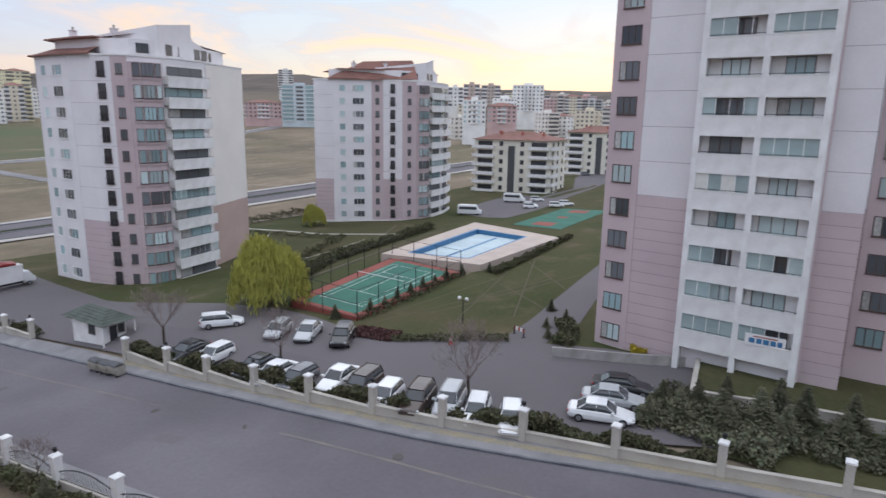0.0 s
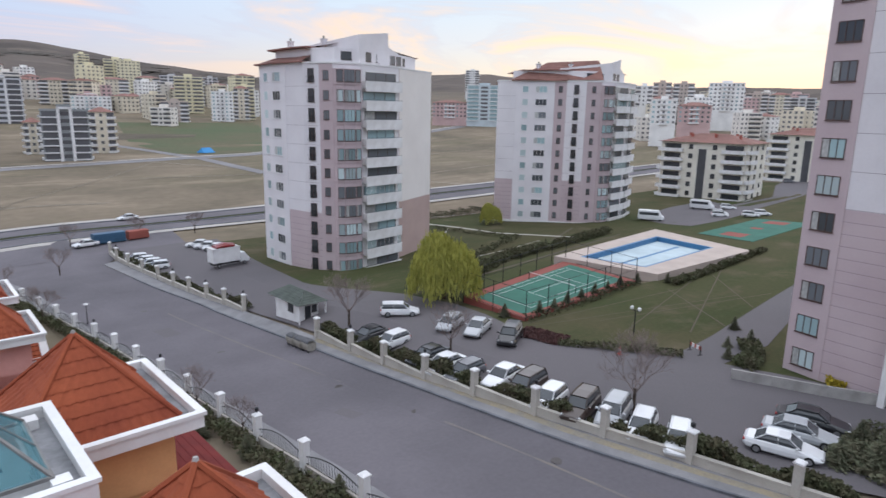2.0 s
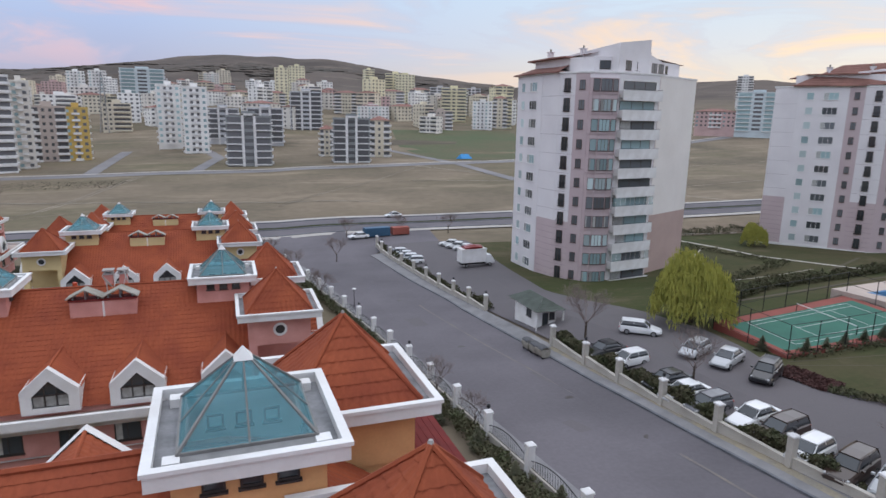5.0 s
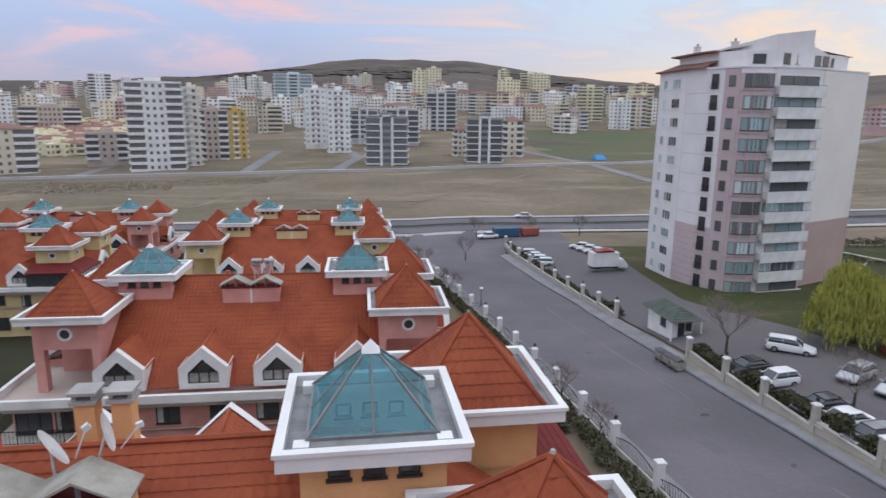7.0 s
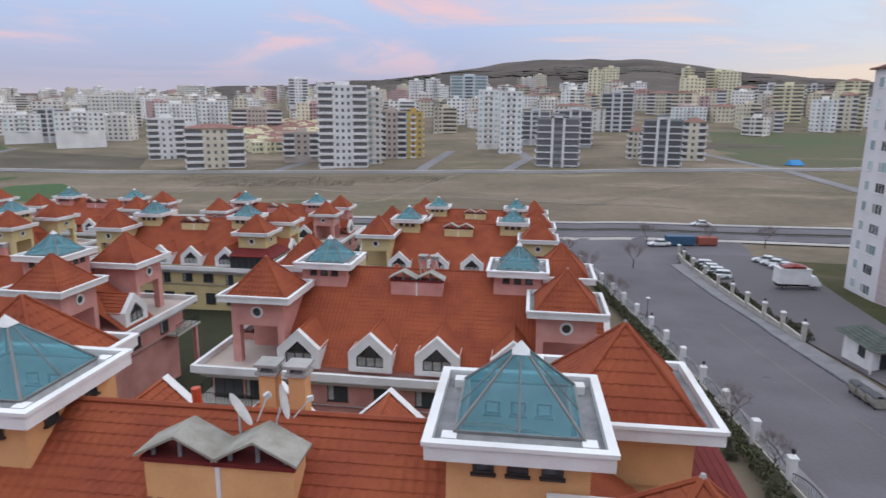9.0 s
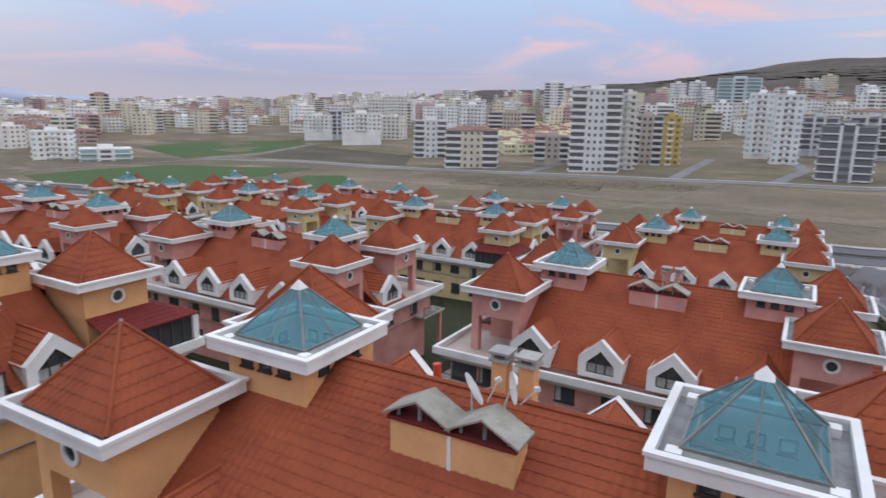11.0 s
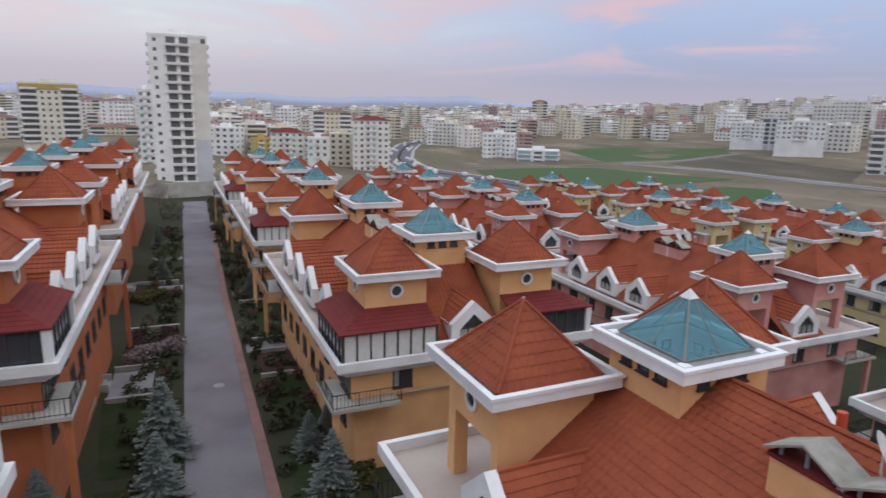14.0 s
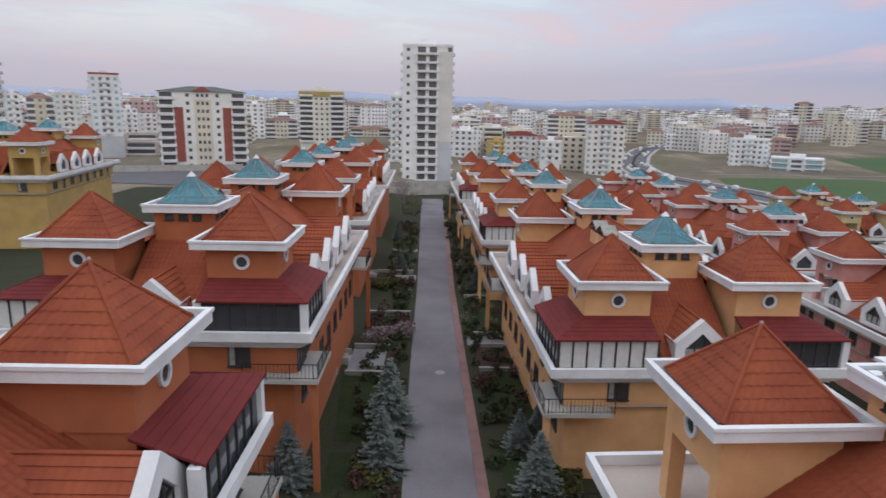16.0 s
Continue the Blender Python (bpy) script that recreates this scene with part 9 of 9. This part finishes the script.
def town(name, n, yaw0, yaw1, r0, r1, storeys, material, seed, label, gaps=True):
    rng = random.Random(seed)
    ms = Mesh()
    for _ in range(n):
        yaw = radians(rng.uniform(yaw0, yaw1))
        r = r0 + (r1 - r0) * rng.random() ** 0.8
        x, y = -math.sin(yaw) * r, math.cos(yaw) * r
        if gaps and (20 < math.degrees(yaw) < 74 and r < 560 and rng.random() < 0.9) or gaps and (74 < math.degrees(yaw) < 100 and r < 480):
            continue
        w, d = rng.uniform(11, 24), rng.uniform(10, 16)
        k = rng.randint(*storeys)
        z = ground(x, y) - 1.5
        h = k * 3.0 + 1.5
        rot = pose(x, y, z, 0, 0, math.degrees(yaw) + rng.choice((0, 0, 20, -25, 45)))
        s0 = len(ms.v)
        ms.box(-w / 2, -d / 2, 0, w / 2, d / 2, h)
        if rng.random() < (0.55 if k < 6 else 0.12):
            e = 0.5
            for a, b, q in (((-w / 2 - e, -d / 2 - e), (w / 2 + e, -d / 2 - e), 0), ((w / 2 + e, -d / 2 - e), (w / 2 + e, d / 2 + e), 0), ((w / 2 + e, d / 2 + e), (-w / 2 - e, d / 2 + e), 0), ((-w / 2 - e, d / 2 + e), (-w / 2 - e, -d / 2 - e), 0)):
                ms.face([(*a, h), (*b, h), (0, 0, h + 2.4)], 2)
        else:
            ms.box(-w * 0.15, -d * 0.2, h, w * 0.15, d * 0.2, h + 2.2)
        front = rng.choice(("grid", "grid", "band", "split"))
        for i in range(k):
            zz = 1.5 + 3.0 * i
            y0 = -d / 2 - 0.03
            if front == "grid":
                m = max(2, int(w / 3.4))
                cells = [(-w / 2 + w * (j + 0.5) / m - 0.85, -w / 2 + w * (j + 0.5) / m + 0.85) for j in range(m)]
            elif front == "band":
                cells = [(-w * 0.48, -w * 0.14), (-w * 0.06, w * 0.06), (w * 0.14, w * 0.48)]
            else:
                cells = [(-w * 0.44, -w * 0.36), (-w * 0.26, -w * 0.18), (-w * 0.10, w * 0.46)]
            for a, b in cells:
                ms.face([(a, y0, zz + 0.9), (b, y0, zz + 0.9), (b, y0, zz + 2.3), (a, y0, zz + 2.3)], 1)
                if b - a > 2.5:
                    ms.box(a - 0.2, y0 - 0.9, zz - 0.1, b + 0.2, y0, zz + 0.85)
            for sx in (-1, 1):
                for yy in (-d * 0.25, d * 0.25):
                    ms.face([(sx * (w / 2 + 0.03), yy - 0.8, zz + 0.9), (sx * (w / 2 + 0.03), yy + 0.8, zz + 0.9), (sx * (w / 2 + 0.03), yy + 0.8, zz + 2.3), (sx * (w / 2 + 0.03), yy - 0.8, zz + 2.3)], 1)
        ms.move(rot, s0)
    me = ms.data(name, material, TOWNPANE, CITYROOF, weld=False)
    return lone(name, me, None, label, "town", kind="stuff")


for i, st in enumerate(("white", "beige", "plain", "redroof", "pinkish")):
    town("distant_town", (300, 190, 170, 130, 60)[i], 19.5, 134, 430, 1500, (3, 8), WASH[st], 40 + i, "dense pale town of flats in the distance")
    town("boulevard_town", (34, 24, 22, 14, 8)[i], 75.5, 93, 350, 640, (2, 6), WASH[st], 100 + i, "low flats and shops along the boulevard", False)
    town("boulevard_town", (18, 12, 12, 8, 4)[i], 59, 69.5, 500, 760, (3, 6), WASH[st], 110 + i, "flats and shops beyond the fields", False)
    if i == 1:
        town("hillside_town", 13, -31.5, -2, 560, 860, (9, 12), CREAMFLATS, 71, "cream yellow flats at the foot of the hill")
    town("hillside_town", (26, 28, 18, 10, 10)[i], -23.2, 29.5, 440, 1000, (3, 7), WASH[st], 60 + i, "scattered flats along the foot of the hill")
    town("sunset_town", (26, 24, 20, 12, 14)[i], -88, -48, 430, 1000, (4, 9), WASH[st], 80 + i, "flats of the town beyond the fields")

town("villa_rows", 150, 19.5, 26.6, 390, 590, (2, 2), CREAMFLATS, 130, "rows of small cream villas behind the flats", False)

# traffic on the boulevard, too far off to pick apart
rng = random.Random(77)
ms = Mesh()
for _ in range(70):
    q = rng.uniform(0, 1)
    x, y, hd = along(MAIN, 60 + 420 * q)
    y += rng.choice((1.8, 5.0, 11.2, 14.2))
    k = len(ms.v)
    ms.box(-2.1, -0.85, 0.35, 2.1, 0.85, 0.95)
    ms.box(-1.2, -0.75, 0.95, 1.0, 0.75, 1.45)
    ms.box(-1.5, -0.9, 0.0, 1.5, 0.9, 0.35)
    ms.move(pose(x, y, ground(x, y) + 0.03, 0, 0, hd), k)
lone("distant_traffic", ms, WHITE, "distant cars on the boulevard", "cars", kind="stuff")

# far mountains, the blue haze of distance painted into their colour
MOUNTAIN = mat("painted_haze_mountain", (0.38, 0.41, 0.51), 1.0, 0, 0.05, 0.002, 0.02, 0.0)
ms = Mesh()
n = 90
for i in range(n + 1):
    yaw = radians(50 + 96 * i / n)
    deg = 0.75 + 0.75 * noise.noise(Vector((i * 0.09, 1.7, 0))) + 0.25 * noise.noise(Vector((i * 0.35, 4.1, 0)))
    edge = min(1.0, i / 14, (n - i) / 10)
    h = 4230 * math.tan(radians(max(0.05, (deg + 0.5) * edge))) + 21
    for r, z in ((4230, -80), (4230, h * 0.55), (4290, h), (4500, -80)):
        ms.v.append((-math.sin(yaw) * r, math.cos(yaw) * r, z))
for i in range(n):
    for k in range(3):
        a = i * 4 + k
        ms.f.append((a, a + 1, a + 5, a + 4))
        ms.m.append(0)
        ms.uv.append(None)
lone("mountain_backdrop", ms, MOUNTAIN, "low mountain ridge on the horizon, haze blue in its colour", kind="structure", smooth=True)

# dark scrub and planted woods on the hill
def scrub(name, n, yaw0, yaw1, r0, r1, material, seed, label):
    rng = random.Random(seed)
    ms = Mesh()
    k = 0
    while k < n:
        yaw, r = radians(rng.uniform(yaw0, yaw1)), rng.uniform(r0, r1)
        x, y = -math.sin(yaw) * r, math.cos(yaw) * r
        if noise.noise(Vector((x / 210, y / 210, 7))) + 0.6 * (r - 1300) / 600 < 0.05:
            k += 0.25
            continue
        k += 1
        z = ground(x, y)
        w, h = rng.uniform(8, 26), rng.uniform(0.5, 1.3)
        a = [(x + math.cos(q) * w * rng.uniform(0.6, 1.2), y + math.sin(q) * w * rng.uniform(0.6, 1.2), z - 1.5) for q in (0, 1.26, 2.51, 3.77, 5.03)]
        b = [(x + (p[0] - x) * 0.55, y + (p[1] - y) * 0.55, z + h * rng.uniform(0.6, 1.1)) for p in a]
        for i in range(5):
            j = (i + 1) % 5
            ms.face([a[i], a[j], b[j], b[i]])
        ms.face(b)
    return lone(name, ms, material, label, "scrub", kind="stuff")


SCRUB = mat("dark_hill_scrub", (0.075, 0.066, 0.054), 1.0, 0, 0.25, 0.02, 0.4, 0.0, 0, (0.105, 0.082, 0.068))
scrub("hill_scrub", 2600, -35.5, 31.5, 760, 1700, SCRUB, 90, "dark scrub and young woods on the hill")


# thin lattice masts on the slope
def mast(x, y, h):
    z = ground(x, y)
    t = thing("lattice_mast", "thin grey lattice power mast on the slope", "mast", pose(x, y, z), group="lattice masts")
    w = h * 0.07
    for sx in (-1, 1):
        for sy in (-1, 1):
            ms = Mesh()
            ms.tube((sx * w, sy * w, -1), (sx * w * 0.15, sy * w * 0.15, h), 0.26, 0.16, 4)
            part("leg", ms, GUTTER, t)
    for i in range(8):
        f0, f1 = i / 8, (i + 1) / 8
        for a, b in (((-1, -1), (1, -1)), ((1, 1), (-1, 1))):
            q0, q1 = w * (1 - 0.85 * f0), w * (1 - 0.85 * f1)
            ms = Mesh()
            ms.tube((a[0] * q0, a[1] * q0, h * f0), (b[0] * q1, b[1] * q1, h * f1), 0.12, 0.12, 4)
            part("brace", ms, GUTTER, t)
    for f, L in ((0.72, 3.6), (0.84, 3.0), (0.95, 2.4)):
        ms = Mesh()
        ms.box(-L, -0.12, h * f - 0.12, L, 0.12, h * f + 0.12)
        part("cross_arm", ms, GUTTER, t)


for yaw, r, h in ((10.2, 470, 38),):
    mast(-math.sin(radians(yaw)) * r, math.cos(radians(yaw)) * r, h)

# walled yard and low workshops beyond the estate
ribbon("yard", [(-199.9, -147.3), (-185.4, -57.51)], [(-255.7, -147.5), (-257.2, -63.97)], 0.0, LOTPAVE, "grey paved yard beyond the estate", across=6, step=6)


def yard_wall(a, b, h, label):
    d = Vector((b[0] - a[0], b[1] - a[1]))
    z = ground(*a)
    ms = Mesh()
    ms.box(0, -0.15, -1.5, d.length, 0.15, h)
    ms.box(0, -0.22, h, d.length, 0.22, h + 0.12)
    n = int(d.length / 5)
    for i in range(n + 1):
        x = d.length * i / n
        ms.box(x - 0.22, -0.24, -1.5, x + 0.22, 0.24, h + 0.25)
    lone("yard_wall", ms, WALLSTONE, label, kind="structure", m=pose(*a, z, 0, 0, math.degrees(math.atan2(d.y, d.x))))


yard_wall((-213.0, -148.5), (-239.9, -75.03), 2.2, "long pale yard wall with piers")
yard_wall((-185.8, -53.35), (-245.2, -62.89), 2.0, "pale yard wall beside the estate")
yard_wall((-177.6, -25.25), (-191.8, 12.71), 2.6, "pale wall closing the end of the lane")
clumps("end_shrubs", (-176, -142), 1, HEDGE, "dark shrubs at the end of the lane", 51, 50, 2.2)
clumps("end_shrubs", (-176, -142), -1, CONIFER, "dark evergreen shrubs at the end of the lane", 52, 50, 2.2)
for x, y, rz in ((-150.0, -8.56, 30), (-161.1, 5.26, 110), (-168.0, -9.65, 70)):
    copy_thing(bt, pose(x, y, ground(x, y), 0, 0, rz))
city_block(-345, -177, -3.5, 46.1, 12.6, 8.4, 106, "brown")
city_block(-318, -132, -3.6, 41.9, 12.6, 6.3, 106, "brown")
